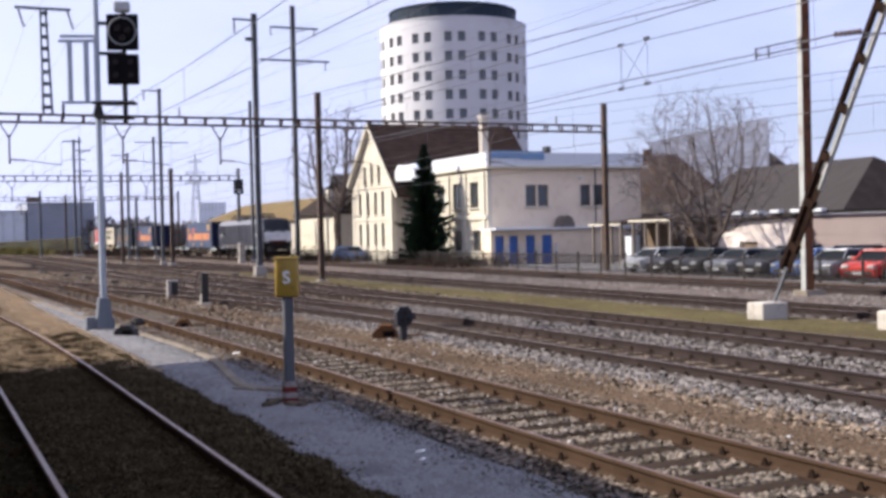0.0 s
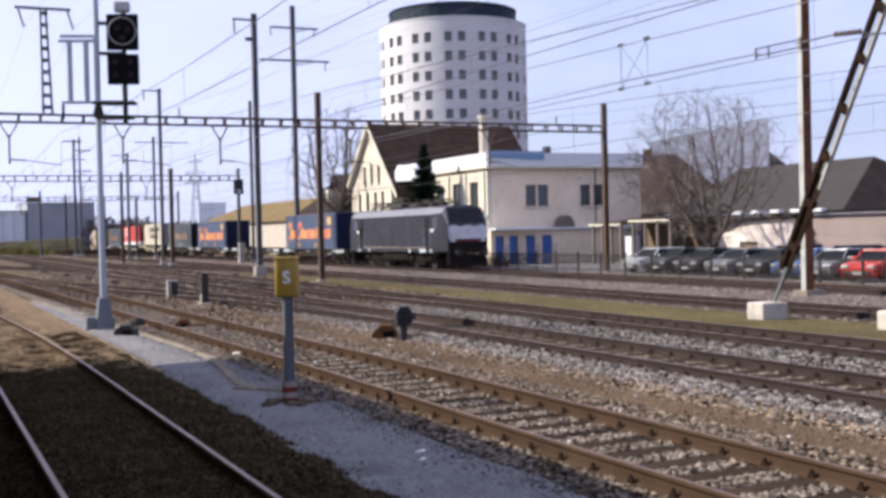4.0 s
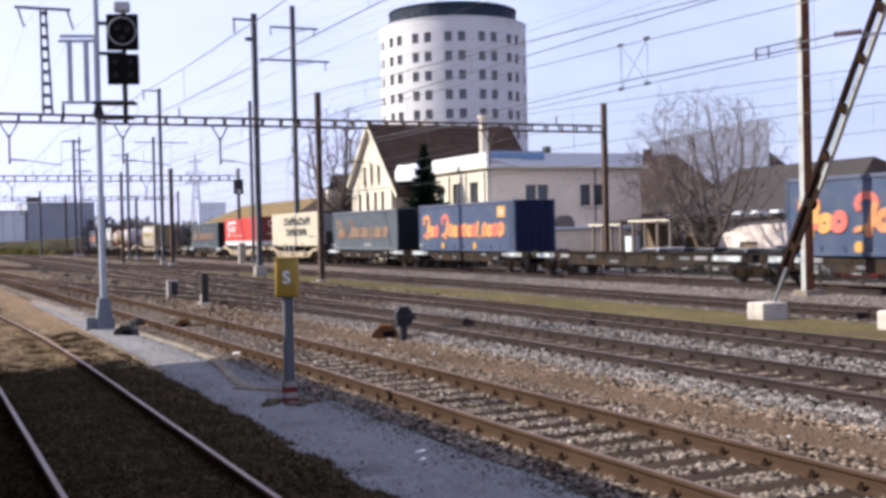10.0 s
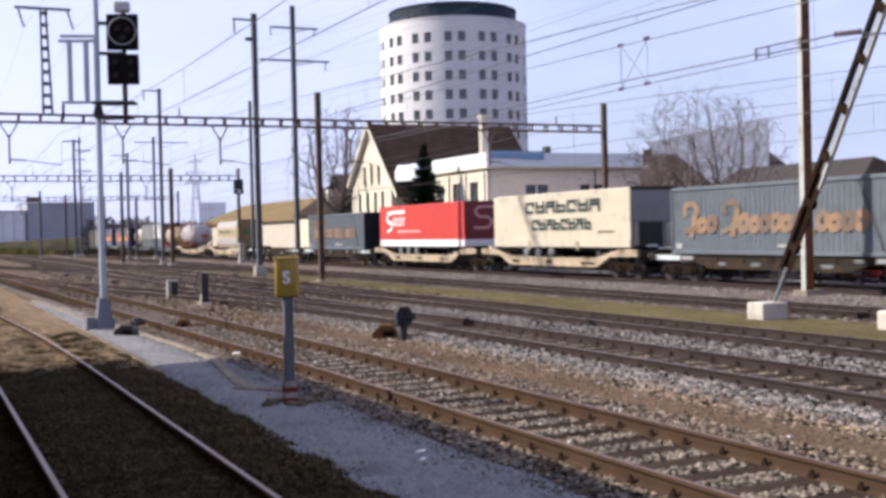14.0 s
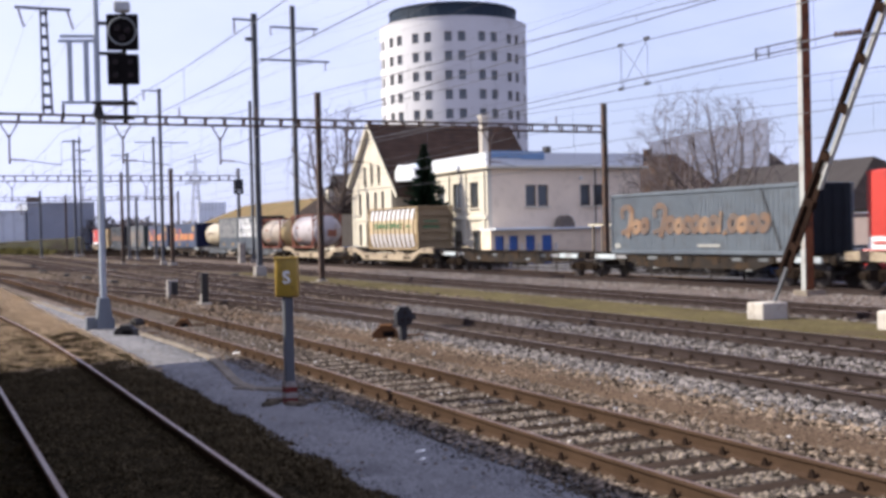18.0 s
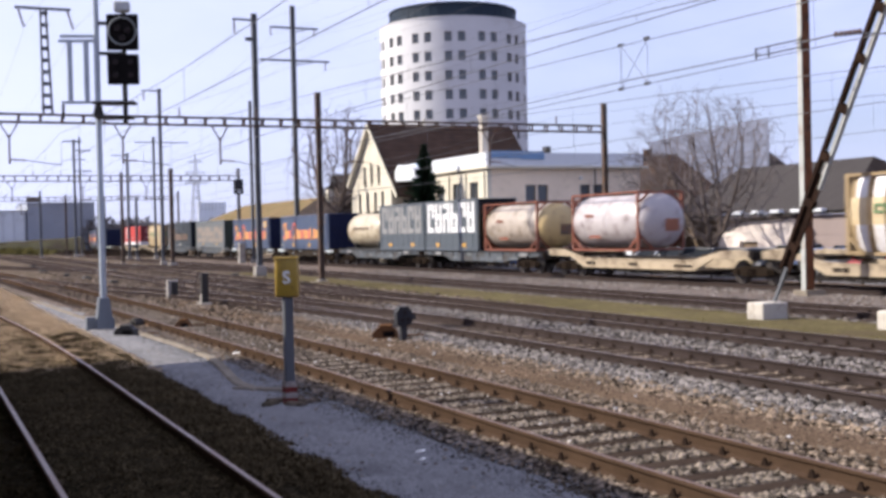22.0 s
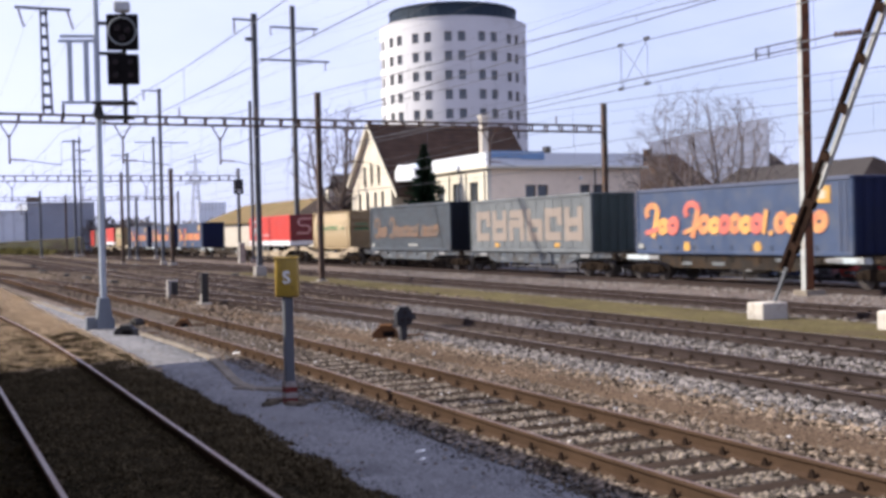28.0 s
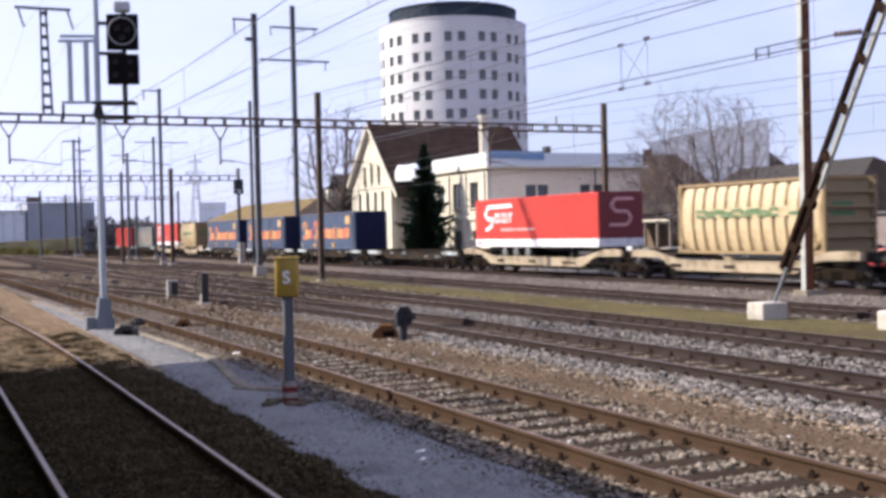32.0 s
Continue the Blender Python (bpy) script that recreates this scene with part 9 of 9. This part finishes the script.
def thicket(name, label, x0, x1, y0, y1, z0, h, n, seed, mat="hazed_wood", size=0.5):
    """A far mass of bare scrub or trees: many thin upright slivers."""
    rnd = np.random.RandomState(seed)
    verts, faces = [], []
    for i in range(n):
        u = rnd.rand()
        x, y = x0 + (x1 - x0) * u, y0 + (y1 - y0) * u + rnd.uniform(-3, 3)
        top = h * (0.55 + 0.45 * noise.noise(Vector((u * 9.0, seed, 0.0))) + 0.2 * rnd.rand())
        z = z0 + top * rnd.rand() ** 0.7
        s = size * rnd.uniform(0.4, 1.3)
        d = Vector((rnd.uniform(-1, 1), rnd.uniform(-1, 1), rnd.uniform(-0.2, 1.2))).normalized() * s
        e = Vector((rnd.uniform(-1, 1), rnd.uniform(-1, 1), rnd.uniform(-1, 1))).normalized() * s * 0.28
        b = len(verts)
        p = Vector((x, y, z))
        verts += [tuple(p - e), tuple(p + e), tuple(p + d)]
        faces.append((b, b + 1, b + 2))
    me = bpy.data.meshes.new(name)
    me.from_pydata(verts, [], faces)
    me.materials.append(MAT[mat])
    tagged(new(name, me), label, "trees", kind="stuff")


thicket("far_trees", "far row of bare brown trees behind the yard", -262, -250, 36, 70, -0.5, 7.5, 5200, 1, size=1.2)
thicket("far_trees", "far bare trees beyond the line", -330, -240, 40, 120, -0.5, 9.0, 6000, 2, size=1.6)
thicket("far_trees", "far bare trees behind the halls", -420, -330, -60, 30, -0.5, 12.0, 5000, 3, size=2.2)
thicket("scrub", "low dry scrub beside the far tracks", -200, -150, 24, 30.0, -0.5, 1.3, 2500, 4, "hedge", size=0.4)
thicket("scrub", "low dry grass along the bank", -261, -200, 12.0, 20.0, -0.5, 1.4, 2500, 6, "grass", size=0.6)
# grassy bank that closes the yard in front of the far halls
bm = bmesh.new()
rows = []
for i in range(29):
    y = 4.0 + i
    h = 0.9 + 0.045 * i + 0.25 * noise.noise(Vector((y * 0.4, 2.0, 0)))
    rows.append([bm.verts.new(p) for p in ((-243.5, y, -0.5), (-246.5, y, h), (-251.0, y, h + 0.5), (-255.0, y, -0.5))])
for r0, r1 in zip(rows, rows[1:]):
    for k in range(3):
        bm.faces.new((r0[k], r1[k], r1[k + 1], r0[k + 1]))
for r in (rows[0], rows[-1]):
    bm.faces.new(r)
MAT["bank_grass"] = material("bank_grass", (0.062, 0.058, 0.036), 0.95, var=0.5, scale=0.25, fine=3, bump=0.4, dirt=(0.05, 0.04, 0.034), dirt_amount=0.5)
single("bank", bm, "bank_grass", "low grassy bank at the end of the yard", "bank", kind="structure", smooth=50)
thicket("scrub", "dry scrub on the grassy bank", -247, -248, 4, 32, 0.6, 1.6, 1800, 12, "hedge", size=0.5)
thicket("hedge", "dark dry hedge along the fence", -84, -70, 35.6, 35.6, -0.5, 0.85, 3600, 7, "hedge", size=0.25)
thicket("hedge", "dark dry hedge beside the houses", -112, -96, 36.4, 36.4, -0.5, 0.9, 3600, 8, "hedge", size=0.25)
thicket("scrub", "bare brown bushes behind the car park", -76, -60, 52.5, 53.5, -0.4, 3.4, 7000, 9, "twig", size=0.45)


# ---- fence ----
def fence(x0, x1, y):
    t = thing("fence", "dark slatted metal fence along the main line", "fence")
    bm = bmesh.new()
    soft_box(bm, (0, 0, 0.6), (0.09, 0.09, 1.3), 0.012)
    post = mesh_of("post", bm, "fence")
    n = int((x1 - x0) / 2.4)
    for i in range(n + 1):
        part("post", post, None, t, at=pose(x0 + (x1 - x0) * i / n, y, -0.46))
    for z in (-0.22, 0.58):
        bm = bmesh.new()
        box(bm, ((x0 + x1) / 2, y, z), (x1 - x0, 0.05, 0.05))
        part("rail", bm, "fence", t)
    bm = bmesh.new()
    box(bm, (0, 0, 0), (0.035, 0.02, 1.0))
    slat = mesh_of("slat", bm, "fence")
    near = [-60 + 0.16 * i for i in range(160)]
    for x in near:
        part("slat", slat, None, t, at=pose(x, y - 0.035, 0.16))
    bm = bmesh.new()
    x = x0
    while x < x1:
        if not -60.1 < x < -34.3:
            box(bm, (x, y - 0.035, 0.16), (0.035, 0.02, 1.0))
        x += 0.16
    tagged(part("far_slats", bm, "fence", t), kind="stuff")


fence(-116.0, -28.0, 34.95)
strip("pavement", 35.3, 48.0, -100, 10, -0.42, "asphalt", "grey asphalt car park behind the fence", edge=0.1, thick=0.05)


# ---- parked cars ----
def paint(name, colour, rough=0.3):
    return material(name, colour, rough, var=0.06, scale=1.0, fine=10, bump=0.0, coat=0.1, spec=0.3)


MAT["car_lamp"] = material("car_headlight", (0.26, 0.26, 0.27), 0.25, var=0.05, bump=0)
MAT["tyre"] = material("tyre_rubber", (0.0162, 0.0162, 0.0162), 0.85, var=0.2, scale=4, fine=30, bump=0.1)
MAT["rim"] = material("alloy_rim", (0.315, 0.315, 0.324), 0.35, metal=0.7, var=0.1, bump=0)
MAT["car_glass"] = material("car_glass", (0.0108, 0.0126, 0.0144), 0.4, var=0.1, bump=0, spec=0.05)
MAT["lamp_red"] = material("tail_lamp", (0.27, 0.0108, 0.0108), 0.3, var=0.1, bump=0)
CAR_PAINT = {"white": paint("white_car_paint", (0.34, 0.345, 0.36)), "dark": paint("black_car_paint", (0.014, 0.015, 0.018)), "silver": paint("silver_car_paint", (0.12, 0.125, 0.14)),
             "red": paint("red_car_paint", (0.42, 0.03, 0.02)), "blue": paint("blue_car_paint", (0.05, 0.10, 0.25)), "grey": paint("grey_car_paint", (0.022, 0.022, 0.026))}


def car(x, y, rz, colour, label, tall=False, length=4.2):
    """A parked car; its nose points along its own +x."""
    t = thing("parked_car", label, "car", "parked cars", at=pose(x, y, -0.42, 0, 0, rz))
    h = length / 2
    top = 1.56 if tall else 1.36
    p = CAR_PAINT[colour]
    bm = bmesh.new()
    side = [(-h, 0.35), (-h + 0.05, 0.28), (h - 0.1, 0.24), (h, 0.36), (h, 0.62), (h - 0.12, 0.76), (h - 0.95, 0.92), (-h + 0.5, 0.95), (-h + 0.05, 0.88)]
    prism(bm, side, -0.86, 0.86, "Y")
    bmesh.ops.bevel(bm, geom=[e for e in bm.edges if abs(e.verts[0].co.y) > 0.8 and abs(e.verts[0].co.y - e.verts[1].co.y) < 0.01], offset=0.09, segments=3, affect="EDGES")
    part("body", bm, p, t, smooth=40)
    bm = bmesh.new()
    lower = [(h - 1.0, 0.90), (-h + (0.12 if tall else 0.35), 0.92)]
    upper = [(h - (1.55 if not tall else 1.3), top - 0.06), (-h + (0.3 if tall else 0.85), top - 0.04)]
    v = []
    for s in (-1, 1):
        v.append([bm.verts.new((lower[0][0], s * 0.78, lower[0][1])), bm.verts.new((lower[1][0], s * 0.78, lower[1][1])),
                  bm.verts.new((upper[1][0], s * 0.60, upper[1][1])), bm.verts.new((upper[0][0], s * 0.60, upper[0][1]))])
    bm.faces.new(v[0])
    bm.faces.new(v[1][::-1])
    for i in range(4):
        j = (i + 1) % 4
        bm.faces.new((v[0][i], v[0][j], v[1][j], v[1][i]))
    part("glasshouse", bm, "car_glass", t, "dark car windows")
    bm = bmesh.new()
    soft_box(bm, ((upper[0][0] + upper[1][0]) / 2, 0, top - 0.03), (upper[0][0] - upper[1][0] + 0.08, 1.24, 0.07), 0.03, 2)
    part("roof", bm, p, t)
    for s in (-1, 1):
        bm = bmesh.new()
        bar(bm, (lower[0][0], s * 0.77, 0.9), (upper[0][0], s * 0.60, top - 0.04), 0.06, 0.07)
        bar(bm, (lower[1][0], s * 0.77, 0.92), (upper[1][0], s * 0.60, top - 0.03), 0.10, 0.16)
        xm = (lower[0][0] + lower[1][0]) / 2
        bar(bm, (xm, s * 0.785, 0.92), (xm, s * 0.61, top - 0.04), 0.05, 0.09)
        part("pillars", bm, p, t)
        bm = bmesh.new()
        soft_box(bm, (h - 0.03, s * 0.60, 0.66), (0.12, 0.36, 0.15), 0.03, 2)
        part("headlight", bm, "car_lamp", t, "clear headlight")
        bm = bmesh.new()
        soft_box(bm, (-h + 0.03, s * 0.66, 0.72), (0.1, 0.24, 0.22), 0.03, 2)
        part("tail_lamp", bm, "lamp_red", t, "red tail lamp")
        bm = bmesh.new()
        soft_box(bm, (lower[0][0] - 0.25, s * 0.93, 0.98), (0.1, 0.18, 0.13), 0.03, 2)
        part("mirror", bm, p, t)
        for wx in (-h + 0.78, h - 0.82):
            bm = bmesh.new()
            rod(bm, (wx, s * 0.66, 0.31), (wx, s * 0.87, 0.31), 0.31, 0.30, 20)
            w = part("wheel", bm, "tyre", t, smooth=40)
            bm = bmesh.new()
            rod(bm, (wx, s * 0.865, 0.31), (wx, s * 0.885, 0.31), 0.2, 0.17, 14)
            part("rim", bm, "rim", w, smooth=40)
    bm = bmesh.new()
    soft_box(bm, (h - 0.01, 0, 0.42), (0.06, 1.3, 0.16), 0.02)
    part("grille", bm, "dark_metal", t)
    bm = bmesh.new()
    soft_box(bm, (h + 0.025, 0, 0.40), (0.02, 0.5, 0.11), 0.005)
    part("plate", bm, "signal_grey", t, "plain pale plate")
    return t


for x, rz, col, tall, lab in ((-53.7, -82, "white", False, "white parked car with a dark windscreen"), (-51.3, -85, "grey", False, "dark grey parked car behind the fence"),
                              (-48.9, -80, "dark", False, "black parked car behind the fence"), (-46.2, -84, "silver", False, "silver parked car behind the fence"),
                              (-43.7, -84, "dark", False, "black parked car behind the fence"), (-41.4, -82, "blue", False, "dark blue parked car behind the fence"),
                              (-39.6, -78, "silver", False, "silver parked car behind the fence"), (-37.2, -75, "red", False, "bright red parked car behind the fence"), (-34.4, -80, "dark", False, "black parked car behind the fence")):
    car(x, 38.0, rz, col, lab, tall)
car(-98.6, 36.1, 8, "blue", "blue and white parked car beside the gabled house", False, 4.0)
for x, rz, col, lab in ((-49.5, -90, "dark", "black parked car in the second row"), (-45.2, -92, "dark", "black parked car in the second row"), (-41.8, -88, "dark", "black parked car in the second row")):
    car(x, 44.0, rz, col, lab, False)

# thin grass along the strip between the tracks
def grass_tufts(n, xr, yr, z, seed):
    rnd = np.random.RandomState(seed)
    verts, faces = [], []
    for i in range(n):
        x, y = rnd.uniform(*xr), rnd.uniform(*yr)
        if noise.noise(Vector((x * 0.5, y * 0.8, seed))) < -0.12:
            continue
        a, hh = rnd.uniform(0, 6.28), rnd.uniform(0.012, 0.035)
        b = len(verts)
        dx, dy = 0.02 * math.cos(a), 0.02 * math.sin(a)
        verts += [(x - dx, y - dy, z), (x + dx, y + dy, z), (x + rnd.uniform(-0.05, 0.05), y + rnd.uniform(-0.05, 0.05), z + hh)]
        faces.append((b, b + 1, b + 2))
    me = bpy.data.meshes.new("grass")
    me.from_pydata(verts, [], faces)
    me.materials.append(MAT["grass"])
    tagged(new("grass", me), "thin olive grass between the tracks", "grass", kind="stuff")


grass_tufts(3000, (-60, -8), (18.0, 21.0), -0.305, 1)
grass_tufts(1500, (-58, -44), (3.7, 5.2), -0.22, 2)


def weeds(name, label, n, xr, yr, z, h, mat, seed, bare, shade_edge=99.0):
    """Low dry weeds in ragged clumps, thinned out past a shadow's edge if one is given."""
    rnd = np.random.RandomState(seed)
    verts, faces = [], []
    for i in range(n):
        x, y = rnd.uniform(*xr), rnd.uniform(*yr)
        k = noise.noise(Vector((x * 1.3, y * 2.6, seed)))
        if k < bare or rnd.rand() < (x - shade_edge) / 2.5:
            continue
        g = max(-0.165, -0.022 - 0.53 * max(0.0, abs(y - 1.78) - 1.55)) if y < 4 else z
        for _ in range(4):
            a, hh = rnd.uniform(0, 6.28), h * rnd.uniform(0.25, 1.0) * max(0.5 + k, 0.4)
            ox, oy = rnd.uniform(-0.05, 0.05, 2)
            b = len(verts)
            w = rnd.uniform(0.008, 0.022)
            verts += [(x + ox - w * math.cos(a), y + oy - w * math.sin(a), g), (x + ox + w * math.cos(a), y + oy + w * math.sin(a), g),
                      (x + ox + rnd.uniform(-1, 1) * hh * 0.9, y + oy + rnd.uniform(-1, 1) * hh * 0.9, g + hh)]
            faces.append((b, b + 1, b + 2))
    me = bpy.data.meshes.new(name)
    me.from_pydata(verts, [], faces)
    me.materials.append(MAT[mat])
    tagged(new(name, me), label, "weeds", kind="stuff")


MAT["dry_weed"] = material("dry_weeds", (0.085, 0.064, 0.037), 0.9, var=0.4, scale=2, fine=9, bump=0, islands=0.5)
MAT["dark_weed"] = material("dark_weeds", (0.034, 0.025, 0.013), 0.9, var=0.4, scale=2, fine=9, bump=0, islands=0.5)
weeds("weeds", "dry brown weeds along the siding", 24000, (-28, -4), (2.7, 3.75), -0.16, 0.075, "dry_weed", 1, -0.45)
weeds("weeds", "dark low weeds between the siding's rails", 30000, (-46, -5), (1.15, 2.55), -0.125, 0.04, "dry_weed", 2, -0.7)
weeds("weeds", "dark dead stalks along the walkway's edge", 1300, (-19, -4), (5.0, 5.5), -0.165, 0.022, "dry_weed", 3, -0.05)
weeds("weeds", "dark low weeds beside the platform", 5000, (-30, -5), (0.3, 1.0), -0.13, 0.05, "dark_weed", 4, -0.3)
# Straw colour holds the sunlight; it thins out where the canopy's shadow starts.
MAT["straw"] = material("sun_bright_straw", (0.46, 0.35, 0.23), 0.9, var=0.35, scale=2, fine=9, bump=0, islands=0.5)
weeds("weeds", "dry straw brightened for the sunlit part of the siding", 95000, (-60, -11), (0.2, 3.9), -0.115, 0.05, "straw", 5, -0.95, -22.3)
weeds("weeds", "dry straw brightened for the sunlit verge of the walkway", 15000, (-50, -9), (2.75, 3.8), -0.15, 0.05, "straw", 6, -0.3, -22.0)




# ---- what moves ----
def run(t):
    """How far the train has come at t seconds: it gains a little speed all the way."""
    u = t / 32.0
    return 317.378 * u + 45.381 * u * u - 3.589 * u ** 3


def motions():
    for ob, c in TRAIN:
        rows = []
        for i in range(33):
            x, y, a = along(c + run(i), RAIL_Y)
            rows.append((float(i), pose(x, y, RAIL_Z, 0, 0, math.degrees(a))))
        walk(ob, rows)
    # wheels roll without slipping: one row for each 80 degrees of turn
    tables = {}
    for w, x, r in WHEELS:
        if r not in tables:
            times, t = [0.0], 0.0
            step = radians(80) * r
            n = int(run(32.0) / step)
            for k in range(1, n + 1):
                lo, hi = t, 32.0
                for _ in range(30):
                    mid = (lo + hi) / 2
                    lo, hi = (mid, hi) if run(mid) < k * step else (lo, mid)
                t = lo
                times.append(t)
            if times[-1] < 31.99:
                times.append(32.0)
            tables[r] = [(t, math.degrees(run(t) / r)) for t in times]
        walk(w, [(t, pose(x, 0, r, 0, a, 0)) for t, a in tables[r]])


motions()
